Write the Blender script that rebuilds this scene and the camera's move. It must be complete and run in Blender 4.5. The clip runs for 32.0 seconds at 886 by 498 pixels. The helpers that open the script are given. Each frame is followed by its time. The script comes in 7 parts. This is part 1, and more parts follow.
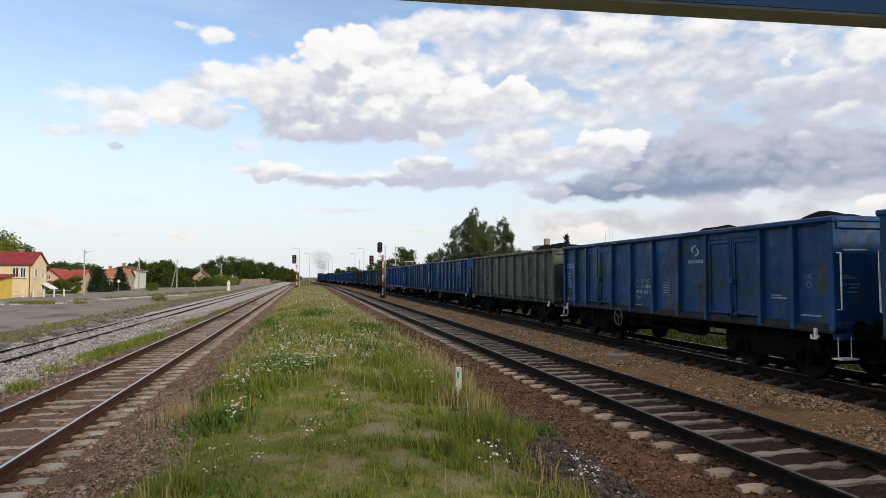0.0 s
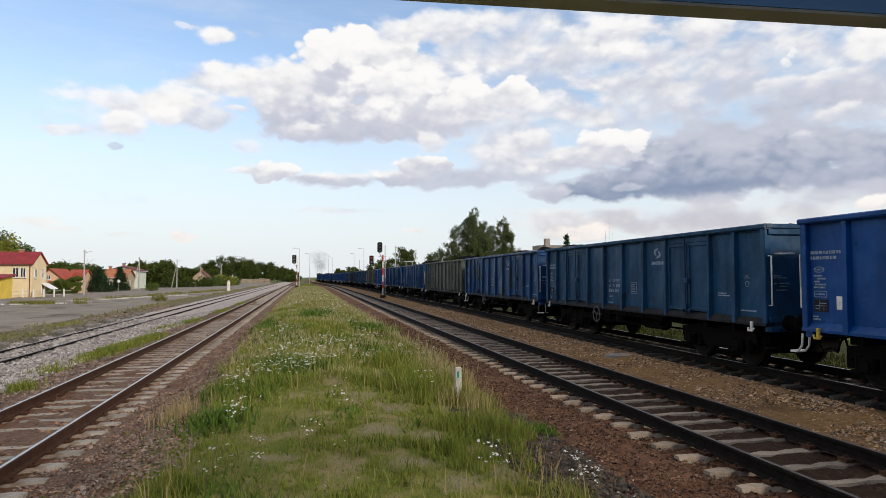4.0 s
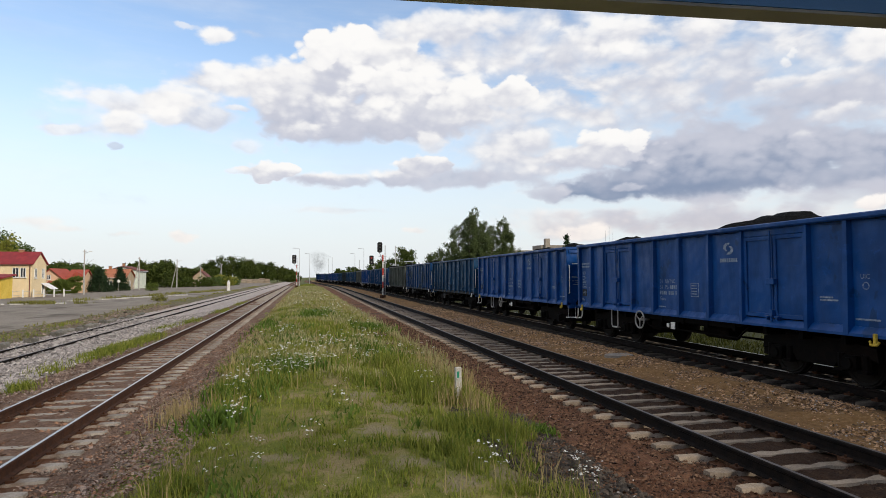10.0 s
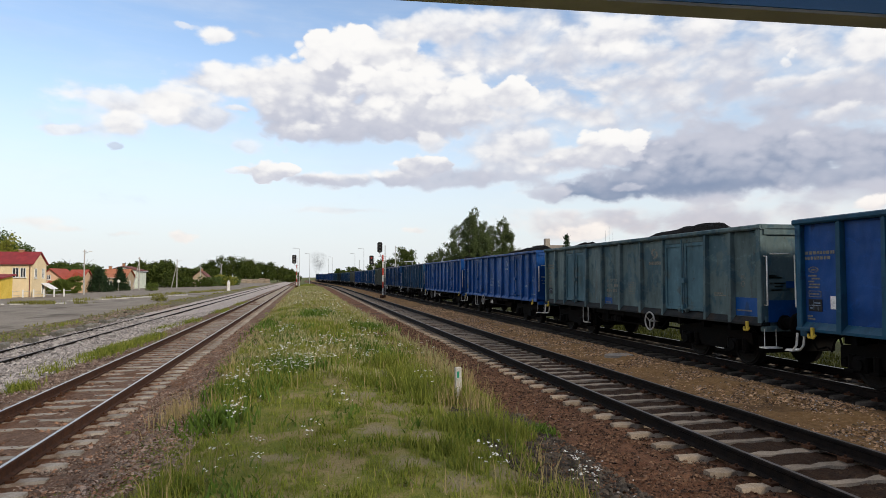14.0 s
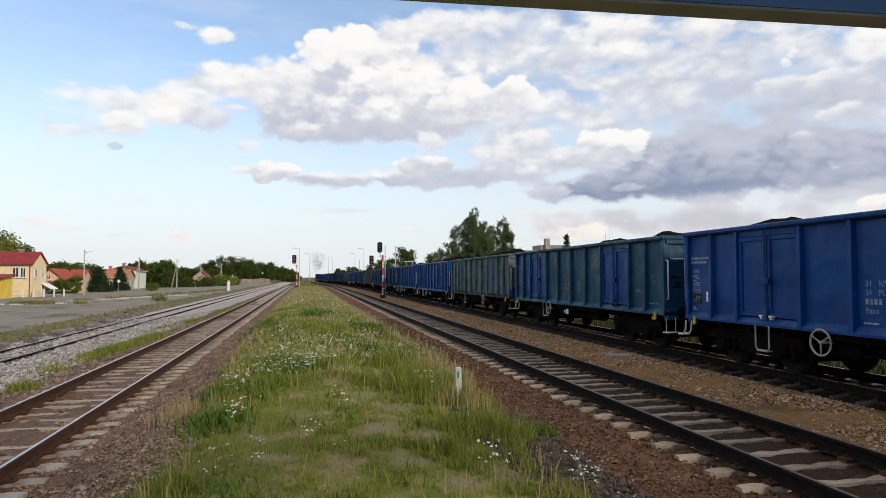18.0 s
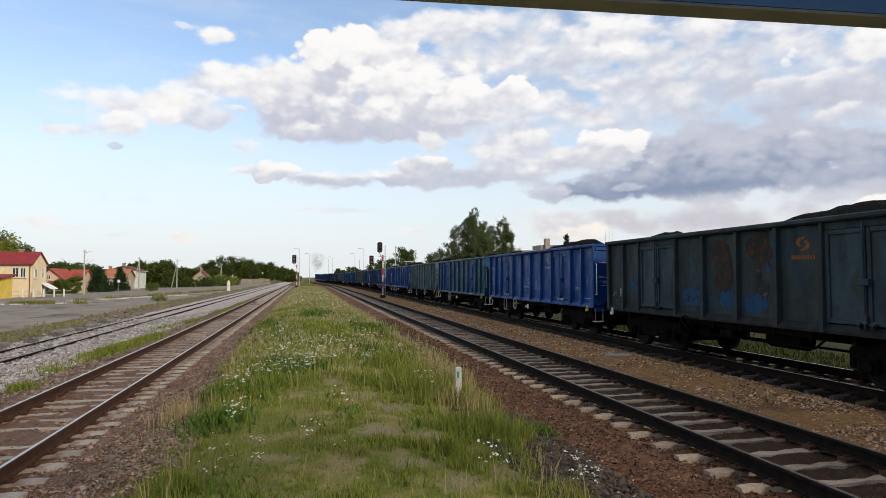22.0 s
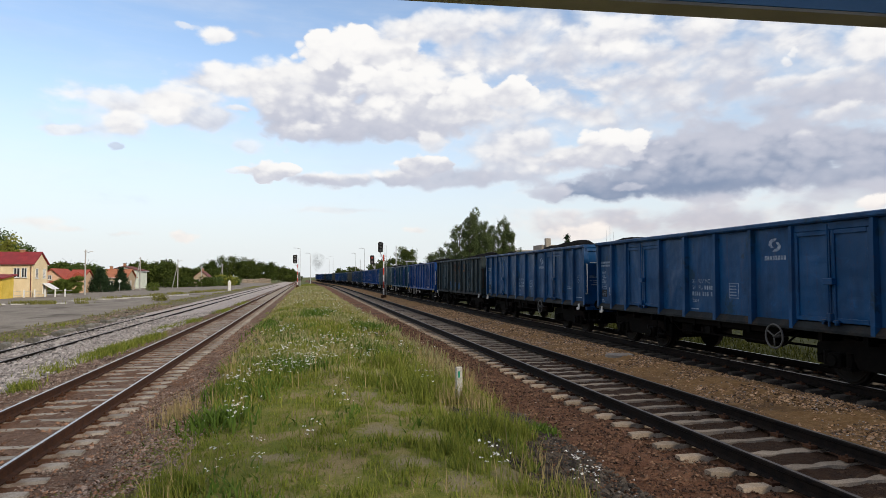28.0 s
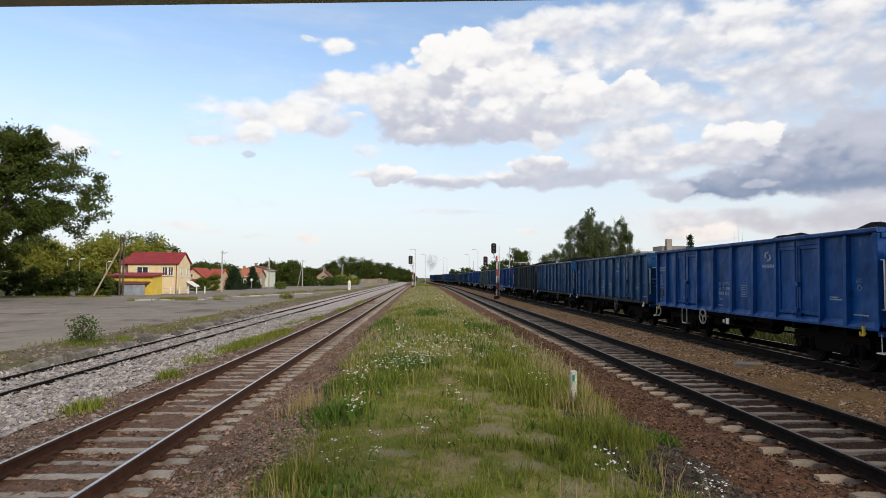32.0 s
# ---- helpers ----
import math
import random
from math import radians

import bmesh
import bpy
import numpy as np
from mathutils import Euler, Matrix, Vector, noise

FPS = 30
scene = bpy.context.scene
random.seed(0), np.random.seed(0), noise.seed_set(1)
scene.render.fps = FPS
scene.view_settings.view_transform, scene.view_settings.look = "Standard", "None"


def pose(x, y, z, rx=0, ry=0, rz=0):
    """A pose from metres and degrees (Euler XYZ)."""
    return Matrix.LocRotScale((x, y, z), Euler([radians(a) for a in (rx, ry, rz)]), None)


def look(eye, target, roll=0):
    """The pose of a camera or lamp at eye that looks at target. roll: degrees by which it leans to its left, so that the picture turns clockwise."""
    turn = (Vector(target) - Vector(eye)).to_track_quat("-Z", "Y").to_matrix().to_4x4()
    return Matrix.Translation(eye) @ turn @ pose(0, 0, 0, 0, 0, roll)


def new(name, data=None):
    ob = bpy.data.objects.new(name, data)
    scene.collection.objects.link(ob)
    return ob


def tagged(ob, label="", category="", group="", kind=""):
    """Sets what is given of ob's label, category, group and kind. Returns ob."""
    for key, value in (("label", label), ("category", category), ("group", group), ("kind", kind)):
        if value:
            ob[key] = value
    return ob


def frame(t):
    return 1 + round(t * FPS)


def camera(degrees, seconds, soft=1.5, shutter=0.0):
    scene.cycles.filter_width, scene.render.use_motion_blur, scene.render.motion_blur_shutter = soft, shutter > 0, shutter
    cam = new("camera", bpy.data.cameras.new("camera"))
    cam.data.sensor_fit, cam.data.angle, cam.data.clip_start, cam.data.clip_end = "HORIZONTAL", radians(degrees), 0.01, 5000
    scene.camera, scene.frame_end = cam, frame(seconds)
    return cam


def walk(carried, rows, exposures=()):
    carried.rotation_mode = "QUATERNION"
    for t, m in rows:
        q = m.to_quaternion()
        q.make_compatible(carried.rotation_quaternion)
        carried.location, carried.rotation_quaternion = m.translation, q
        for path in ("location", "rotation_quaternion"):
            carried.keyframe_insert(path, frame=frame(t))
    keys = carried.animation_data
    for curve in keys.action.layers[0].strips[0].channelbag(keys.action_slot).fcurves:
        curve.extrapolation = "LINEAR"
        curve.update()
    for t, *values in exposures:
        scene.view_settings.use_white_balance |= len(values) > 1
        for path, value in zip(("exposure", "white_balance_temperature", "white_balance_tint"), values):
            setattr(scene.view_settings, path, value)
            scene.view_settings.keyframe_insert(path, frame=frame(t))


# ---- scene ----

# ================= camera and its turn =================
EYE = (0.0, 0.0, 2.042)
cam = camera(70.13, 32.0, soft=0.65)


def aim(yaw, pitch, roll):
    """A pose at the eye: degrees right of the tracks' direction, upwards, and roll."""
    return pose(*EYE) @ pose(0, 0, 0, 0, 0, -yaw) @ pose(0, 0, 0, 90 + pitch) @ pose(0, 0, 0, 0, 0, roll)


PATH = [(0.0, 12.003, 2.510, -0.203), (14.0, 12.003, 2.510, -0.203), (27.4, 12.003, 2.510, -0.203),
        (28.0, 11.936, 2.491, -0.239), (28.5, 11.923, 2.546, -0.190), (29.0, 11.405, 2.608, -0.033),
        (29.5, 8.006, 2.711, 0.240), (30.0, 5.684, 2.699, 0.118), (30.5, 3.621, 2.773, 0.208),
        (31.0, 2.076, 2.735, 0.330), (31.5, 1.245, 2.691, 0.293), (32.0, 1.678, 2.595, 0.270)]
walk(cam, [(t, aim(a, b, c)) for t, a, b, c in PATH], exposures=[(0.0, 0.0), (32.0, 0.0)])

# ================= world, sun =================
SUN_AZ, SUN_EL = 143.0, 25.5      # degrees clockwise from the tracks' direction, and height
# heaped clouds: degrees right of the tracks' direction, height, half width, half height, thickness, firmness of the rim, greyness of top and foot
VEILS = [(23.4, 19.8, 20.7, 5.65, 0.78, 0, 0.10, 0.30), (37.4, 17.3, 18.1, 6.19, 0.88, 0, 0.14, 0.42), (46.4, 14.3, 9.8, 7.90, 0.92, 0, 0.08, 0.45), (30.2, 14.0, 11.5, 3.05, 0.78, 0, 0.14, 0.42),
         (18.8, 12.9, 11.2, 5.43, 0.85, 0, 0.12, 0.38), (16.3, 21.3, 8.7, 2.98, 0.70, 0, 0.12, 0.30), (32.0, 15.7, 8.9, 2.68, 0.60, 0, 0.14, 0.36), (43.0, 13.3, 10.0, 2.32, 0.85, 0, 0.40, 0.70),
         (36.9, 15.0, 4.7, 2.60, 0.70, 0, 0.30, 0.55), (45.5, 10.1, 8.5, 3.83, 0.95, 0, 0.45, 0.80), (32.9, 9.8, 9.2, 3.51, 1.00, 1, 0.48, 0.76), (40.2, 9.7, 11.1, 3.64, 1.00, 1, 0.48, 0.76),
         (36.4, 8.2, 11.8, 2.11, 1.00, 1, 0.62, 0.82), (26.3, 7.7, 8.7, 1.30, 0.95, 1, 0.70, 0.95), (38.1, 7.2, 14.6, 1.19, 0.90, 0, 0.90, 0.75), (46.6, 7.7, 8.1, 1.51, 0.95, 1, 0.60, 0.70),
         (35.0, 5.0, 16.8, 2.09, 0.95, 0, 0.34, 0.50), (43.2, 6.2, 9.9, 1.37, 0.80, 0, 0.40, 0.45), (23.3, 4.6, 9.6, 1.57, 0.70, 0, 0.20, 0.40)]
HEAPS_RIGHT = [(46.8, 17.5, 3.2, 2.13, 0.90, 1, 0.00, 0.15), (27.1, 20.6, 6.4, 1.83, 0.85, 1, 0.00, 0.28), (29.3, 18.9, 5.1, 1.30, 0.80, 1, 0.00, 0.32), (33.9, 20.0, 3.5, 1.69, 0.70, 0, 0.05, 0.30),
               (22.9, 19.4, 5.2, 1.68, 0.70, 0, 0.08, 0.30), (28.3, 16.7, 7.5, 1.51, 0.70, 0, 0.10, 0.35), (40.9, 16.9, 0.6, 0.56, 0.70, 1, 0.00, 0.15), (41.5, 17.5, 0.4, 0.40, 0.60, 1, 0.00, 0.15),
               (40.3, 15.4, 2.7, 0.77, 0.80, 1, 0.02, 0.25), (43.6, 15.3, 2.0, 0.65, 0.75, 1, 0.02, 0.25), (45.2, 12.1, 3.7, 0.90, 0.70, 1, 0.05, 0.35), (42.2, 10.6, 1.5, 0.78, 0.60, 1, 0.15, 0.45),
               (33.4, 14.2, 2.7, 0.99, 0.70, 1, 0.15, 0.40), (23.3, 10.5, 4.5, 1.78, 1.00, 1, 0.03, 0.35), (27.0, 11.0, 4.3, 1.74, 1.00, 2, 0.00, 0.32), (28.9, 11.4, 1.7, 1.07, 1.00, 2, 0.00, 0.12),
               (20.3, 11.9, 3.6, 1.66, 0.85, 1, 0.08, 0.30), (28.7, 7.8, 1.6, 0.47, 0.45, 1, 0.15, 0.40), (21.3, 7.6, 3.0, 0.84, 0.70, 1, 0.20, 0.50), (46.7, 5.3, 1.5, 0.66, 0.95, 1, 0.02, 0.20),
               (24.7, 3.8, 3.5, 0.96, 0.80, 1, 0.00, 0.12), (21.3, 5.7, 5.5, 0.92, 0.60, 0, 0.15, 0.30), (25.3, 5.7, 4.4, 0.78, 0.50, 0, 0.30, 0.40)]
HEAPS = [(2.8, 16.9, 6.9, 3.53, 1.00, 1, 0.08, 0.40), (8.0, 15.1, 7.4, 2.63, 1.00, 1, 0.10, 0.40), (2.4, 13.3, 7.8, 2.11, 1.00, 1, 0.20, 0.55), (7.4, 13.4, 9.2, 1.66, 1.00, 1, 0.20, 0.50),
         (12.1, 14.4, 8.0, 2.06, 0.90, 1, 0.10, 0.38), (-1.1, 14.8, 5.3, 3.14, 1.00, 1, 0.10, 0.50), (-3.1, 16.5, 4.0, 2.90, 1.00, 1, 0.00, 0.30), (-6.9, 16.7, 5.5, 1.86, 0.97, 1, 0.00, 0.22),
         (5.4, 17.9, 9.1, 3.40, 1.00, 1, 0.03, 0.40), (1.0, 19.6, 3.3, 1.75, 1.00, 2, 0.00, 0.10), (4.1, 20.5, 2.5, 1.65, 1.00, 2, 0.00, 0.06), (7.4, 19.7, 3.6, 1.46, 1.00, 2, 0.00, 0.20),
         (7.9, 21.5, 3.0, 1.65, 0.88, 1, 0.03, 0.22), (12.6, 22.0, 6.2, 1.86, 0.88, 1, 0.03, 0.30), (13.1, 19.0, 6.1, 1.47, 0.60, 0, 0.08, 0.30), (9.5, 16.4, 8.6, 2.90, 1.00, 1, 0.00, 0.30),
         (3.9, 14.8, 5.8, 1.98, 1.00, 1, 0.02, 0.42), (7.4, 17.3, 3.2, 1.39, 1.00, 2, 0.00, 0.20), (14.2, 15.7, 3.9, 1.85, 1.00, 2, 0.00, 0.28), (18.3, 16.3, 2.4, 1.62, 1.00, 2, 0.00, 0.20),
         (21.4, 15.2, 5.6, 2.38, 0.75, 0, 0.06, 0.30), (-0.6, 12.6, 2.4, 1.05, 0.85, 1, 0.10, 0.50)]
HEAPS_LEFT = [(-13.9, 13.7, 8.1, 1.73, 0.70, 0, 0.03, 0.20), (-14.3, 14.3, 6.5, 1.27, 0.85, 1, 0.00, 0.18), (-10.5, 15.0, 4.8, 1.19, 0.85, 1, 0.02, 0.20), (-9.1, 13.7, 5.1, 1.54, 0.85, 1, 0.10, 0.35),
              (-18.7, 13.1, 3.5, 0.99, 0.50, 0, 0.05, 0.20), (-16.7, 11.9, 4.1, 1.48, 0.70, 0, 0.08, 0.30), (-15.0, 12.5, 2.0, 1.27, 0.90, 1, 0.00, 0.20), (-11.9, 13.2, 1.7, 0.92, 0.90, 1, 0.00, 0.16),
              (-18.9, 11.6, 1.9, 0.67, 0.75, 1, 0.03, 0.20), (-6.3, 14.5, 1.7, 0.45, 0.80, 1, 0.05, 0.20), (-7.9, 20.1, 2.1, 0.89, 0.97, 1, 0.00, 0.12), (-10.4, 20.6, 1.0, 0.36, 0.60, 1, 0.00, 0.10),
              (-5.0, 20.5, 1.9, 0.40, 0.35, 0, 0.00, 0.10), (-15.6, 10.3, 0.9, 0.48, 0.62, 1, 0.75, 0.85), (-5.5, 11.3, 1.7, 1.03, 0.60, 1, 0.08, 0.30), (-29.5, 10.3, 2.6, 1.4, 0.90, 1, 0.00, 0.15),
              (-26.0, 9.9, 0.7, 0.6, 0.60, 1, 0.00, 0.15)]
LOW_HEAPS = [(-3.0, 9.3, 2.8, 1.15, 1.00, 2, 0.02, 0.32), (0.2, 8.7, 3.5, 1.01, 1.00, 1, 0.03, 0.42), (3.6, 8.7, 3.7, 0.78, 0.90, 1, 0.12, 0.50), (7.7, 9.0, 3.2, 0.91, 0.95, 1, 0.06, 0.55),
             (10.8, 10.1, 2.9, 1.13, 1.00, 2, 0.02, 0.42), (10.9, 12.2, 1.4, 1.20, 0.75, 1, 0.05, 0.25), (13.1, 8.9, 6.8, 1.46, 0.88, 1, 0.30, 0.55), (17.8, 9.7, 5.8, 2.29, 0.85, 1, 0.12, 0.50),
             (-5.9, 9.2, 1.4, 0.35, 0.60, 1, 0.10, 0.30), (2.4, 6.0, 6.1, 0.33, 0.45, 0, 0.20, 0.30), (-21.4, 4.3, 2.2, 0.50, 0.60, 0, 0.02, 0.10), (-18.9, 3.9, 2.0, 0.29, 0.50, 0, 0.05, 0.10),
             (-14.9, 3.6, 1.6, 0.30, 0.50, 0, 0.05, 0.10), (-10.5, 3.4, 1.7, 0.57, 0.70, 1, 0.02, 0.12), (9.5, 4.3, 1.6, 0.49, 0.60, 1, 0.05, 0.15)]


class Tree:
    """Short hand for node trees."""

    def __init__(self, tree):
        self.tree = tree

    def node(self, kind, **kw):
        n = self.tree.nodes.new(kind)
        for k, v in kw.items():
            if k == "operation":
                n.operation = v
            elif k == "data_type":
                n.data_type = v
            elif k == "clamp":
                n.use_clamp = v
        return n

    def put(self, socket, value):
        if isinstance(value, bpy.types.NodeSocket):
            self.tree.links.new(value, socket)
        elif value is not None:
            socket.default_value = value

    def math(self, op, a, b=None, c=None, clamp=False):
        n = self.node("ShaderNodeMath", operation=op, clamp=clamp)
        for s, v in zip(n.inputs, (a, b, c)):
            self.put(s, v)
        return n.outputs[0]

    def vec(self, op, a, b=None):
        n = self.node("ShaderNodeVectorMath", operation=op)
        self.put(n.inputs[0], a)
        if b is not None:
            self.put(n.inputs[1], b)
        return n.outputs["Value"] if op in ("LENGTH", "DOT_PRODUCT") else n.outputs[0]

    def mapping(self, v, loc=(0, 0, 0), scale=(1, 1, 1)):
        n = self.node("ShaderNodeMapping")
        self.put(n.inputs["Vector"], v)
        n.inputs["Location"].default_value, n.inputs["Scale"].default_value = loc, scale
        return n.outputs[0]

    def noise(self, v, scale, detail=4.0, rough=0.55, distort=0.0):
        n = self.node("ShaderNodeTexNoise")
        self.put(n.inputs["Vector"], v)
        n.inputs["Scale"].default_value, n.inputs["Detail"].default_value = scale, detail
        n.inputs["Roughness"].default_value, n.inputs["Distortion"].default_value = rough, distort
        return n.outputs[0]

    def voronoi(self, v, scale, out="Distance"):
        n = self.node("ShaderNodeTexVoronoi")
        self.put(n.inputs["Vector"], v)
        n.inputs["Scale"].default_value = scale
        return n.outputs[out]

    def step(self, x, lo, hi, a=0.0, b=1.0):
        n = self.node("ShaderNodeMapRange")
        n.interpolation_type = "SMOOTHSTEP"
        self.put(n.inputs["Value"], x)
        for s, v in zip(("From Min", "From Max", "To Min", "To Max"), (lo, hi, a, b)):
            self.put(n.inputs[s], v)
        return n.outputs[0]

    def mix(self, fac, a, b, blend="MIX"):
        n = self.node("ShaderNodeMix", data_type="RGBA")
        n.blend_type = blend
        self.put(n.inputs[0], fac)
        for s, v in ((n.inputs[6], a), (n.inputs[7], b)):
            self.put(s, (*v, 1.0) if isinstance(v, tuple) and len(v) == 3 else v)
        return n.outputs[2]


def build_world():
    world = bpy.data.worlds.new("sky")
    scene.world = world
    world.use_nodes = True
    world.node_tree.nodes.clear()
    T = Tree(world.node_tree)
    way = T.node("ShaderNodeTexCoord").outputs["Generated"]
    sep = T.node("ShaderNodeSeparateXYZ")
    T.put(sep.inputs[0], way)
    x, y, z = sep.outputs
    az = T.math("DEGREES", T.math("ARCTAN2", x, y))
    el = T.math("DEGREES", T.math("ARCSINE", z))
    com = T.node("ShaderNodeCombineXYZ")
    T.put(com.inputs[0], az)
    T.put(com.inputs[1], el)
    flat = com.outputs[0]
    # ragged outlines: the plan of the clouds is warped by noise and by round lumps
    wob = T.node("ShaderNodeTexNoise")
    T.put(wob.inputs["Vector"], T.vec("MULTIPLY", flat, (0.20, 0.30, 1)))
    wob.inputs["Scale"].default_value, wob.inputs["Detail"].default_value, wob.inputs["Roughness"].default_value = 1.0, 6.0, 0.6
    warp = T.vec("MULTIPLY", T.vec("SUBTRACT", wob.outputs["Color"], (0.5, 0.5, 0.5)), (2.9, 1.7, 0.0))
    place = T.vec("ADD", flat, warp)
    n0 = T.noise(T.mapping(flat, (3.1, 1.7, 0), (0.24, 0.42, 1)), 1.0, 4.5, 0.5, 0.2)
    n1 = T.noise(T.mapping(flat, (3.13, 1.54, 0), (0.24, 0.42, 1)), 1.0, 3.5, 0.5, 0.2)
    lumps = T.vec("ADD", flat, T.vec("MULTIPLY", warp, (0.5, 0.5, 0.0)))
    v1 = T.voronoi(T.vec("MULTIPLY", lumps, (0.55, 0.80, 1)), 1.0)
    v2 = T.voronoi(T.vec("MULTIPLY", lumps, (1.3, 1.8, 1)), 1.0)
    heap = T.math("ADD", T.math("MULTIPLY", T.math("SUBTRACT", 0.42, v1), 0.60), T.math("MULTIPLY", T.math("SUBTRACT", 0.42, v2), 0.22))
    fluff = T.math("SUBTRACT", n0, 0.5)
    rims = [T.math("MULTIPLY_ADD", fluff, 2.2, 0.95),
            T.math("ADD", T.math("MULTIPLY_ADD", fluff, 1.2, 1.02), T.math("MULTIPLY", heap, 0.5)),
            T.math("ADD", T.math("MULTIPLY_ADD", fluff, 0.6, 1.05), heap)]
    soft = (0.95, 0.50, 0.22)
    sway = T.math("MULTIPLY_ADD", fluff, 1.5, T.math("MULTIPLY", heap, 1.1))
    # beyond the clouds that are laid out the sky goes on with scattered ones
    high = T.step(el, 24.0, 34.0, 0.0, 0.45)
    side = T.step(T.math("ABSOLUTE", T.math("SUBTRACT", az, 12.0)), 46.0, 60.0, 0.0, 0.42)
    over = T.math("MULTIPLY", T.step(el, 3.0, 10.0), T.math("MAXIMUM", high, side))
    wide = T.noise(T.mapping(flat, (3.1, 1.7, 0), (0.11, 0.22, 1)), 1.0, 6.0, 0.52, 0.1)
    cover = T.step(T.math("MULTIPLY_ADD", T.math("SUBTRACT", wide, 0.5), 1.1, over), 0.15, 0.44)
    thin = T.step(T.noise(T.mapping(flat, scale=(0.05, 0.3, 1)), 1.0, 6.0, 0.6), 0.42, 0.75, 0.0, 0.22)
    cover = T.math("MAXIMUM", cover, T.math("MULTIPLY", thin, T.step(el, 1.0, 8.0)))
    grey = T.step(wide, 0.45, 0.75, 0.10, 0.45)
    # an unseen grey cloud layer, added right of and behind the camera to dim light
    dimming_deck = T.step(T.vec("DOT_PRODUCT", way, (0.5, -0.866, 0.0)), -0.25, 0.35)
    cover = T.math("MAXIMUM", cover, T.math("MULTIPLY", dimming_deck, T.step(wide, 0.2, 0.5, 0.85, 1.0)))
    grey = T.math("MULTIPLY_ADD", dimming_deck, T.step(wide, 0.3, 0.7, 0.72, 1.0), T.math("MULTIPLY", grey, T.math("SUBTRACT", 1.0, dimming_deck)))
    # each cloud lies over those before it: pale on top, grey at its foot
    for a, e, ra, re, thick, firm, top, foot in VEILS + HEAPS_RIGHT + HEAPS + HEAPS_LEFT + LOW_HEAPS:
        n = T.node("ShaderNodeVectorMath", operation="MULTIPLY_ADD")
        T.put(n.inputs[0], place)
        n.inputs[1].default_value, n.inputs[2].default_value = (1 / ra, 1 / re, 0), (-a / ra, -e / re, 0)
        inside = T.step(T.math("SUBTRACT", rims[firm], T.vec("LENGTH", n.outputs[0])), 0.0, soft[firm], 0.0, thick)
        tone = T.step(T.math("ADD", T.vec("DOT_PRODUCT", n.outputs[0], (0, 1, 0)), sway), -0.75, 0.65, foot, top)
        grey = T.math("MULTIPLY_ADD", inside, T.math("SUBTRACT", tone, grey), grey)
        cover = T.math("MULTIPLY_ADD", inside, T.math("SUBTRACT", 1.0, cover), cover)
    # light from behind picks out the lumps
    relief = T.math("ADD", T.math("MULTIPLY", T.math("SUBTRACT", n1, n0), 0.38), T.math("MULTIPLY", heap, -0.15))
    grey = T.math("ADD", grey, relief, clamp=True)
    cloud = T.mix(T.step(grey, 0.0, 0.45), (1.03, 1.015, 1.0), (0.62, 0.64, 0.735))
    cloud = T.mix(T.step(grey, 0.40, 1.0), cloud, (0.24, 0.31, 0.455))
    cloud = T.mix(T.step(el, 3.0, 8.0, 1.0, 0.0), cloud, T.mix(1.0, cloud, (1.03, 0.955, 0.90), "MULTIPLY"))
    sky = T.node("ShaderNodeTexSky")
    sky.sky_type, sky.sun_disc = "NISHITA", False
    sky.sun_elevation, sky.sun_rotation = radians(SUN_EL), radians(SUN_AZ)
    sky.air_density, sky.dust_density, sky.ozone_density = 1.0, 0.6, 2.0
    blue = T.vec("MULTIPLY", sky.outputs[0], (0.224, 0.216, 0.212))
    haze = T.step(el, -1.0, 22.0, 0.96, 0.05)
    clear = T.mix(haze, blue, (0.815, 0.862, 0.905))
    colour = T.mix(cover, clear, cloud)
    back = T.node("ShaderNodeBackground")
    T.put(back.inputs["Color"], colour)
    back.inputs["Strength"].default_value = 0.95
    out = T.node("ShaderNodeOutputWorld")
    T.put(out.inputs["Surface"], back.outputs[0])


build_world()
sun_data = bpy.data.lights.new("sun", "SUN")
sun_data.energy, sun_data.angle, sun_data.color = 3.35, radians(11), (1.0, 0.895, 0.74)
sun = new("sun", sun_data)
sun.matrix_world = look((math.sin(radians(SUN_AZ)) * 100 * math.cos(radians(SUN_EL)), math.cos(radians(SUN_AZ)) * 100 * math.cos(radians(SUN_EL)),
                         100 * math.sin(radians(SUN_EL))), (0, 0, 0))


# ================= materials =================
def material(name):
    m = bpy.data.materials.new(name)
    m.use_nodes = True
    T = Tree(m.node_tree)
    return m, T, m.node_tree.nodes["Principled BSDF"]


def coords(T, kind="Object"):
    return T.node("ShaderNodeTexCoord").outputs[kind]


def bump(T, bsdf, height, strength, distance):
    n = T.node("ShaderNodeBump")
    n.inputs["Strength"].default_value, n.inputs["Distance"].default_value = strength, distance
    T.put(n.inputs["Height"], height)
    T.put(bsdf.inputs["Normal"], n.outputs[0])


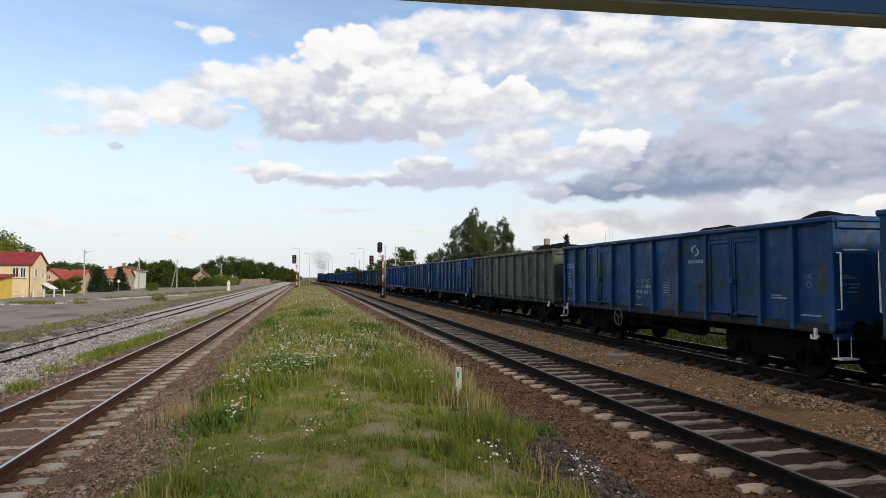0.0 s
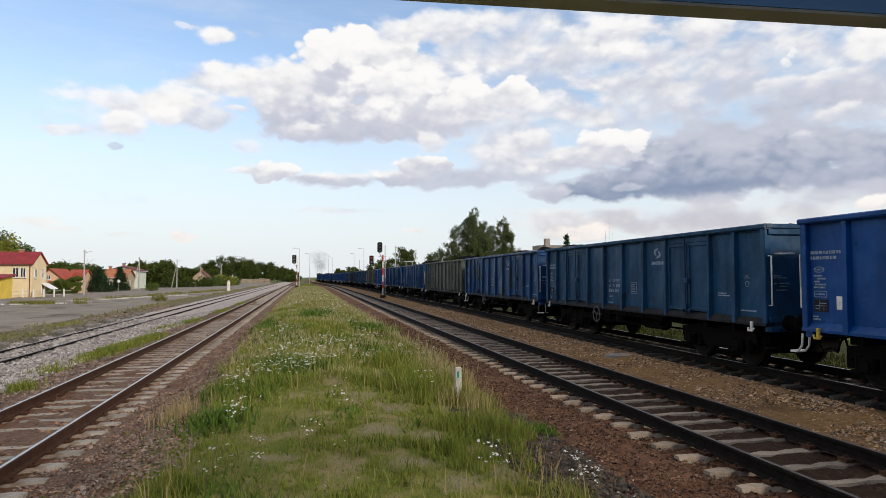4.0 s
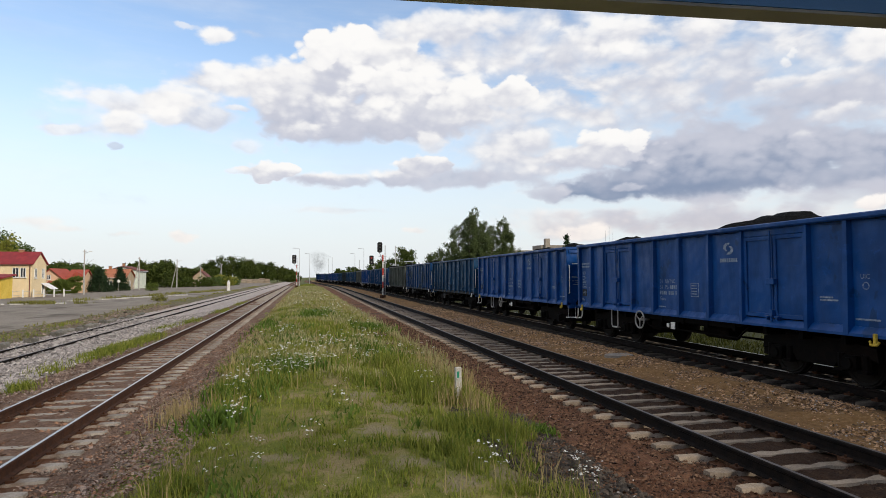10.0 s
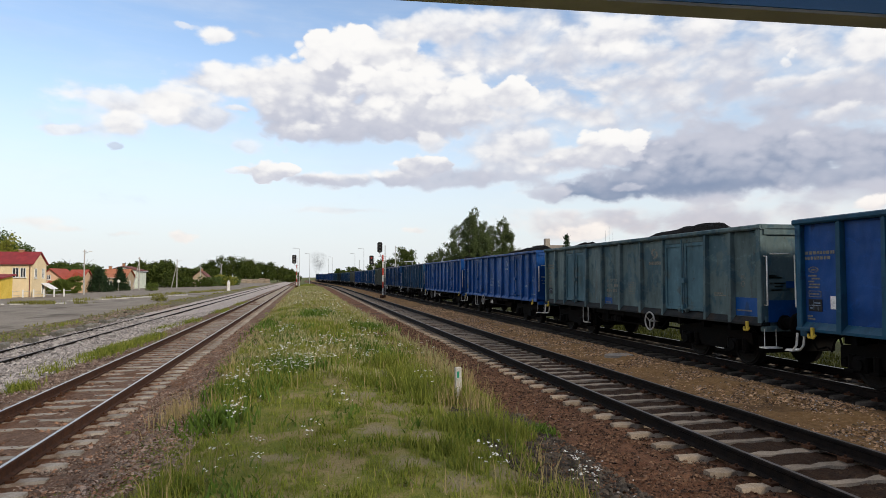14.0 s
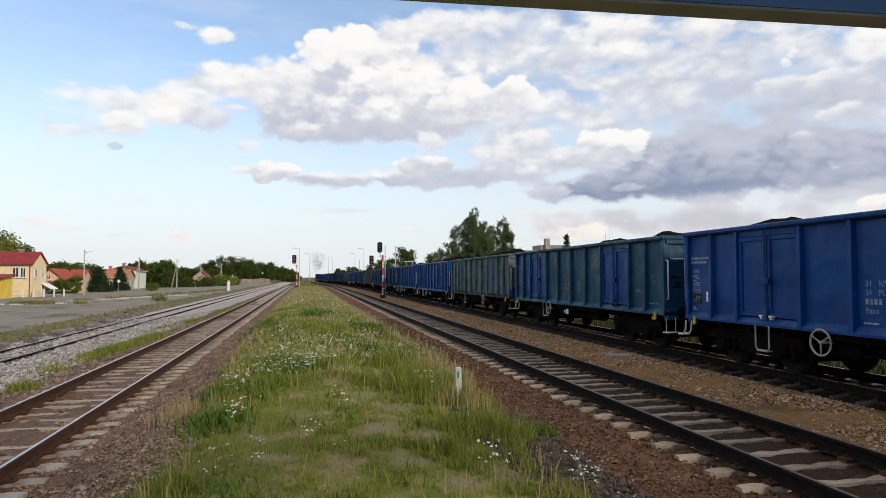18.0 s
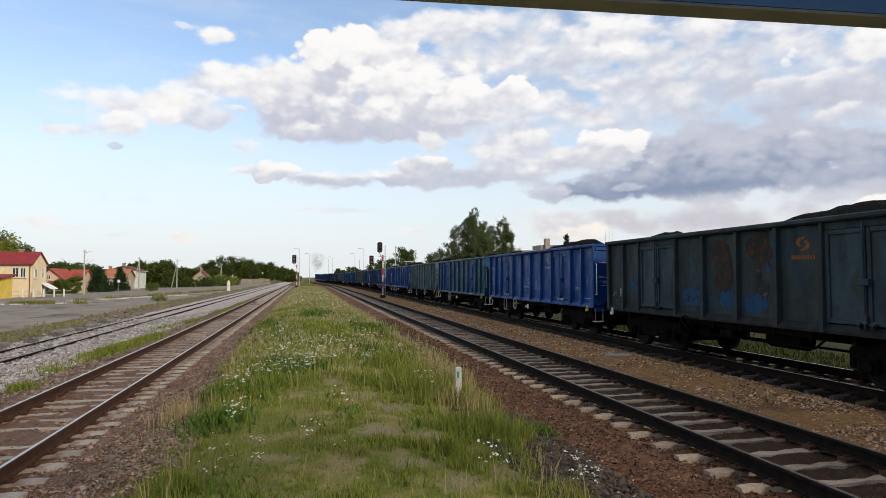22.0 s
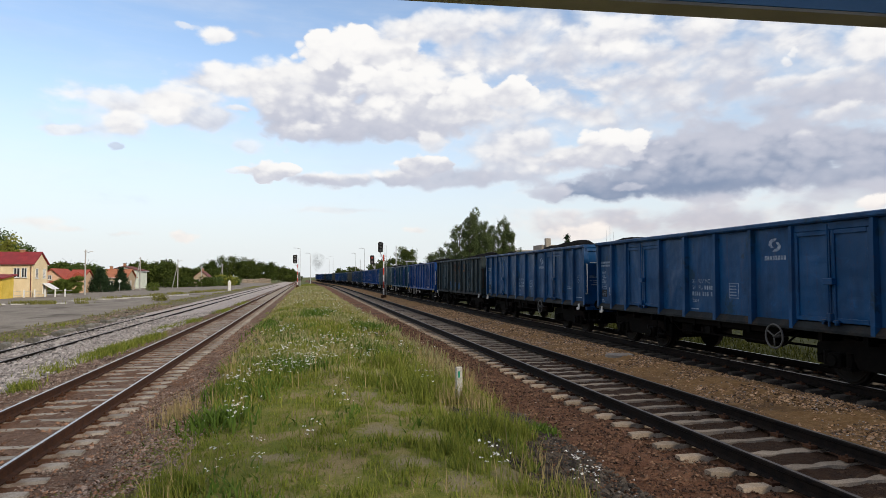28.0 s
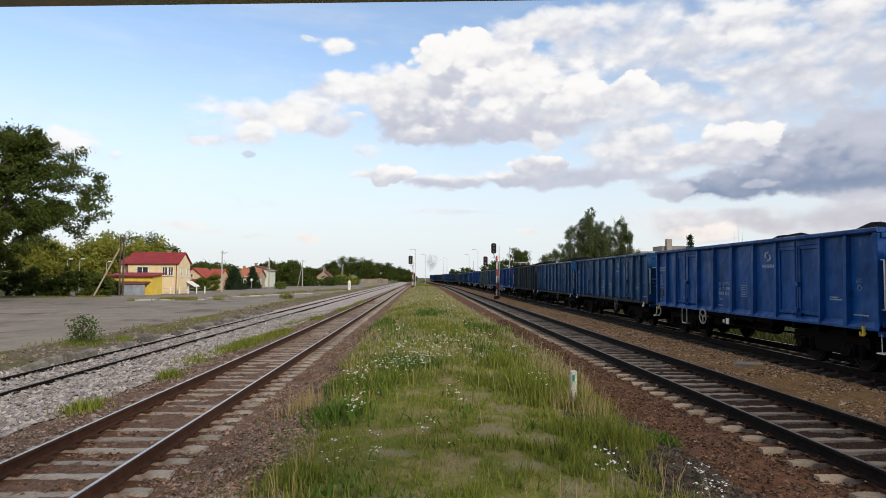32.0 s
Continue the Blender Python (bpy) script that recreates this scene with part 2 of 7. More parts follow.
def surface(name, a, b, scale=4.0, fine=40.0, rough=0.8, metal=0.0, relief=0.3, depth=0.01, c=None, c_scale=0.6, c_at=(0.5, 0.7), vary=0.0, stretch=(1, 1, 1), spec=0.18, island=False, band=None):
    """A surface of two tones at one scale, a third in stains, with fine grain and relief."""
    m, T, bsdf = material(name)
    p = T.mapping(coords(T), scale=stretch)
    n1, n2 = T.noise(p, scale, 5.0, 0.6), T.noise(p, fine, 3.0, 0.6)
    col = T.mix(T.step(n1, 0.35, 0.65), a, b)
    if c:
        col = T.mix(T.step(T.noise(p, c_scale, 6.0, 0.65), *c_at), col, c)
    if band:
        # brown iron dust along both rails; band: how the track's line crosses the ground
        s = T.node("ShaderNodeSeparateXYZ")
        T.put(s.inputs[0], coords(T))
        off = T.math("ABSOLUTE", T.math("ADD", T.math("MULTIPLY_ADD", s.outputs[1], band[1], s.outputs[0]), band[0]))
        far = T.math("ABSOLUTE", T.math("SUBTRACT", off, 0.7535))
        far = T.math("MULTIPLY_ADD", T.math("SUBTRACT", n1, 0.5), 0.5, far)
        col = T.mix(T.step(far, 0.08, 0.34, band[2], 0.0), col, (0.150, 0.066, 0.032))
    col = T.mix(0.55, col, T.mix(T.step(n2, 0.25, 0.75), (0.55, 0.55, 0.55), (1.4, 1.4, 1.4)), "MULTIPLY")
    if vary:
        r = T.node("ShaderNodeNewGeometry").outputs["Random Per Island"] if island else T.node("ShaderNodeObjectInfo").outputs["Random"]
        k = T.step(r, 0.0, 1.0, 1 - vary, 1 + vary)
        g = T.node("ShaderNodeCombineColor")
        for s in g.inputs:
            T.put(s, k)
        col = T.mix(1.0, col, g.outputs[0], "MULTIPLY")
    T.put(bsdf.inputs["Base Color"], col)
    bsdf.inputs["Metallic"].default_value = metal
    bsdf.inputs["Specular IOR Level"].default_value = spec
    T.put(bsdf.inputs["Roughness"], T.step(n1, 0.2, 0.8, max(0.05, rough - 0.1), min(1.0, rough + 0.1)))
    if relief:
        bump(T, bsdf, T.math("ADD", n2, n1), relief, depth)
    return m


def wagon_paint(name, paint, patch, patch_at=0.6, rust=0.15, seed=0.0, grime=0.5, rough=0.40, gloss=0.25, blur=0.05):
    """Old paint: faded, with repainted patches, rust runs, dents and dirt low down the grain of the sheet."""
    m, T, bsdf = material(name)
    p = T.mapping(coords(T), loc=(seed * 3.7, seed * 11.3, seed))
    fade = T.noise(p, 0.7, 4.0, 0.6)
    col = T.mix(T.step(fade, 0.35, 0.7), paint, tuple(min(1, v * 1.35 + 0.002) for v in paint))
    blot = T.noise(T.mapping(p, scale=(1, 1, 0.8)), 1.5, 5.0, 0.62, 0.3)
    col = T.mix(T.step(blot, patch_at, patch_at + blur), col, patch)
    runs = T.noise(T.mapping(p, scale=(5.0, 5.0, 0.5)), 1.6, 6.0, 0.7)
    col = T.mix(T.math("MULTIPLY", T.step(runs, 0.56, 0.72), rust * 3, clamp=True), col, (0.075, 0.032, 0.016))
    spots = T.noise(p, 9.0, 4.0, 0.7)
    col = T.mix(T.math("MULTIPLY", T.step(spots, 0.64, 0.72), min(1.0, rust * 5), clamp=True), col, (0.05, 0.025, 0.015))
    scuff = T.noise(T.mapping(p, scale=(1.0, 1.0, 1.6)), 3.4, 7.0, 0.72, 0.6)
    col = T.mix(T.step(scuff, 0.54, 0.70, 0.0, 0.55), col, tuple(min(1, v * 1.9 + 0.004) for v in paint))
    dirt = T.noise(T.mapping(p, scale=(2.2, 2.2, 0.7)), 1.2, 6.0, 0.65)
    col = T.mix(T.step(dirt, 0.4, 0.8, 0.0, grime), col, (0.022, 0.022, 0.022))
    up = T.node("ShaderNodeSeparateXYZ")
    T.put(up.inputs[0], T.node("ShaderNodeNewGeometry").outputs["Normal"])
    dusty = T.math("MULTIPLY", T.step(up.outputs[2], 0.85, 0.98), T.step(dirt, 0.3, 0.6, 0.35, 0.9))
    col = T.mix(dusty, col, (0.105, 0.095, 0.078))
    chalk = T.noise(p, 30.0, 3.0, 0.7)
    col = T.mix(T.step(chalk, 0.6, 0.9, 0.0, 0.07), col, (0.20, 0.23, 0.26))
    T.put(bsdf.inputs["Base Color"], col)
    T.put(bsdf.inputs["Roughness"], T.step(dirt, 0.3, 0.75, rough - 0.12, rough + 0.3))
    bsdf.inputs["Specular IOR Level"].default_value = gloss
    dents = T.noise(p, 1.3, 2.0, 0.5)
    bump(T, bsdf, T.math("MULTIPLY_ADD", dents, 4.0, T.math("MULTIPLY", chalk, 0.12)), 0.6, 0.035)
    return m


BALLAST_RED = surface("red_brown_ballast", (0.1050, 0.0450, 0.0230), (0.1500, 0.0740, 0.0410), 7.0, 45.0, 0.95, relief=0.75, depth=0.05, c=(0.0520, 0.0300, 0.0200), c_scale=0.5)
BALLAST_OIL = surface("oily_brown_ballast", (0.042, 0.022, 0.012), (0.068, 0.037, 0.021), 7.0, 45.0, 0.95, relief=1.0, depth=0.05)
STONE_OIL = surface("oily_brown_stone", (0.048, 0.027, 0.016), (0.092, 0.056, 0.035), 3.0, 60.0, 0.92, relief=0.4, vary=0.6, island=True)
BALLAST_TAN = surface("tan_gravel", (0.2397, 0.1264, 0.0461), (0.3270, 0.1911, 0.0803), 9.0, 50.0, 0.95, relief=0.75, depth=0.05, c=(0.1308, 0.0773, 0.0390), c_scale=0.6)
BALLAST_ROSE = surface("rose_brown_ballast", (0.1281, 0.0765, 0.0526), (0.2013, 0.1310, 0.0954), 8.0, 45.0, 0.95, relief=1.0, depth=0.05, c=(0.1464, 0.0709, 0.0341), c_scale=0.5, band=(4.32, 0.0062, 0.85))
BALLAST_PALE = surface("pale_ballast", (0.3371, 0.2899, 0.2696), (0.5124, 0.4585, 0.4315), 8.0, 40.0, 0.95, relief=1.0, depth=0.06, c=(0.4046, 0.3371, 0.2832), c_scale=0.4)
# near black: the shade under the train is put into the ballast's colour
BALLAST_SHADED = surface("shade_dark_ballast", (0.0090, 0.0070, 0.0060), (0.0200, 0.0150, 0.0120), 7.0, 45.0, 0.9, relief=1.0, depth=0.05)
STONE_RED = surface("red_brown_stone", (0.0700, 0.0350, 0.0200), (0.1230, 0.0720, 0.0450), 3.0, 60.0, 0.92, relief=0.4, vary=0.8, island=True)
STONE_ROSE = surface("rose_stone", (0.1469, 0.1014, 0.0771), (0.2670, 0.2029, 0.1650), 3.0, 60.0, 0.92, relief=0.4, vary=0.4, island=True)
STONE_BROWN = surface("brown_stone", (0.1223, 0.0655, 0.0396), (0.2382, 0.1365, 0.0895), 3.0, 60.0, 0.92, relief=0.4, vary=0.6, island=True)
STONE_GREY = surface("grey_stone", (0.0338, 0.0281, 0.0234), (0.0788, 0.0634, 0.0507), 3.0, 60.0, 0.92, relief=0.4, vary=0.5, island=True)
STONE_TAN = surface("tan_stone", (0.2669, 0.1507, 0.0712), (0.4348, 0.2797, 0.1638), 3.0, 60.0, 0.92, relief=0.4, vary=0.8, island=True)
STONE_PALE = surface("pale_stone", (0.2236, 0.1978, 0.1849), (0.3956, 0.3612, 0.3354), 3.0, 60.0, 0.92, relief=0.4, vary=0.4, island=True)
BARE = [(0.94, 8.6, 0.45, 0.6), (2.12, 6.5, 0.40, 0.5), (1.49, 6.26, 0.40, 0.38), (2.17, 7.5, 0.30, 0.32), (1.53, 8.18, 0.34, 0.4), (1.13, 6.97, 0.38, 0.45), (-0.39, 7.5, 0.42, 0.3), (0.92, 11.2, 0.38, 0.65), (1.35, 10.0, 0.42, 0.55)]


def verge_soil():
    """Mossy earth with worn spots of pale sand in it."""
    m, T, bsdf = material("earth_with_moss")
    p = coords(T)
    n1, n2, n3 = T.noise(p, 2.2, 5.0, 0.6), T.noise(p, 50.0, 3.0, 0.6), T.noise(p, 9.0, 5.0, 0.65)
    col = T.mix(T.step(n1, 0.35, 0.65), (0.130, 0.147, 0.027), (0.200, 0.186, 0.050))
    col = T.mix(T.step(T.noise(p, 1.1, 6.0, 0.65), 0.46, 0.60), col, (0.255, 0.205, 0.100))
    near = None
    for a, b, c, e in BARE:
        d = T.vec("LENGTH", T.vec("MULTIPLY", T.vec("SUBTRACT", p, (a, b, 0)), (1 / c, 1 / e, 0)))
        near = d if near is None else T.math("MINIMUM", near, d)
    worn = T.math("ADD", near, T.math("ADD", T.math("MULTIPLY", T.math("SUBTRACT", n3, 0.5), 1.7), T.math("MULTIPLY", T.math("SUBTRACT", n1, 0.5), 1.6)))
    sand = T.mix(n3, (0.205, 0.165, 0.098), (0.300, 0.250, 0.165))
    col = T.mix(T.step(worn, 0.30, 0.85, 0.85, 0.0), col, sand)
    col = T.mix(0.5, col, T.mix(T.step(n2, 0.25, 0.75), (0.55, 0.55, 0.55), (1.4, 1.4, 1.4)), "MULTIPLY")
    T.put(bsdf.inputs["Base Color"], col)
    bsdf.inputs["Roughness"].default_value = 0.97
    bsdf.inputs["Specular IOR Level"].default_value = 0.12
    bump(T, bsdf, T.math("ADD", n2, n3), 0.8, 0.04)
    return m


SOIL = verge_soil()
EARTH = surface("trodden_earth", (0.130, 0.108, 0.070), (0.190, 0.160, 0.108), 2.2, 50.0, 0.98, relief=1.0, depth=0.05, c=(0.115, 0.120, 0.040), c_scale=0.8, c_at=(0.48, 0.62))
# olive ground with the shade beyond the train painted into its colour
SHADED_GROUND = surface("shade_dark_ground", (0.020, 0.024, 0.006), (0.042, 0.046, 0.012), 1.2, 30.0, 0.98, relief=0.6, depth=0.03)
FIELD = surface("meadow", (0.075, 0.095, 0.026), (0.13, 0.14, 0.045), 0.35, 9.0, 0.98, relief=0.6, depth=0.1, c=(0.17, 0.15, 0.07), c_scale=0.05)
ASPHALT = surface("worn_asphalt", (0.195, 0.168, 0.138), (0.255, 0.225, 0.190), 0.5, 30.0, 0.92, relief=0.4, depth=0.01, c=(0.115, 0.096, 0.078), c_scale=0.22, c_at=(0.54, 0.66), stretch=(1.0, 0.7, 1))
CONCRETE_A = surface("worn_concrete", (0.2268, 0.1960, 0.1633), (0.3240, 0.2912, 0.2530), 5.0, 60.0, 0.9, relief=0.5, depth=0.012, c=(0.1728, 0.1232, 0.0862), c_scale=2.2, c_at=(0.55, 0.8), vary=0.18, band=(0.0, 0.0, 0.4))
CONCRETE_B = surface("pale_concrete", (0.2512, 0.1968, 0.1425), (0.3350, 0.2722, 0.2093), 5.0, 60.0, 0.9, relief=0.5, depth=0.012, c=(0.1676, 0.1089, 0.0711), c_scale=2.6, c_at=(0.56, 0.8), vary=0.16)
# sleeper concrete darkened in colour for the shade under the train
CONCRETE_C = surface("shade_dark_concrete", (0.0520, 0.0437, 0.0364), (0.1040, 0.0905, 0.0749), 5.0, 60.0, 0.85, relief=0.5, depth=0.012, vary=0.2)
CONCRETE_GREY = surface("grey_concrete", (0.34, 0.33, 0.31), (0.46, 0.44, 0.42), 3.0, 50.0, 0.9, relief=0.4, c=(0.2, 0.19, 0.16), c_scale=1.5, vary=0.1)
KERB = surface("dirty_kerb_concrete", (0.1242, 0.1167, 0.1026), (0.2052, 0.1944, 0.1728), 3.0, 50.0, 0.95, relief=0.5, depth=0.02, c=(0.0756, 0.0702, 0.0540), c_scale=1.6, vary=0.25)
RAIL_RUST = surface("rusty_rail_side", (0.034, 0.015, 0.009), (0.062, 0.028, 0.016), 8.0, 60.0, 0.85, relief=0.4)
RAIL_DARK = surface("oily_rail_side", (0.007, 0.006, 0.006), (0.016, 0.012, 0.010), 8.0, 60.0, 0.8, relief=0.4, spec=0.08)
RAIL_TOP = surface("polished_rail_head", (0.4800, 0.4512, 0.4224), (0.5952, 0.5760, 0.5472), 2.0, 30.0, 0.38, metal=1.0, relief=0.05)
RAIL_TOP_DULL = surface("dull_rail_head", (0.10, 0.085, 0.075), (0.16, 0.14, 0.13), 2.0, 30.0, 0.42, metal=0.8, relief=0.1)
RUST = surface("rust", (0.050, 0.022, 0.012), (0.085, 0.040, 0.02), 9.0, 60.0, 0.9, relief=0.4)
TIMBER = surface("grey_timber", (0.2565, 0.2025, 0.1553), (0.4050, 0.3375, 0.2700), 3.0, 50.0, 0.9, relief=0.5, stretch=(1.3500, 8.1000, 8.1000), vary=0.2)
# running gear near black: shade beneath the wagons is part of these two colours
UNDER = surface("shade_black_underframe", (0.003, 0.003, 0.003), (0.006, 0.0055, 0.005), 6.0, 50.0, 0.8, relief=0.3, c=(0.009, 0.006, 0.005), c_scale=1.5, spec=0.05)
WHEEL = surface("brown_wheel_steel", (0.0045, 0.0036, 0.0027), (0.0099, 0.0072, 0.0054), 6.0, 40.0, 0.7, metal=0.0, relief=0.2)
COAL = surface("coal", (0.0030, 0.0030, 0.0035), (0.0090, 0.0090, 0.0095), 9.0, 60.0, 0.9, relief=1.0, depth=0.06, spec=0.06)
WHITE = surface("white_paint", (0.62, 0.61, 0.58), (0.78, 0.77, 0.74), 6.0, 50.0, 0.6, relief=0.1, c=(0.4, 0.36, 0.30), c_scale=5.0)
PALE_BAR = surface("pale_grey_bar", (0.30, 0.295, 0.28), (0.42, 0.41, 0.39), 6.0, 50.0, 0.6, relief=0.1, c=(0.18, 0.15, 0.12), c_scale=5.0)
MARK = surface("faded_white_lettering", (0.13, 0.19, 0.28), (0.31, 0.37, 0.46), 14.0, 60.0, 0.7, relief=0.05)
MARK_OLD = surface("worn_pale_lettering", (0.12, 0.12, 0.105), (0.22, 0.21, 0.18), 14.0, 60.0, 0.8, relief=0.05)
MARK_ORANGE = surface("worn_orange_lettering", (0.1500, 0.0600, 0.0250), (0.2100, 0.1000, 0.0450), 14.0, 60.0, 0.8, relief=0.05)
CARD = surface("white_card", (0.66, 0.66, 0.66), (0.78, 0.78, 0.78), 6.0, 50.0, 0.7, relief=0.05)
YELLOW = surface("yellow_paint", (0.42, 0.30, 0.03), (0.55, 0.40, 0.06), 9.0, 50.0, 0.6, relief=0.1)
RED = surface("red_paint", (0.42, 0.05, 0.035), (0.52, 0.08, 0.05), 6.0, 50.0, 0.55, relief=0.1)
BLACK = surface("black_paint", (0.012, 0.012, 0.013), (0.022, 0.022, 0.024), 6.0, 50.0, 0.5, relief=0.1)
DULL_STEEL = surface("dull_steel", (0.07, 0.07, 0.07), (0.13, 0.13, 0.125), 6.0, 50.0, 0.6, metal=0.2, relief=0.1)
GRIMY = surface("grimy_sill_paint", (0.008, 0.010, 0.012), (0.020, 0.024, 0.026), 3.0, 40.0, 0.75, relief=0.3, c=(0.035, 0.026, 0.02), c_scale=1.5, spec=0.15)
ZINC = surface("galvanised_steel", (0.42, 0.43, 0.44), (0.55, 0.56, 0.57), 6.0, 50.0, 0.5, metal=0.5, relief=0.1)
POST = surface("pale_weathered_concrete", (0.40, 0.385, 0.35), (0.52, 0.50, 0.46), 8.0, 60.0, 0.85, relief=0.3, c=(0.28, 0.26, 0.2), c_scale=6.0)
GREEN_MARK = surface("green_plate", (0.02, 0.20, 0.12), (0.03, 0.26, 0.16), 6.0, 50.0, 0.5, relief=0.1)
CANOPY_BLUE = surface("blue_fascia_sheet", (0.13, 0.29, 0.62), (0.15, 0.31, 0.66), 1.5, 900.0, 0.45, relief=0.0)
CANOPY_GREY = surface("grey_flange", (0.34, 0.33, 0.33), (0.42, 0.41, 0.40), 3.0, 900.0, 0.6, relief=0.0)


def leaf_material(name, a, b, back=0.25):
    m, T, bsdf = material(name)
    r = T.node("ShaderNodeNewGeometry").outputs["Random Per Island"]
    big = T.noise(coords(T), 0.35, 3.0, 0.5)
    col = T.mix(T.math("MULTIPLY_ADD", big, 0.6, T.math("MULTIPLY", r, 0.5)), a, b)
    T.put(bsdf.inputs["Base Color"], col)
    bsdf.inputs["Roughness"].default_value = 0.65
    bsdf.inputs["Specular IOR Level"].default_value = 0.10
    tr = T.node("ShaderNodeBsdfTranslucent")
    T.put(tr.inputs["Color"], col)
    mixer = T.node("ShaderNodeMixShader")
    mixer.inputs[0].default_value = back
    T.put(mixer.inputs[1], bsdf.outputs[0])
    T.put(mixer.inputs[2], tr.outputs[0])
    T.put(m.node_tree.nodes["Material Output"].inputs["Surface"], mixer.outputs[0])
    return m


GRASS = leaf_material("grass_blades", (0.036, 0.085, 0.010), (0.33, 0.335, 0.065), 0.4)
TURF = leaf_material("short_turf", (0.075, 0.128, 0.013), (0.29, 0.300, 0.058), 0.3)
GRASS_DRY = leaf_material("dry_grass_stalks", (0.26, 0.20, 0.085), (0.42, 0.33, 0.17), 0.3)
GRASS_HAY = leaf_material("ripening_grass_heads", (0.205, 0.205, 0.088), (0.43, 0.395, 0.20), 0.35)
GRASS_YARD = leaf_material("sparse_yellowish_grass", (0.115, 0.135, 0.030), (0.28, 0.255, 0.080), 0.3)
WEED = leaf_material("weed_leaves", (0.036, 0.085, 0.012), (0.13, 0.19, 0.032), 0.3)
PETAL = leaf_material("white_petals", (0.72, 0.74, 0.72), (0.85, 0.85, 0.82), 0.3)
LEAF_DARK = leaf_material("dark_leaves", (0.022, 0.040, 0.008), (0.090, 0.120, 0.024))
# darker grass colour that stands in for shade behind the train
GRASS_SHADE = leaf_material("rough_shade_dark_grass", (0.022, 0.028, 0.005), (0.062, 0.066, 0.012), 0.2)
LEAF_OAK = leaf_material("deep_green_leaves", (0.012, 0.026, 0.006), (0.110, 0.140, 0.030), 0.25)
LEAF_HEDGE = leaf_material("bright_thuja_sprays", (0.070, 0.105, 0.020), (0.15, 0.19, 0.04), 0.2)
LEAF_MID = leaf_material("green_leaves", (0.045, 0.075, 0.018), (0.095, 0.135, 0.035))
LEAF_LIGHT = leaf_material("yellow_green_leaves", (0.150, 0.165, 0.030), (0.320, 0.320, 0.062), 0.35)
LEAF_FIR = leaf_material("fir_needles", (0.014, 0.030, 0.014), (0.035, 0.060, 0.025), 0.1)
LEAF_BIRCH = leaf_material("grey_green_leaves", (0.0595, 0.0850, 0.0340), (0.1275, 0.1615, 0.0638))
BARK = surface("bark", (0.07, 0.055, 0.042), (0.12, 0.10, 0.08), 5.0, 40.0, 0.95, relief=0.8, depth=0.04, stretch=(3, 3, 0.6))


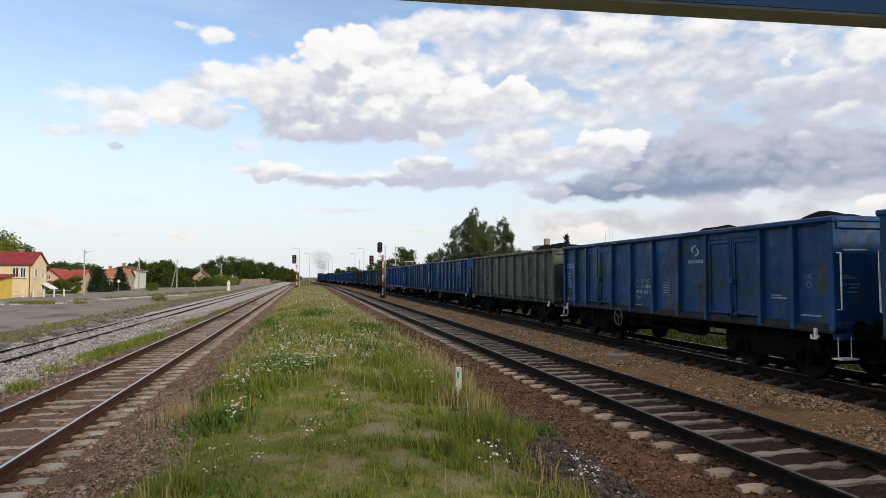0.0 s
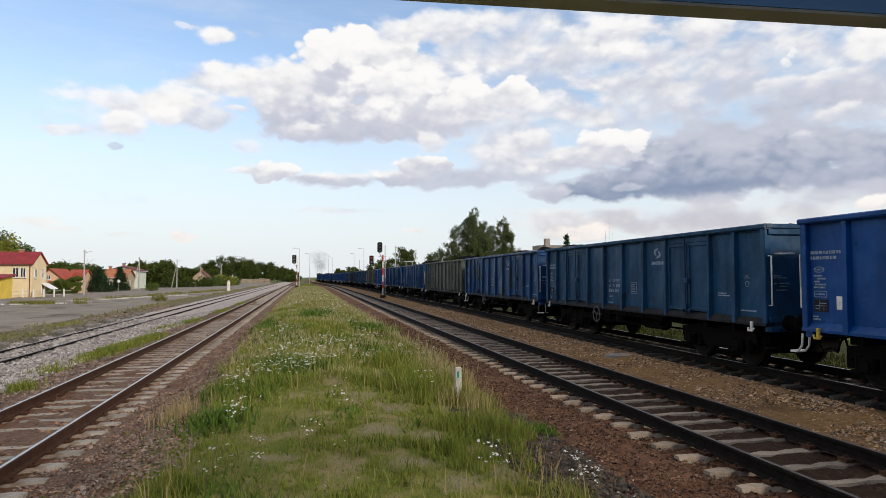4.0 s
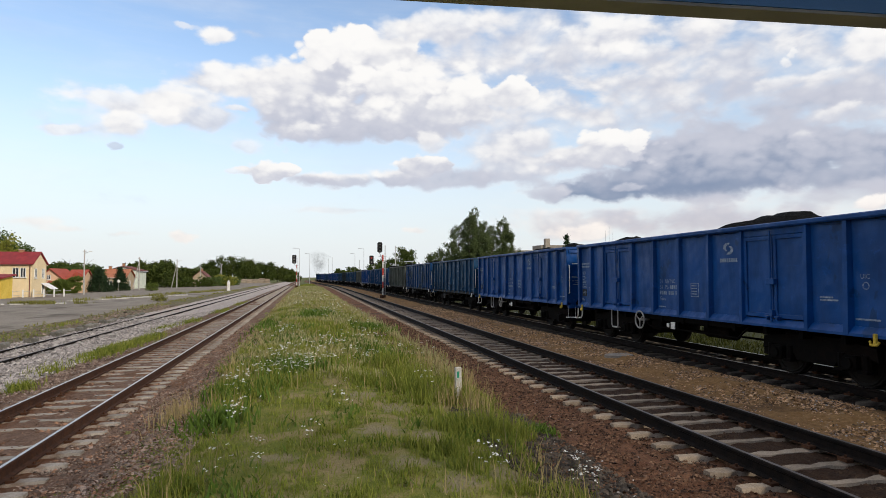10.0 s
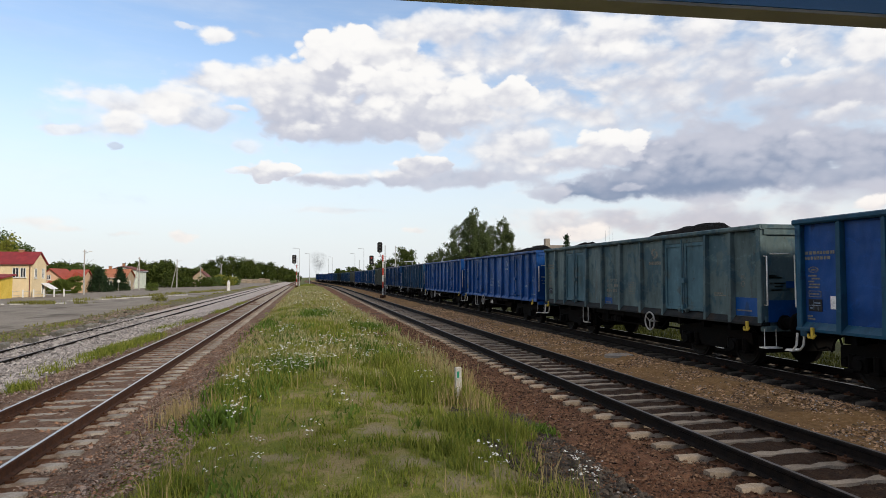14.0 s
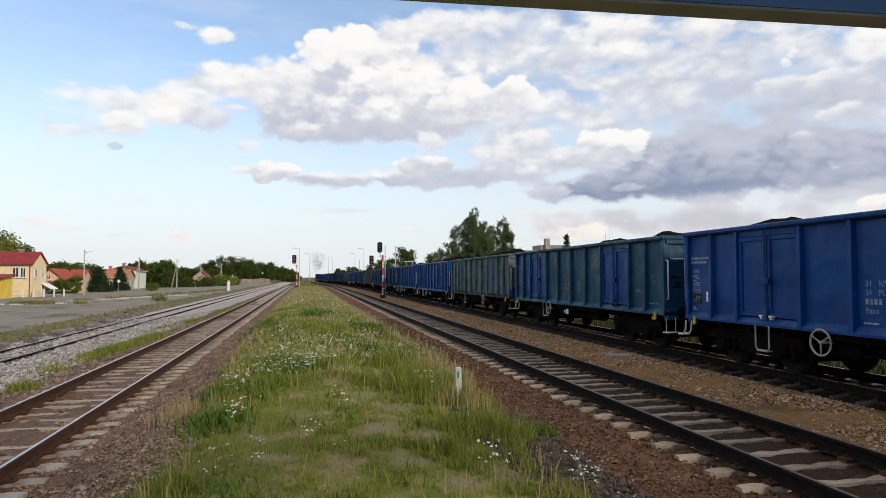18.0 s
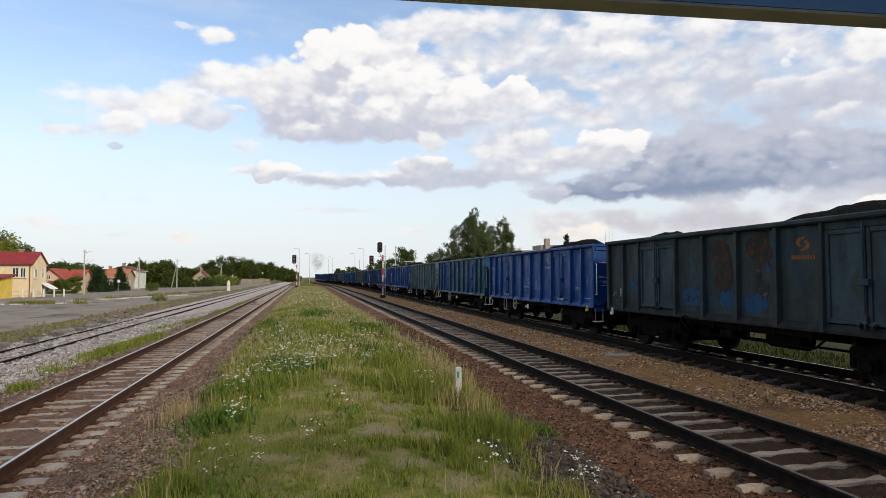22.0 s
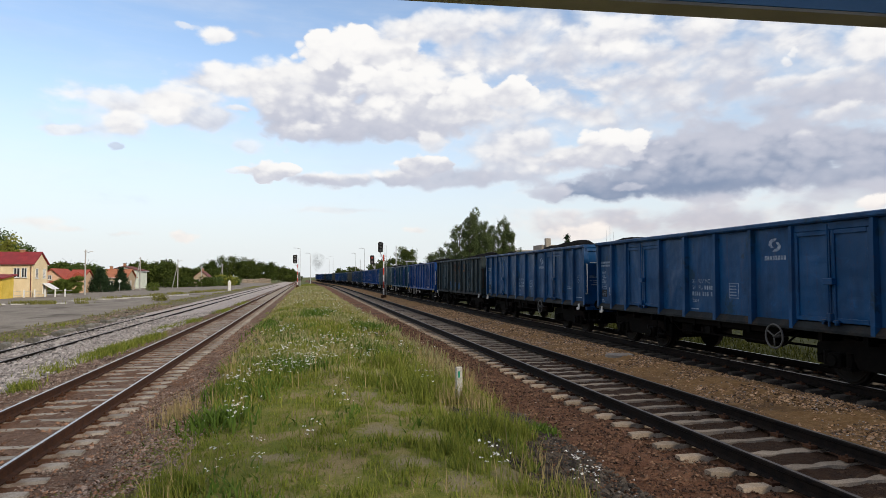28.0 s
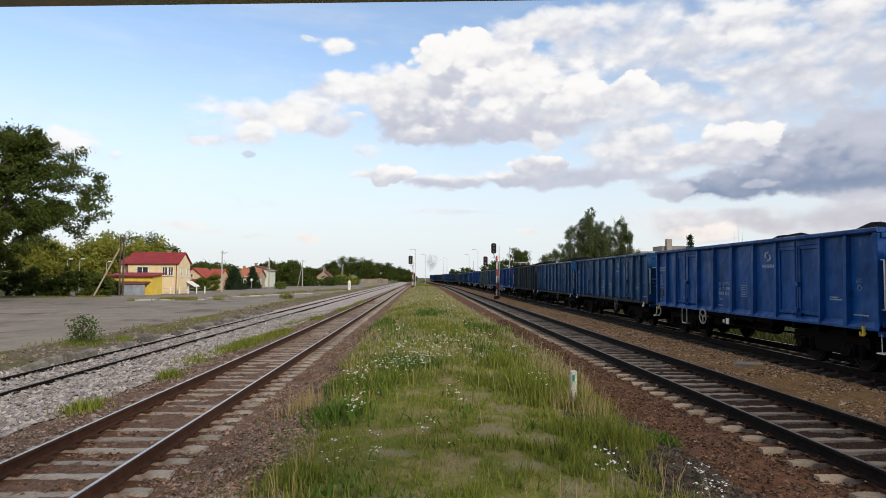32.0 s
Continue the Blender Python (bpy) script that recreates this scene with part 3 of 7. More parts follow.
# ================= mesh helpers =================
class Geo:
    """A mesh in the making: plain lists of corners and faces."""

    def __init__(self):
        self.v, self.f = [], []

    def add(self, verts, faces):
        n = len(self.v)
        self.v.extend(verts)
        self.f.extend([tuple(n + i for i in q) for q in faces])
        return self

    def box(self, x0, x1, y0, y1, z0, z1, c=0.0):
        """A box; c: its chamfered edges."""
        if c <= 0:
            v = [(x, y, z) for x in (x0, x1) for y in (y0, y1) for z in (z0, z1)]
            return self.add(v, [(0, 1, 3, 2), (4, 6, 7, 5), (0, 4, 5, 1), (2, 3, 7, 6), (0, 2, 6, 4), (1, 5, 7, 3)])
        bm = bmesh.new()
        m = Matrix.LocRotScale(((x0 + x1) / 2, (y0 + y1) / 2, (z0 + z1) / 2), None, (x1 - x0, y1 - y0, z1 - z0))
        bmesh.ops.create_cube(bm, size=1.0, matrix=m)
        bmesh.ops.bevel(bm, geom=bm.edges[:], offset=c, segments=1, affect="EDGES", profile=0.5)
        return self.take(bm)

    def take(self, bm, m=None):
        bm.verts.index_update()
        self.add([tuple((m @ v.co) if m else v.co) for v in bm.verts], [tuple(v.index for v in f.verts) for f in bm.faces])
        bm.free()
        return self

    def prism(self, profile, axis, a, b):
        """A closed profile pushed from a to b along an axis (0, 1, 2)."""
        n = len(profile)
        put = {0: lambda p, s: (s, p[0], p[1]), 1: lambda p, s: (p[0], s, p[1]), 2: lambda p, s: (p[0], p[1], s)}[axis]
        v = [put(p, a) for p in profile] + [put(p, b) for p in profile]
        return self.add(v, [(i, (i + 1) % n, n + (i + 1) % n, n + i) for i in range(n)] + [tuple(range(n))[::-1], tuple(range(n, 2 * n))])

    def tube(self, points, r, seg=8, r2=None):
        """A round bar along points; r2: its radius at the end."""
        pts = [Vector(p) for p in points]
        rings, n = [], len(pts)
        for i, p in enumerate(pts):
            d = (pts[min(i + 1, n - 1)] - pts[max(i - 1, 0)]).normalized()
            side = d.orthogonal().normalized() if i == 0 else (side - d * side.dot(d)).normalized()
            up = d.cross(side)
            k = r if r2 is None else r + (r2 - r) * i / (n - 1)
            rings.append([tuple(p + (side * math.cos(2 * math.pi * j / seg) + up * math.sin(2 * math.pi * j / seg)) * k) for j in range(seg)])
        v = [q for ring in rings for q in ring]
        f = [(i * seg + j, i * seg + (j + 1) % seg, (i + 1) * seg + (j + 1) % seg, (i + 1) * seg + j) for i in range(n - 1) for j in range(seg)]
        return self.add(v, f + [tuple(range(seg))[::-1], tuple(range((n - 1) * seg, n * seg))])

    def ring(self, c, r, thick, axis=0, seg=24, sub=6):
        """A round bar bent to a circle, about an axis."""
        v, f = [], []
        for i in range(seg):
            a = 2 * math.pi * i / seg
            for j in range(sub):
                b = 2 * math.pi * j / sub
                k, h = r + thick * math.cos(b), thick * math.sin(b)
                q = (h, k * math.cos(a), k * math.sin(a))
                q = q if axis == 0 else ((q[1], q[0], q[2]) if axis == 1 else (q[1], q[2], q[0]))
                v.append(tuple(c[n] + q[n] for n in range(3)))
                f.append((i * sub + j, i * sub + (j + 1) % sub, ((i + 1) % seg) * sub + (j + 1) % sub, ((i + 1) % seg) * sub + j))
        return self.add(v, f)

    def mesh(self, name, mat=None, smooth=False):
        me = bpy.data.meshes.new(name)
        me.from_pydata(self.v, [], self.f)
        bm = bmesh.new()
        bm.from_mesh(me)
        bmesh.ops.recalc_face_normals(bm, faces=bm.faces[:])
        bm.to_mesh(me)
        bm.free()
        if smooth:
            me.polygons.foreach_set("use_smooth", [True] * len(me.polygons))
        if mat:
            me.materials.append(mat)
        return me


def fast_mesh(name, verts, faces, mat):
    """A large loose mesh from arrays: corners (n, 3), faces (m, 3 or 4)."""
    me = bpy.data.meshes.new(name)
    verts, faces = np.asarray(verts, np.float32), np.asarray(faces, np.int32)
    k = faces.shape[1]
    me.vertices.add(len(verts))
    me.vertices.foreach_set("co", verts.ravel())
    me.loops.add(faces.size)
    me.loops.foreach_set("vertex_index", faces.ravel())
    me.polygons.add(len(faces))
    me.polygons.foreach_set("loop_start", np.arange(0, faces.size, k, dtype=np.int32))
    me.update(calc_edges=True)
    me.materials.append(mat)
    return me


def part(name, geo, mat, parent, label="", smooth=False):
    """One mesh object under a thing or a part. geo: a Geo or a finished mesh."""
    ob = new(name, geo.mesh(name, mat, smooth) if isinstance(geo, Geo) else geo)
    ob.parent = parent
    return tagged(ob, label)


def thing(name, label, category, at=None, group="", kind=""):
    ob = new(name)
    ob.empty_display_size = 0.3
    if at is not None:
        ob.matrix_world = at
    return tagged(ob, label, category, group, kind)


# ================= ground, ballast, yard =================
def lattice(x, y, s):
    """Smooth noise of 0 to 1 at each x, y; s: its cell in metres."""
    u, v = np.asarray(x, float) / s, np.asarray(y, float) / s
    i, j = np.floor(u), np.floor(v)
    a, b = u - i, v - j
    a, b = a * a * (3 - 2 * a), b * b * (3 - 2 * b)

    def h(p, q):
        k = np.sin(p * 127.1 + q * 311.7 + s * 17.3) * 43758.5453
        return k - np.floor(k)
    return (h(i, j) * (1 - a) + h(i + 1, j) * a) * (1 - b) + (h(i, j + 1) * (1 - a) + h(i + 1, j + 1) * a) * b


def bend(y):
    """How far the main tracks swing to the left, far down the line."""
    k = np.clip((np.asarray(y, float) - 120) / 200, 0, 1)
    return -5.6 * k * k * (3 - 2 * k)


def line_a(y):
    return -4.32 - 0.0062 * np.asarray(y, float)


def line_b(y):
    return 5.70 + bend(y)


def line_c(y):
    return 10.69 + bend(y)


def line_d(y):
    return -11.25 - 0.004 * np.asarray(y, float)


X_AT = [-3000, -70, -14.0, -13.2, -12.6, -9.7, -6.9, -6.2, -2.8, -1.9, -0.6, 1.6, 2.6, 3.4, 7.6, 8.3, 9.3, 12.3, 13.6, 3000]
Z_AT = [-0.9, -0.9, -0.9, -0.95, -1.06, -1.06, -0.57, -0.500, -0.500, -0.16, -0.05, -0.05, -0.16, -0.272, -0.268, -0.14, -0.285, -0.285, -0.55, -0.6]


def height(x, y):
    x = np.asarray(x, float)
    return np.interp(x - bend(y) * np.clip(x / 5.0, 0, 1), X_AT, Z_AT)


def sheet(xs, ys, lift, rough=0.0, cell=0.1, shift=None):
    """A ground sheet over a grid; shift: a line it follows; rough: the unevenness."""
    X, Y = np.meshgrid(xs, ys)
    if shift is not None:
        X = X + shift(Y)
    Z = height(X, Y) + lift
    if rough:
        Z = Z + rough * (lattice(X, Y, cell) + 0.6 * lattice(X, Y, cell * 0.43) + 1.2 * lattice(X, Y, cell * 6) - 1.4)
    v = np.stack([X, Y, Z], -1).reshape(-1, 3)
    n, m = len(xs), len(ys)
    q = (np.arange(m - 1)[:, None] * n + np.arange(n - 1)[None, :]).reshape(-1)
    return v, np.stack([q, q + 1, q + n + 1, q + n], 1)


def spaced(a, b, first, grow):
    out, s = [a], first
    while out[-1] < b:
        out.append(out[-1] + s)
        s *= grow
    return out


def ground_things():
    xs = sorted(set([-3000, -1500, -700, -300, -150] + list(np.arange(-100, -14, 4.0)) + X_AT[2:-1] + list(np.arange(14, 60, 4.0)) + [100, 200, 500, 1200, 3000]))
    ys = [-300, -60, -20] + spaced(-10, 400, 2.0, 1.03) + [500, 700, 1000, 1600, 3000, 4500]
    v, q = sheet(xs, ys, 0.0)
    tagged(new("ground", fast_mesh("ground", v, q, FIELD)), "flat green meadow reaching to the horizon", "ground", kind="structure")
    # middle strip of grass, finer and uneven
    v, q = sheet(np.linspace(-3.0, 3.22, 56), spaced(-3, 150, 0.12, 1.013), 0.03, 0.05, 0.35)
    tagged(new("verge", fast_mesh("verge", v, q, SOIL)), "grassy strip of mossy earth between two tracks", "ground", kind="structure")
    fine = spaced(-3, 30, 0.07, 1.006) + spaced(30.3, 420, 0.3, 1.05)
    beds = [("ballast", -2.15, 2.0, line_a, BALLAST_ROSE, 0.045, "rose-brown stone ballast under a single track"),
            ("ballast", -2.55, -0.77, line_b, BALLAST_RED, 0.032, "red-brown oily stone ballast under the middle track"),
            ("ballast", -1.6, 1.9, line_c, BALLAST_SHADED, 0.045, "ballast under the goods train, darkened in colour for shade"),
            ("gravel", 1.28, 3.65, line_b, BALLAST_TAN, 0.05, "tan gravel path between the running tracks"),
            ("ballast", -1.75, 4.75, line_d, BALLAST_PALE, 0.05, "pale broken-stone ballast on the disused siding"),
            ("verge", -4.6, -1.7, line_d, EARTH, 0.05, "earthy weedy strip between siding and yard"),
            ("verge", 1.85, 9.0, line_c, SHADED_GROUND, 0.03, "ground beyond the goods train, coloured dark for shade"),
            ("ballast", 0.77, 1.45, line_b, BALLAST_RED, 0.006, "red-brown oily stone ballast beside the middle track"),
            ("ballast", -0.775, 0.775, line_b, BALLAST_OIL, 0.0, "oily brown ballast between the rails of the middle track")]
    for k, (name, a, b, line, mat, lift, label) in enumerate(beds):
        v, q = sheet(np.linspace(a, b, int((b - a) / 0.075)), fine, lift + 0.004 * k, 0.036, 0.085, line)
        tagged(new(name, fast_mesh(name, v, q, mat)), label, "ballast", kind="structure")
    v, q = sheet(np.linspace(-62, -14.6, 40), spaced(-20, 330, 1.5, 1.02), 0.03, 0.02, 3.0)
    tagged(new("yard", fast_mesh("yard", v, q, ASPHALT)), "worn grey asphalt of an empty loading yard", "yard", kind="structure")


ground_things()


def stones(name, n, xa, xb, ya, yb, line, size, mat, label, seed, lift=0.05, power=1.6):
    """Loose broken stones lying on a bed, thicker near by."""
    r = np.random.default_rng(seed)
    y = ya + (yb - ya) * r.random(n) ** power
    x = line(y) + xa + (xb - xa) * r.random(n)
    s = size * (0.45 + 0.9 * r.random(n) ** 2) * (1 + 0.02 * y)
    z = height(x, y) + lift + 0.1 * s
    base = np.array([(1, 0, 0), (-1, 0, 0), (0, 1, 0), (0, -1, 0), (0, 0, 1), (0, 0, -1)], float)
    faces = np.array([(0, 2, 4), (2, 1, 4), (1, 3, 4), (3, 0, 4)])      # the underside lies in the bed
    p = base[None] * s[:, None, None] * (0.6 + 0.8 * r.random((n, 6, 1))) * np.array([1, 0.8, 0.65])
    p = p + s[:, None, None] * 0.35 * (r.random((n, 6, 3)) - 0.5)
    a, b = r.random(n) * 6.28, (r.random(n) - 0.5) * 1.4
    ca, sa, cb, sb = np.cos(a)[:, None], np.sin(a)[:, None], np.cos(b)[:, None], np.sin(b)[:, None]
    X, Y, Z = p[..., 0], p[..., 1], p[..., 2]
    Y, Z = Y * cb - Z * sb, Y * sb + Z * cb
    X, Y = X * ca - Y * sa, X * sa + Y * ca
    v = np.stack([X + x[:, None], Y + y[:, None], Z + z[:, None]], -1).reshape(-1, 3)
    f = (faces[None] + 6 * np.arange(n)[:, None, None]).reshape(-1, 3)
    return tagged(new(name, fast_mesh(name, v, f, mat)), label, "gravel", kind="stuff")


stones("ballast_stones", 34000, -3.3, -0.95, 3, 34, line_b, 0.020, STONE_RED, "loose red-brown ballast stones beside the middle track", 1)
stones("ballast_stones", 15000, -1.1, 1.1, 3, 34, line_b, 0.026, STONE_OIL, "oily brown ballast stones between the rails", 2, 0.012)
stones("ballast_stones", 9000, -3.5, -2.25, 3.5, 10, line_b, 0.030, STONE_GREY, "grey broken stones at the edge of the grass", 3)
stones("gravel_stones", 46000, 1.0, 3.7, 5, 46, line_b, 0.026, STONE_TAN, "tan gravel stones between the running tracks", 4)
stones("gravel_stones", 5000, 1.1, 3.7, 6, 34, line_b, 0.020, STONE_ROSE, "pale lumps lying on the tan gravel", 5)
stones("ballast_stones", 24000, 0.95, 3.0, 5, 36, line_a, 0.019, STONE_ROSE, "brown ballast stones beside the single track", 6)
stones("ballast_stones", 6000, -2.2, -0.95, 9, 40, line_a, 0.028, STONE_ROSE, "brown ballast stones on the shoulder of a single track", 10)
stones("ballast_stones", 4000, -0.7, 0.7, 6, 30, line_a, 0.032, STONE_BROWN, "brown ballast between the rails of the single track", 7, 0.03)
stones("ballast_stones", 25000, -1.7, 4.7, 8, 52, line_d, 0.050, STONE_PALE, "pale broken stones on the disused siding", 8, 0.07)
stones("ballast_stones", 2500, -0.7, 0.7, 6, 34, line_c, 0.034, STONE_GREY, "dark ballast stones under the goods train", 9)
stones("ballast_stones", 9000, 0.95, 2.7, 5, 34, line_a, 0.024, STONE_BROWN, "brown ballast stones beside the single track", 14)
stones("pale_stones", 110, -3.4, -1.6, 4.5, 11, line_b, 0.017, STONE_PALE, "small pale stones on the dark ballast", 15, 0.06)
stones("pale_stones", 2600, 1.1, 3.6, 6, 34, line_b, 0.016, STONE_PALE, "small pale stones in the tan gravel", 16, 0.06)
stones("rubble", 2600, -4.3, -1.6, 14, 70, line_d, 0.055, STONE_ROSE, "brown rubble between siding and yard", 12, 0.05)
stones("ballast_stones", 500, 0.95, 2.4, 4, 14, line_a, 0.040, STONE_ROSE, "larger rose-grey stones beside the single track", 13)


# ================= tracks =================
RAIL_PROFILE = [(-0.068, 0), (0.068, 0), (0.068, 0.012), (0.012, 0.032), (0.010, 0.115), (0.036, 0.132), (0.036, 0.162), (0.026, 0.172), (-0.026, 0.172), (-0.036, 0.162), (-0.036, 0.132), (-0.010, 0.115), (-0.012, 0.032), (-0.068, 0.012)]


def swept(profile, line, off, top, ys):
    """A profile led along a line of the ground; top: the height of its highest corner."""
    hi, n = max(p[1] for p in profile), len(profile)
    v = [(float(line(y)) + off + p[0], y, top - hi + p[1]) for y in ys for p in profile]
    f = [(i * n + j, i * n + (j + 1) % n, (i + 1) * n + (j + 1) % n, (i + 1) * n + j) for i in range(len(ys) - 1) for j in range(n)]
    return Geo().add(v, f + [tuple(range(n)), tuple(range((len(ys) - 1) * n, len(ys) * n))])


def concrete_sleeper(seed=0, ragged=0.0):
    """A waisted concrete sleeper; ragged: how far stones and wear eat into its rims."""
    r, g = random.Random(seed), Geo()
    half, n = 1.25, 15
    v, f = [], []
    for i in range(n):
        x = -half + 2 * half * i / (n - 1)
        z = -0.035 * min(1.0, max(0.0, (0.95 - abs(x)) / 0.4))
        k = 0.125 + 0.4 * z - (0.03 if i in (0, n - 1) else 0.0)
        a, b = k - ragged * r.random(), k - ragged * r.random()
        v += [(x, -k - 0.02, z - 0.2), (x, -a + 0.01, z - ragged * 0.12 * r.random()), (x, b - 0.01, z - ragged * 0.12 * r.random()), (x, k + 0.02, z - 0.2)]
    for i in range(n - 1):
        f += [(4 * i + j, 4 * i + (j + 1) % 4, 4 * i + 4 + (j + 1) % 4, 4 * i + 4 + j) for j in range(4)]
    return g.add(v, f + [(0, 1, 2, 3), (4 * n - 4, 4 * n - 3, 4 * n - 2, 4 * n - 1)])


def clip_plates():
    g = Geo()
    for s in (-0.7535, 0.7535):
        for d in (-0.11, 0.11):
            g.box(s + d - 0.05, s + d + 0.05, -0.07, 0.07, -0.02, 0.022)
            g.tube([(s + d, 0, 0.0), (s + d, 0, 0.055)], 0.018, 6)
    return g


def track(label, line, top, side, head, sleeper, start, gap, count, far, ys, joined_mat):
    t = thing("railway_track", label, "railway track", kind="structure")
    for off in (-0.7535, 0.7535):
        part("rail", swept(RAIL_PROFILE, line, off, top, ys), side, t)
        part("rail_head", swept([(-0.023, 0), (0.023, 0), (0.019, 0.003), (-0.019, 0.003)], line, off, top + 0.0035, ys), head, t, "rail head worn by wheels")
    if sleeper is None:
        return t
    shapes, cl = [g.mesh("sleeper", joined_mat) for g in sleeper], clip_plates().mesh("rail_fastening", RUST)
    r = random.Random(label)
    for i in range(count):
        y = start + i * gap
        at = pose(float(line(y)) + r.uniform(-0.03, 0.03), y + r.uniform(-0.02, 0.02), top - 0.172 + r.uniform(-0.012, 0.004), 0, 0, r.uniform(-0.8, 0.8))
        s = part("sleeper", r.choice(shapes), None, t)
        s.matrix_local = at
        if 2 < y < 16:
            part("rail_fastening", cl, None, s, "rusty rail fastening")
    g, y = Geo(), start + count * gap
    while y < far:
        g.box(float(line(y)) - 1.25, float(line(y)) + 1.25, y - 0.13, y + 0.13, top - 0.3, top - 0.175)
        y += gap
    tagged(part("far_sleepers", g, joined_mat, t, "row of distant sleepers"), kind="stuff")
    return t


near_far = [-15, -5] + list(np.arange(0, 30, 3.0)) + list(np.arange(30, 600, 10.0))
track("single track with brown rusty rails on concrete sleepers", line_a, -0.231, RAIL_RUST, RAIL_TOP, [concrete_sleeper(k, 0.03) for k in range(4)], -7.78, 0.61, 128, 190, near_far, CONCRETE_A)
track("running track with dark oily rails on pale concrete sleepers", line_b, 0.0, RAIL_DARK, RAIL_TOP_DULL, [concrete_sleeper(k + 9, 0.075) for k in range(6)], -7.97, 0.58, 139, 160, near_far, CONCRETE_B)
# sleepers here carry the train's shade in their dark concrete colour
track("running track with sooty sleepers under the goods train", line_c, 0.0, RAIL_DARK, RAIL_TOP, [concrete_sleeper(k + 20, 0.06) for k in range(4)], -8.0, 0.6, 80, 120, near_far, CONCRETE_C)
siding = track("disused siding with low rusty rails in pale stones", line_d, -0.885, RAIL_DARK, RAIL_TOP_DULL, None, 0, 0, 0, 0, [-10] + list(np.arange(0, 260, 6.0)), None)

chair = Geo().box(-0.13, 0.13, -0.08, 0.08, -0.04, 0.05, 0.015).mesh("rail_chair", RAIL_DARK)
for i in range(46):
    for off in (-0.7535, 0.7535):
        y = 12.0 + i * 0.68
        part("rail_chair", chair, None, siding).location = (float(line_d(y)) + off, y, -1.02)


# ================= goods train =================
LENGTH, PITCH = 12.42, 13.388
HALF, SIDE = LENGTH / 2, 1.41
RIBS = [1.02, 4.98, 6.21, 7.44, 11.40]
DOORS = [(1.94, 3.80), (8.62, 10.48)]
Z0, Z1 = 0.98, 3.13            # foot and brim of the walls
BODY = {}                      # meshes shared by all wagons


def bent_bar(points, r=0.016):
    return Geo().tube(points, r, 6)


def characters(body, size):
    """Flat painted characters in the built-in font: corners in two dimensions, and faces."""
    cu = bpy.data.curves.new("lettering", "FONT")
    cu.body, cu.size, cu.resolution_u = body, size, 2
    ob = bpy.data.objects.new("lettering", cu)
    me = bpy.data.meshes.new_from_object(ob)
    v, f = [(p.co.x, p.co.y) for p in me.vertices], [tuple(q.vertices) for q in me.polygons]
    bpy.data.objects.remove(ob)
    bpy.data.curves.remove(cu)
    bpy.data.meshes.remove(me)
    return v, f


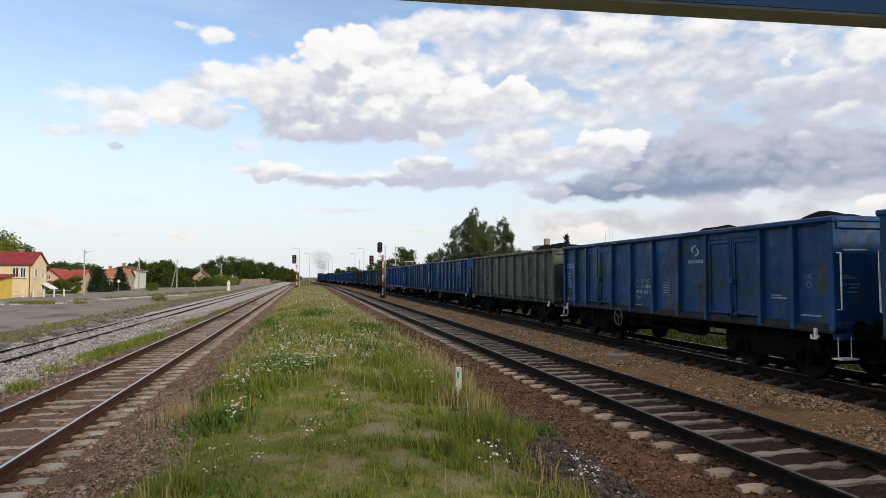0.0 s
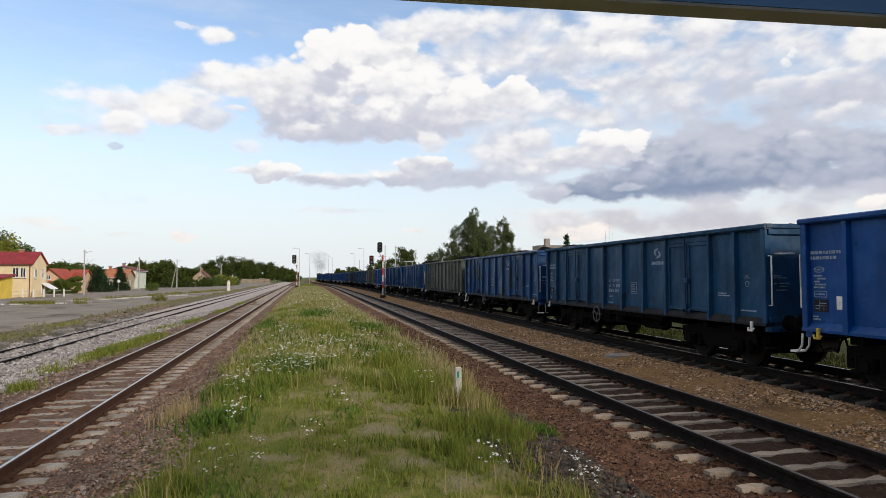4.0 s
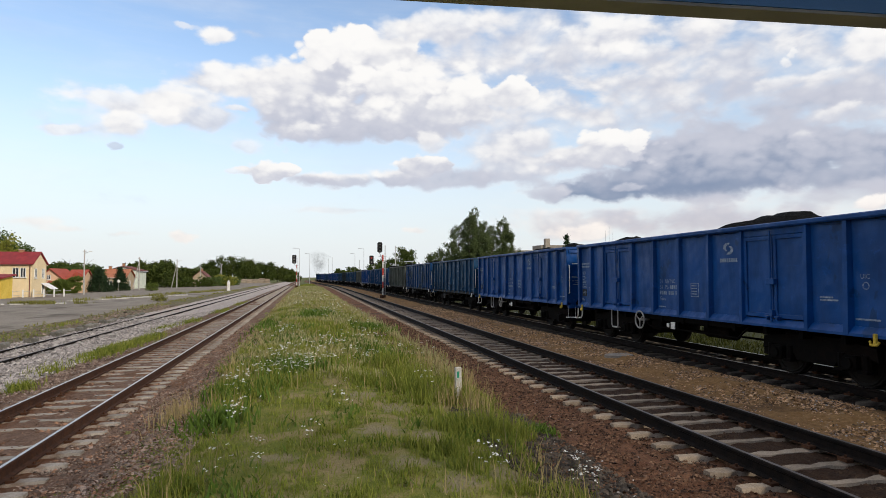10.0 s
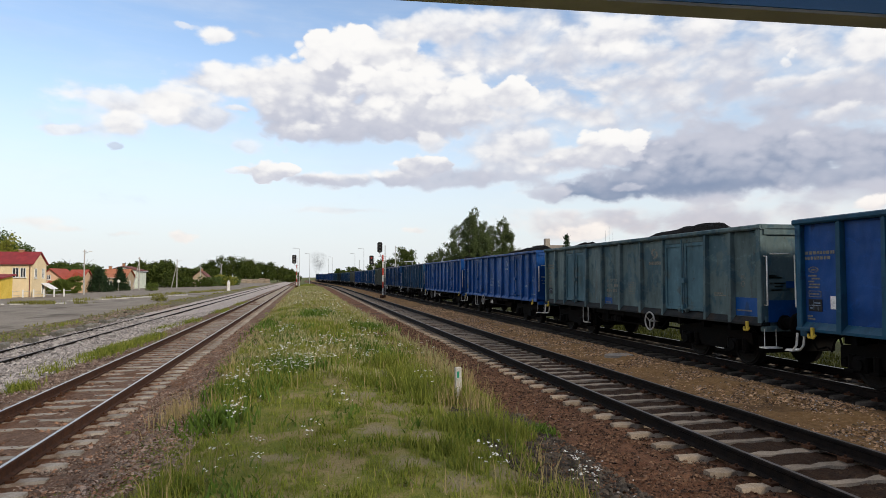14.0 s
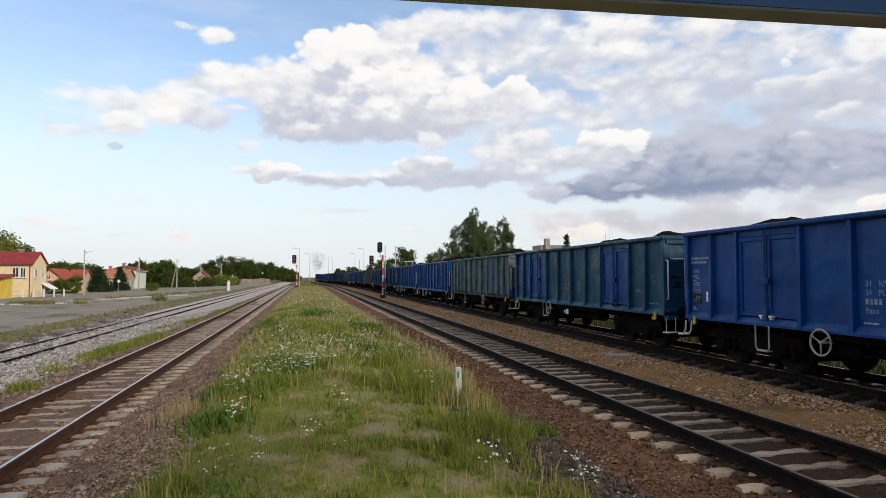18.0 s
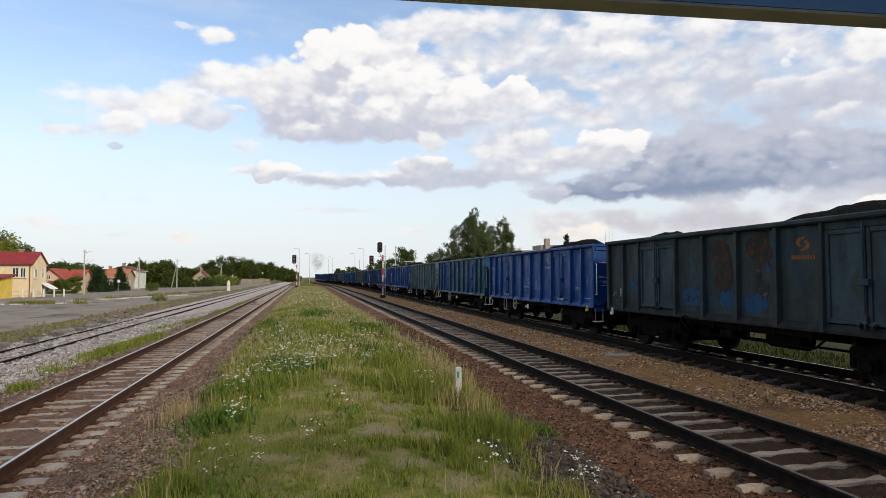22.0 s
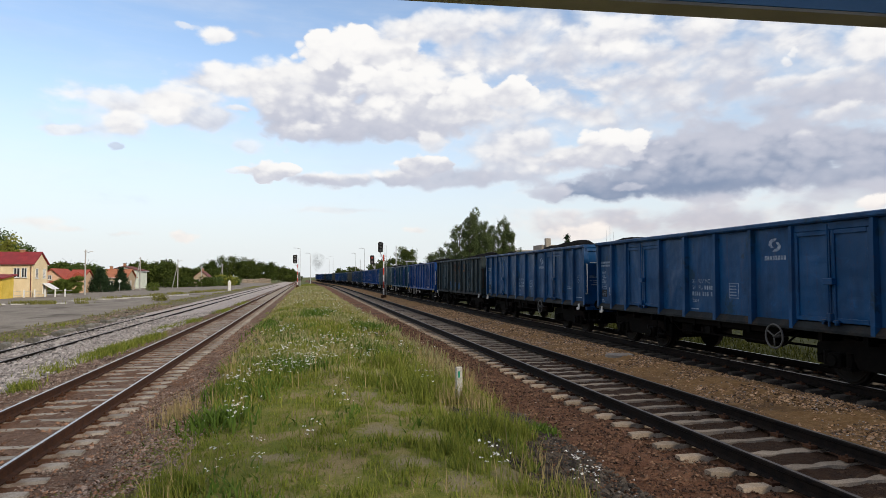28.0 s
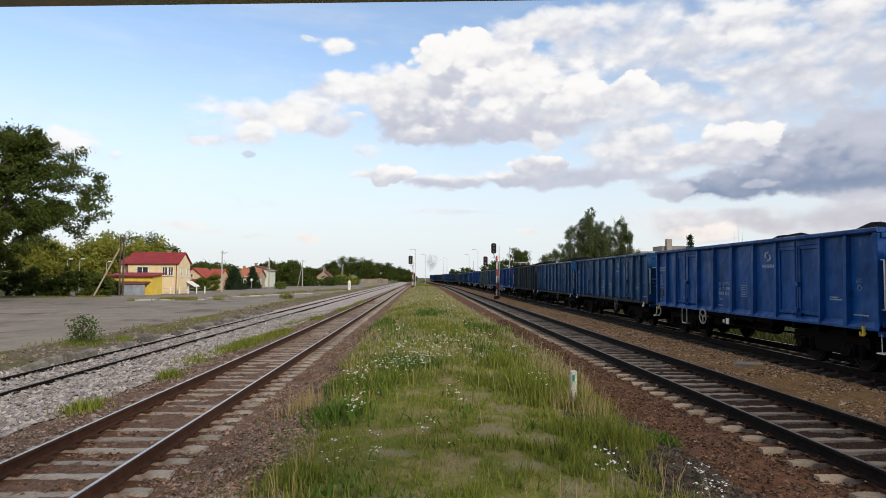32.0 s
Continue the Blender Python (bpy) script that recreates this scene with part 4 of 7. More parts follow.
def wagon_meshes():
    B = BODY
    face = SIDE - 0.125
    for s, tag in ((-1, "l"), (1, "r")):
        X = lambda a, b: (min(s * a, s * b), max(s * a, s * b))
        # the sheet between the posts, pressed in a little in each bay
        stops = [0.06, 1.02, 1.94, 3.80, 4.98, 6.21, 7.44, 8.62, 10.48, 11.40, 12.36]
        bays = [(a, b) for a, b in zip(stops, stops[1:]) if (a, b) not in DOORS]
        B["panel" + tag] = []
        for a, b in bays:
            g = Geo()
            y0, y1 = HALF - b, HALF - a
            g.box(*X(face - 0.03, face), y0, y1, Z0 + 0.16, Z1 - 0.10)
            B["panel" + tag].append(g.mesh("wall_panel"))
        ribs = []
        for k, y in enumerate(RIBS + [d for pair in DOORS for d in pair]):
            g, w = Geo(), 0.055 if k < 5 else 0.045
            yy = HALF - y
            ro, ri = s * SIDE, s * face
            g.add([(ri, yy - w - 0.02, Z0 + 0.02), (ri, yy + w + 0.02, Z0 + 0.02), (ro, yy + w, Z0 + 0.02), (ro, yy - w, Z0 + 0.02),
                   (ri, yy - w - 0.01, Z1 - 0.08), (ri, yy + w + 0.01, Z1 - 0.08), (s * (SIDE - 0.035), yy + w * 0.8, Z1 - 0.08), (s * (SIDE - 0.035), yy - w * 0.8, Z1 - 0.08)],
                  [(0, 1, 2, 3), (4, 7, 6, 5), (0, 4, 5, 1), (1, 5, 6, 2), (2, 6, 7, 3), (3, 7, 4, 0)])
            ribs.append(g.mesh("rib"))
        B["rib" + tag] = ribs
        B["brim" + tag] = Geo().prism([(s * (face - 0.05), Z1 - 0.11), (s * (SIDE - 0.02), Z1 - 0.11), (s * (SIDE + 0.01), Z1 - 0.08), (s * (SIDE + 0.01), Z1 - 0.02), (s * (SIDE - 0.02), Z1), (s * (face - 0.05), Z1)], 1, -HALF - 0.03, HALF + 0.03).mesh("top_rail")
        B["sill" + tag] = Geo().prism([(s * (face - 0.1), Z0), (s * (SIDE - 0.01), Z0), (s * (SIDE - 0.01), Z0 + 0.05), (s * (face + 0.01), Z0 + 0.17), (s * (face - 0.1), Z0 + 0.17)], 1, -HALF, HALF).mesh("sill")
        B["corner" + tag] = [Geo().box(*X(face - 0.07, SIDE - 0.02), e - 0.07, e + 0.07, Z0, Z1 - 0.1, 0.015).mesh("corner_post") for e in (HALF - 0.07, -HALF + 0.07)]
        leaves, handles, catches, lintels = [], [], [], []
        for a, b in DOORS:
            mid = (a + b) / 2
            for u, v in ((a + 0.05, mid - 0.01), (mid + 0.01, b - 0.05)):
                y0, y1, z0, z1 = HALF - v, HALF - u, Z0 + 0.19, Z1 - 0.26
                g = Geo()
                g.box(*X(face - 0.02, face + 0.012), y0, y1, z0, z1)
                t = 0.085
                for q in ((y0, y0 + t, z0, z1), (y1 - t, y1, z0, z1), (y0 + t, y1 - t, z0, z0 + t), (y0 + t, y1 - t, z1 - t, z1)):
                    g.box(*X(face + 0.012, face + 0.045), *q, 0.008)
                leaves.append(g.mesh("door_leaf"))
            lintels.append(Geo().box(*X(face - 0.03, face + 0.03), HALF - b + 0.03, HALF - a - 0.03, Z1 - 0.255, Z1 - 0.105, 0.01).mesh("door_lintel"))
            ym = HALF - mid
            g = Geo()
            g.tube([(s * (SIDE - 0.02), ym, Z0 + 0.12), (s * (SIDE - 0.02), ym, Z1 - 0.16)], 0.022, 6)
            g.box(*X(face + 0.03, SIDE + 0.005), ym - 0.11, ym + 0.11, 1.86, 1.98, 0.01)
            g.box(*X(face + 0.03, SIDE + 0.005), ym - 0.05, ym + 0.05, 1.20, 1.34, 0.01)
            handles.append(g.mesh("door_bolt"))
            for d in (-0.16, 0.13):
                g = Geo()
                g.box(*X(face + 0.04, SIDE + 0.01), ym + d - 0.055, ym + d + 0.055, 1.17, 1.215, 0.008)
                g.box(*X(face + 0.04, SIDE), ym + d - 0.02, ym + d + 0.02, 1.13, 1.18)
                catches.append(g.mesh("door_catch"))
        B["leaf" + tag], B["bolt" + tag], B["catch" + tag], B["lintel" + tag] = leaves, handles, catches, lintels
        # marks: plain bars of the size of the writing
        yl, B["logo" + tag] = HALF - 8.1, []
        half = [(-0.19, 0.0), (-0.17, 0.07), (-0.11, 0.115), (-0.03, 0.125), (0.06, 0.125), (0.0, 0.07), (-0.05, 0.065), (-0.085, 0.04), (-0.10, 0.0), (-0.04, -0.065), (-0.12, -0.065)]
        for k in (1, -1):
            logo = Geo()
            logo.add([(s * (face + 0.006), yl + s * k * (u + 0.01), 2.66 + k * (v + 0.01)) for u, v in half], [tuple(range(len(half)))])
            B["logo" + tag].append(logo.mesh("emblem"))
        word = Geo()
        for i in range(8):
            y = yl + 0.30 - i * 0.078
            word.box(*X(face + 0.003, face + 0.007), y - 0.056, y, 2.35, 2.44)
        B["word" + tag] = word.mesh("wordmark")
        text, r = Geo(), random.Random(5)
        for body, row, start in (("31", 0, 0.0), ("RIV MC", 0, 0.26), ("51", 1, 0.0), ("PL-", 1, 0.26), ("Eaos", 3, 0.0)):
            v, f = characters(body, 0.145)
            text.add([(s * (face + 0.006), HALF - 5.2 + s * (start + a), 1.85 - 0.155 * row + b) for a, b in v], f)
        for row, start, n in ((1, 0.50, 4), (2, 0.0, 4), (2, 0.42, 3), (2, 0.74, 1)):
            for i in range(n):
                y = HALF - 5.2 - start - i * 0.088
                text.box(*X(face + 0.003, face + 0.007), y - 0.055, y, 1.85 - row * 0.155, 1.95 - row * 0.155)
        def bar(a, b, z0, z1):
            text.box(*X(face + 0.003, face + 0.007), HALF - b, HALF - a, z0, z1)

        def frame_box(a, b, z0, z1, rows):
            for q in ((a, b, z0, z0 + 0.012), (a, b, z1 - 0.012, z1), (a, a + 0.012, z0, z1), (b - 0.012, b, z0, z1)):
                bar(*q)
            for i in range(1, rows):
                z = z0 + (z1 - z0) * i / rows
                bar(a + 0.03, b - 0.03 - 0.07 * r.random(), z - 0.012, z + 0.012)

        frame_box(6.62, 6.95, 1.52, 1.86, 5)
        # the end bay: number rows, an oval, two tables
        for z, n in ((2.44, 9), (2.34, 8)):
            y = 0.15
            for i in range(n):
                w = r.choice((0.04, 0.06, 0.08))
                bar(y, y + w, z, z + 0.06)
                y += w + 0.02
        for i in range(12):
            a = i * math.pi / 6
            bar(0.345 + 0.11 * math.cos(a) - 0.02, 0.345 + 0.11 * math.cos(a) + 0.02, 2.15 + 0.05 * math.sin(a) - 0.008, 2.15 + 0.05 * math.sin(a) + 0.008)
        bar(0.29, 0.40, 2.135, 2.165)
        for row, (a, b) in enumerate(((0.22, 0.42), (0.30, 0.50), (0.22, 0.36), (0.24, 0.50), (0.22, 0.48))):
            bar(a, b, 2.02 - row * 0.055, 2.05 - row * 0.055)
        frame_box(0.22, 0.52, 1.63, 1.75, 2)
        bar(0.18, 0.36, 1.20, 1.23)
        bar(0.18, 0.30, 1.25, 1.28)
        v, f = characters("UIC", 0.12)
        text.add([(s * (face + 0.006), HALF - 11.62 + s * q[0], 1.98 + q[1]) for q in v], f)
        for i in range(16):
            a = i * math.pi / 8
            bar(11.73 + 0.06 * math.cos(a) - 0.010, 11.73 + 0.06 * math.cos(a) + 0.010, 1.86 + 0.06 * math.sin(a) - 0.008, 1.86 + 0.06 * math.sin(a) + 0.008)
        for y, z, w in ((10.72, 1.62, 0.30), (10.72, 1.57, 0.42), (11.5, 1.26, 0.5), (5.15, 1.20, 0.3)):
            bar(y, y + w, z, z + 0.03)
        # small rows on the rear end wall
        for z, a, b in ((2.02, -1.18, -0.98), (1.98, -1.18, -0.86), (1.86, -1.16, -1.10), (1.86, -1.05, -0.80), (1.80, -1.05, -0.84), (1.72, -1.12, -0.86)):
            text.box(a, b, -HALF + 0.014, -HALF + 0.021, z, z + 0.028)
        B["text" + tag] = text.mesh("lettering")
        B["holder" + tag] = Geo().box(*X(face, face + 0.012), HALF - 0.54, HALF - 0.21, 1.36, 1.59, 0.004).mesh("label_holder")
        grid = Geo()
        for q in ((0.23, 0.52, 1.47, 1.477), (0.34, 0.347, 1.38, 1.57), (0.44, 0.447, 1.38, 1.46), (0.36, 0.50, 1.51, 1.53), (0.25, 0.32, 1.41, 1.43)):
            grid.box(*X(face + 0.011, face + 0.015), HALF - q[1], HALF - q[0], q[2], q[3])
        B["grid" + tag] = grid.mesh("label_lines")
        B["card" + tag] = Geo().box(*X(face - 0.002, face + 0.006), HALF - 0.92, HALF - 0.73, 1.42, 1.66).mesh("paper_label")
        B["plate" + tag] = Geo().box(*X(SIDE - 0.01, SIDE + 0.004), HALF - 5.7, HALF - 5.25, 0.985, 1.12, 0.004).mesh("data_plate")
        # brake wheel on the long side
        g, c = Geo(), (s * (SIDE + 0.03), HALF - 4.35, 0.80)
        g.ring(c, 0.24, 0.021, 0)
        for i in range(3):
            a = 0.5 + i * 2.094
            g.tube([c, (c[0], c[1] + 0.24 * math.cos(a), c[2] + 0.24 * math.sin(a))], 0.017, 6)
        g.tube([(c[0] - s * 0.3, c[1], c[2]), (c[0] + s * 0.02, c[1], c[2])], 0.03, 8)
        B["brakewheel" + tag] = g.mesh("brake_wheel", None, True)
        xs, y0 = s * (SIDE - 0.02), HALF - 2.75
        g = Geo().tube([(xs, y0 - 0.2, 1.0), (xs, y0 - 0.2, 0.54), (xs, y0 - 0.15, 0.48), (xs, y0 + 0.15, 0.48), (xs, y0 + 0.2, 0.54), (xs, y0 + 0.2, 1.0)], 0.019, 6)
        g.box(*X(SIDE - 0.14, SIDE), y0 - 0.15, y0 + 0.15, 0.455, 0.475)
        B["step" + tag] = g.mesh("step")
        for e, q in ((HALF, "f"), (-HALF, "b")):
            k = 1 if q == "f" else -1
            ex = e + k * 0.09
            B["rail" + tag + q] = bent_bar([(s * (SIDE - 0.1), e - k * 0.02, 2.45), (s * (SIDE - 0.1), ex, 2.45), (s * (SIDE - 0.1), ex, 1.42), (s * (SIDE - 0.1), e - k * 0.02, 1.42)], 0.018).mesh("handrail", None, True)
            B["grip" + tag + q] = bent_bar([(s * (SIDE - 0.25), e, 2.5), (s * (SIDE - 0.25), ex, 2.5), (s * 0.75, ex, 2.5), (s * 0.75, e, 2.5)], 0.018).mesh("grab_bar", None, True)
            hk = Geo()
            yy = e - k * 0.42
            hk.box(*X(SIDE - 0.02, SIDE + 0.03), yy - 0.035, yy + 0.035, 0.87, 1.06, 0.01)
            hk.tube([(s * (SIDE + 0.02), yy - 0.09, 0.93), (s * (SIDE + 0.04), yy - 0.06, 0.87), (s * (SIDE + 0.04), yy + 0.06, 0.87), (s * (SIDE + 0.02), yy + 0.09, 0.93)], 0.024, 6)
            B["hook" + tag + q] = hk.mesh("towing_hook")
            st = Geo()
            ya = e + k * 0.02
            xa, xb = s * (SIDE - 0.05), s * (SIDE - 0.36)
            if q == "f":
                for d in (0.0, 0.16):
                    st.tube([(xa - s * d, ya, 0.92), (xa - s * d, ya + k * 0.03, 0.68), (xa - s * d, ya + k * 0.12, 0.58), (xa - s * d, ya + k * 0.30, 0.56)], 0.024, 6)
                st.box(*X(SIDE - 0.23, SIDE - 0.03), min(ya + k * 0.14, ya + k * 0.32), max(ya + k * 0.14, ya + k * 0.32), 0.545, 0.565)
            else:
                st.box(*X(SIDE - 0.40, SIDE - 0.02), ya - 0.11, ya + 0.11, 0.52, 0.545)
                for d in (0.06, 0.34):
                    st.tube([(s * (SIDE - d), ya, 0.53), (s * (SIDE - d), ya, 0.92)], 0.009, 5)
            B["footboard" + tag + q] = st.mesh("footboard")
            bu = Geo()
            xx = s * 0.875
            for y0, y1, rr in ((0, 0.08, 0.16), (0.08, 0.32, 0.115), (0.32, 0.42, 0.085)):
                bu.tube([(xx, e + k * y0, 1.05), (xx, e + k * y1, 1.05)], rr, 12)
            bu.tube([(xx, e + k * 0.42, 1.05), (xx, e + k * 0.46, 1.05), (xx, e + k * 0.48, 1.05)], 0.225, 14, 0.15)
            B["buffer" + tag + q] = bu.mesh("buffer", None, True)
    for e, k, q in ((HALF, 1, "f"), (-HALF, -1, "b")):
        g = Geo()
        Yr = lambda a, b: (min(e - k * a, e - k * b), max(e - k * a, e - k * b))
        g.box(-SIDE + 0.1, SIDE - 0.1, *Yr(0.02, 0.07), Z0, Z1 - 0.1)
        B["endrib" + q] = [Geo().box(-SIDE + 0.1, SIDE - 0.1, *Yr(-0.03, 0.019), z - 0.06, z + 0.06, 0.012).mesh("end_rib") for z in (1.12, 2.96)]
        B["end" + q] = g.mesh("end_wall")
        B["endbrim" + q] = Geo().box(-SIDE + 0.03, SIDE - 0.03, *Yr(-0.04, 0.1), Z1 - 0.105, Z1 - 0.002, 0.02).mesh("end_rail")
        B["beam" + q] = Geo().box(-1.3, 1.3, *Yr(-0.02, 0.16), 0.86, Z0 - 0.003, 0.01).mesh("buffer_beam")
        cp = Geo()
        cp.box(-0.05, 0.05, *Yr(-0.34, 0.0), 0.98, 1.06, 0.015)
        cp.tube([(0, e + k * 0.3, 1.02), (0, e + k * 0.34, 0.8), (0, e + k * 0.44, 0.74), (0, e + k * 0.46, 0.95)], 0.035, 6)
        for xx in (-0.35, 0.35):
            cp.tube([(xx, e + k * 0.02, 0.92), (xx, e + k * 0.18, 0.72), (xx * 0.9, e + k * 0.3, 0.5), (xx * 0.7, e + k * 0.46, 0.56)], 0.024, 6)
        B["coupling" + q] = cp.mesh("coupling")
    g = Geo()
    g.box(-1.3, 1.3, -HALF + 0.1, HALF - 0.1, Z0 - 0.02, Z0 + 0.06)
    for xx in (-0.32, 0.32):
        g.box(xx - 0.09, xx + 0.09, -HALF + 0.1, HALF - 0.1, 0.70, Z0 - 0.02, 0.01)
    for i in range(11):
        y = -5.0 + i
        g.box(-1.28, 1.28, y - 0.05, y + 0.05, 0.80, Z0 - 0.02)
    for xx in (-1.22, 1.22):
        g.prism([(-2.4, 0.97), (2.4, 0.97), (1.9, 0.84), (-1.9, 0.84)], 0, xx - 0.03, xx + 0.03)
    B["underframe"] = g.mesh("underframe")
    g = Geo()
    g.tube([(-0.7, -1.3, 0.68), (-0.7, -0.3, 0.68)], 0.19, 14)
    g.tube([(-0.95, 0.5, 0.72), (-0.95, 1.0, 0.72)], 0.14, 12)
    g.box(-1.05, -0.6, 1.4, 1.9, 0.52, 0.82, 0.03)
    for xx in (-1.1, 1.1):
        g.tube([(xx, -1.9, 0.62), (xx, 1.9, 0.62)], 0.022, 6)
        g.tube([(xx, -1.9, 0.62), (xx, -2.3, 0.9)], 0.022, 6)
        g.tube([(xx, 1.9, 0.62), (xx, 2.3, 0.9)], 0.022, 6)
    g.tube([(0, -2.6, 0.5), (0, 2.6, 0.5)], 0.03, 6)
    B["brakegear"] = g.mesh("brake_gear")
    B["changeover"] = [Geo().box(-SIDE - 0.005, -SIDE + 0.02, 0.15, 0.33, 0.66, 0.84, 0.004).mesh("brake_plate"), Geo().box(-SIDE - 0.005, -SIDE + 0.02, 0.42, 0.52, 0.69, 0.79, 0.004).mesh("brake_plate")]
    # bogie: two pressed side frames, bolster, springs, axle boxes
    g = Geo()
    for s in (-1, 1):
        xa, xb = sorted((s * 0.93, s * 1.07))
        g.prism([(-1.42, 0.50), (-1.15, 0.60), (-0.64, 0.60), (-0.46, 0.34), (0.46, 0.34), (0.64, 0.60), (1.15, 0.60), (1.42, 0.50), (1.38, 0.76), (0.6, 0.86), (-0.6, 0.86), (-1.38, 0.76)], 0, xa, xb)
        for y in (-0.9, 0.9):
            x2, x3 = sorted((s * 0.98, s * 1.20))
            g.box(x2, x3, y - 0.15, y + 0.15, 0.32, 0.60, 0.03)
            g.tube([(s * 1.14, y, 0.46), (s * 1.245, y, 0.46)], 0.11, 10)
            for d in (-0.26, 0.26):
                g.tube([(s * 1.05, y + d, 0.34), (s * 1.05, y + d, 0.62)], 0.085, 8)
                g.box(min(s * 0.94, s * 1.16), max(s * 0.94, s * 1.16), y + d - 0.1, y + d + 0.1, 0.30, 0.35)
        for y in (-0.36, 0.36):
            g.box(*sorted((s * 0.62, s * 0.86)), y - 0.05, y + 0.05, 0.34, 0.62, 0.01)
    g.box(-1.05, 1.05, -0.2, 0.2, 0.52, 0.74, 0.02)
    for y in (-1.3, 1.3):
        g.box(-1.0, 1.0, y - 0.05, y + 0.05, 0.56, 0.66)
    g.box(-0.6, 0.6, -0.75, 0.75, 0.28, 0.55, 0.05)
    for y in (-1.48, 1.48):
        g.box(-0.95, 0.95, y - 0.08, y + 0.08, 0.34, 0.72, 0.02)
    B["bogie"] = g.mesh("bogie")
    g = Geo()
    g.tube([(-1.0, 0, 0), (1.0, 0, 0)], 0.075, 10)
    for s in (-1, 1):
        for a, b, r0, r1 in ((0.68, 0.71, 0.485, 0.485), (0.71, 0.815, 0.462, 0.455)):
            g.tube([(s * a, 0, 0), (s * b, 0, 0)], r0, 22, r1)
        g.ring((s * 0.81, 0, 0), 0.40, 0.03, 0, 20, 5)
        g.tube([(s * 0.8, 0, 0), (s * 0.86, 0, 0)], 0.13, 12)
        for i in range(4):
            a = i * math.pi / 2 + 0.4
            g.tube([(s * 0.815, 0.27 * math.cos(a), 0.27 * math.sin(a)), (s * 0.825, 0.27 * math.cos(a), 0.27 * math.sin(a))], 0.035, 8)
    B["wheelset"] = g.mesh("wheelset")
    # three loads of coal, heaped unevenly
    B["coal"] = []
    for seed, top in ((1, 0.20), (2, 0.30), (3, 0.22), (4, 0.34)):
        nx, ny = 13, 64
        X, Y = np.meshgrid(np.linspace(-1.3, 1.3, nx), np.linspace(-HALF + 0.1, HALF - 0.1, ny))
        edge = np.clip(np.minimum((1.3 - np.abs(X)) / 0.55, (HALF - 0.1 - np.abs(Y)) / 0.9), 0, 1)
        hump = np.clip(lattice(X * 0.6 + seed * 31, Y + seed * 57, 1.9) * 2.2 - 1.05, 0, 1) + 0.25 * lattice(X, Y + seed * 3, 0.7)
        Z = Z1 - 0.16 + edge * (0.08 + top * 1.4 * hump) + 0.07 * (lattice(X + seed, Y, 0.28) - 0.5) + 0.05 * lattice(X, Y + seed, 0.15)
        v = np.stack([X, Y, Z], -1).reshape(-1, 3)
        q = (np.arange(ny - 1)[:, None] * nx + np.arange(nx - 1)[None, :]).reshape(-1)
        B["coal"].append(fast_mesh("coal_load", v, np.stack([q, q + 1, q + nx + 1, q + nx], 1), COAL))


wagon_meshes()

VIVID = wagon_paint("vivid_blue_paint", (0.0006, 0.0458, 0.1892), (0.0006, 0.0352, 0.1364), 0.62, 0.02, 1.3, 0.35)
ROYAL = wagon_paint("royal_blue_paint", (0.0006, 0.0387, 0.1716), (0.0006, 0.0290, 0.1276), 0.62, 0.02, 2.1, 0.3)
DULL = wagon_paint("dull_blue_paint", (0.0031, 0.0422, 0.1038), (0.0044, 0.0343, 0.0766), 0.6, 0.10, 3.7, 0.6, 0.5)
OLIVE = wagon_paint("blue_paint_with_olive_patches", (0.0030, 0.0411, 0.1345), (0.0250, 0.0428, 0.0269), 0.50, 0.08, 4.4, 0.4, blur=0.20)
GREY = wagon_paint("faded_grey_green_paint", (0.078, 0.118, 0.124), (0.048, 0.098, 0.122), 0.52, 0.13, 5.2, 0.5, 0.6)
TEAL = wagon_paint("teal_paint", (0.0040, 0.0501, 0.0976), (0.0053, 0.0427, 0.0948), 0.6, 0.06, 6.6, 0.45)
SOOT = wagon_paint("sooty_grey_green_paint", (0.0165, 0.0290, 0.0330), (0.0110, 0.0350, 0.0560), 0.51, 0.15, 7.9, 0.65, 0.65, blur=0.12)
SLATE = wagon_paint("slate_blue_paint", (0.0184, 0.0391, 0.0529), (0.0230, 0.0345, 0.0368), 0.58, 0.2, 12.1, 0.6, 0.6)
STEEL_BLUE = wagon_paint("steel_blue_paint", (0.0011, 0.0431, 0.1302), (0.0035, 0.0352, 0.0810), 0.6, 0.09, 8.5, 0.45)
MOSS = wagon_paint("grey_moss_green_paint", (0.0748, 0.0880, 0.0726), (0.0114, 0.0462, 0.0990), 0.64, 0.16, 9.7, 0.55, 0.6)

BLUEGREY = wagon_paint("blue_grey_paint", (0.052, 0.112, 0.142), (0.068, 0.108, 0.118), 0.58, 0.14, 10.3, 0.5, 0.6)

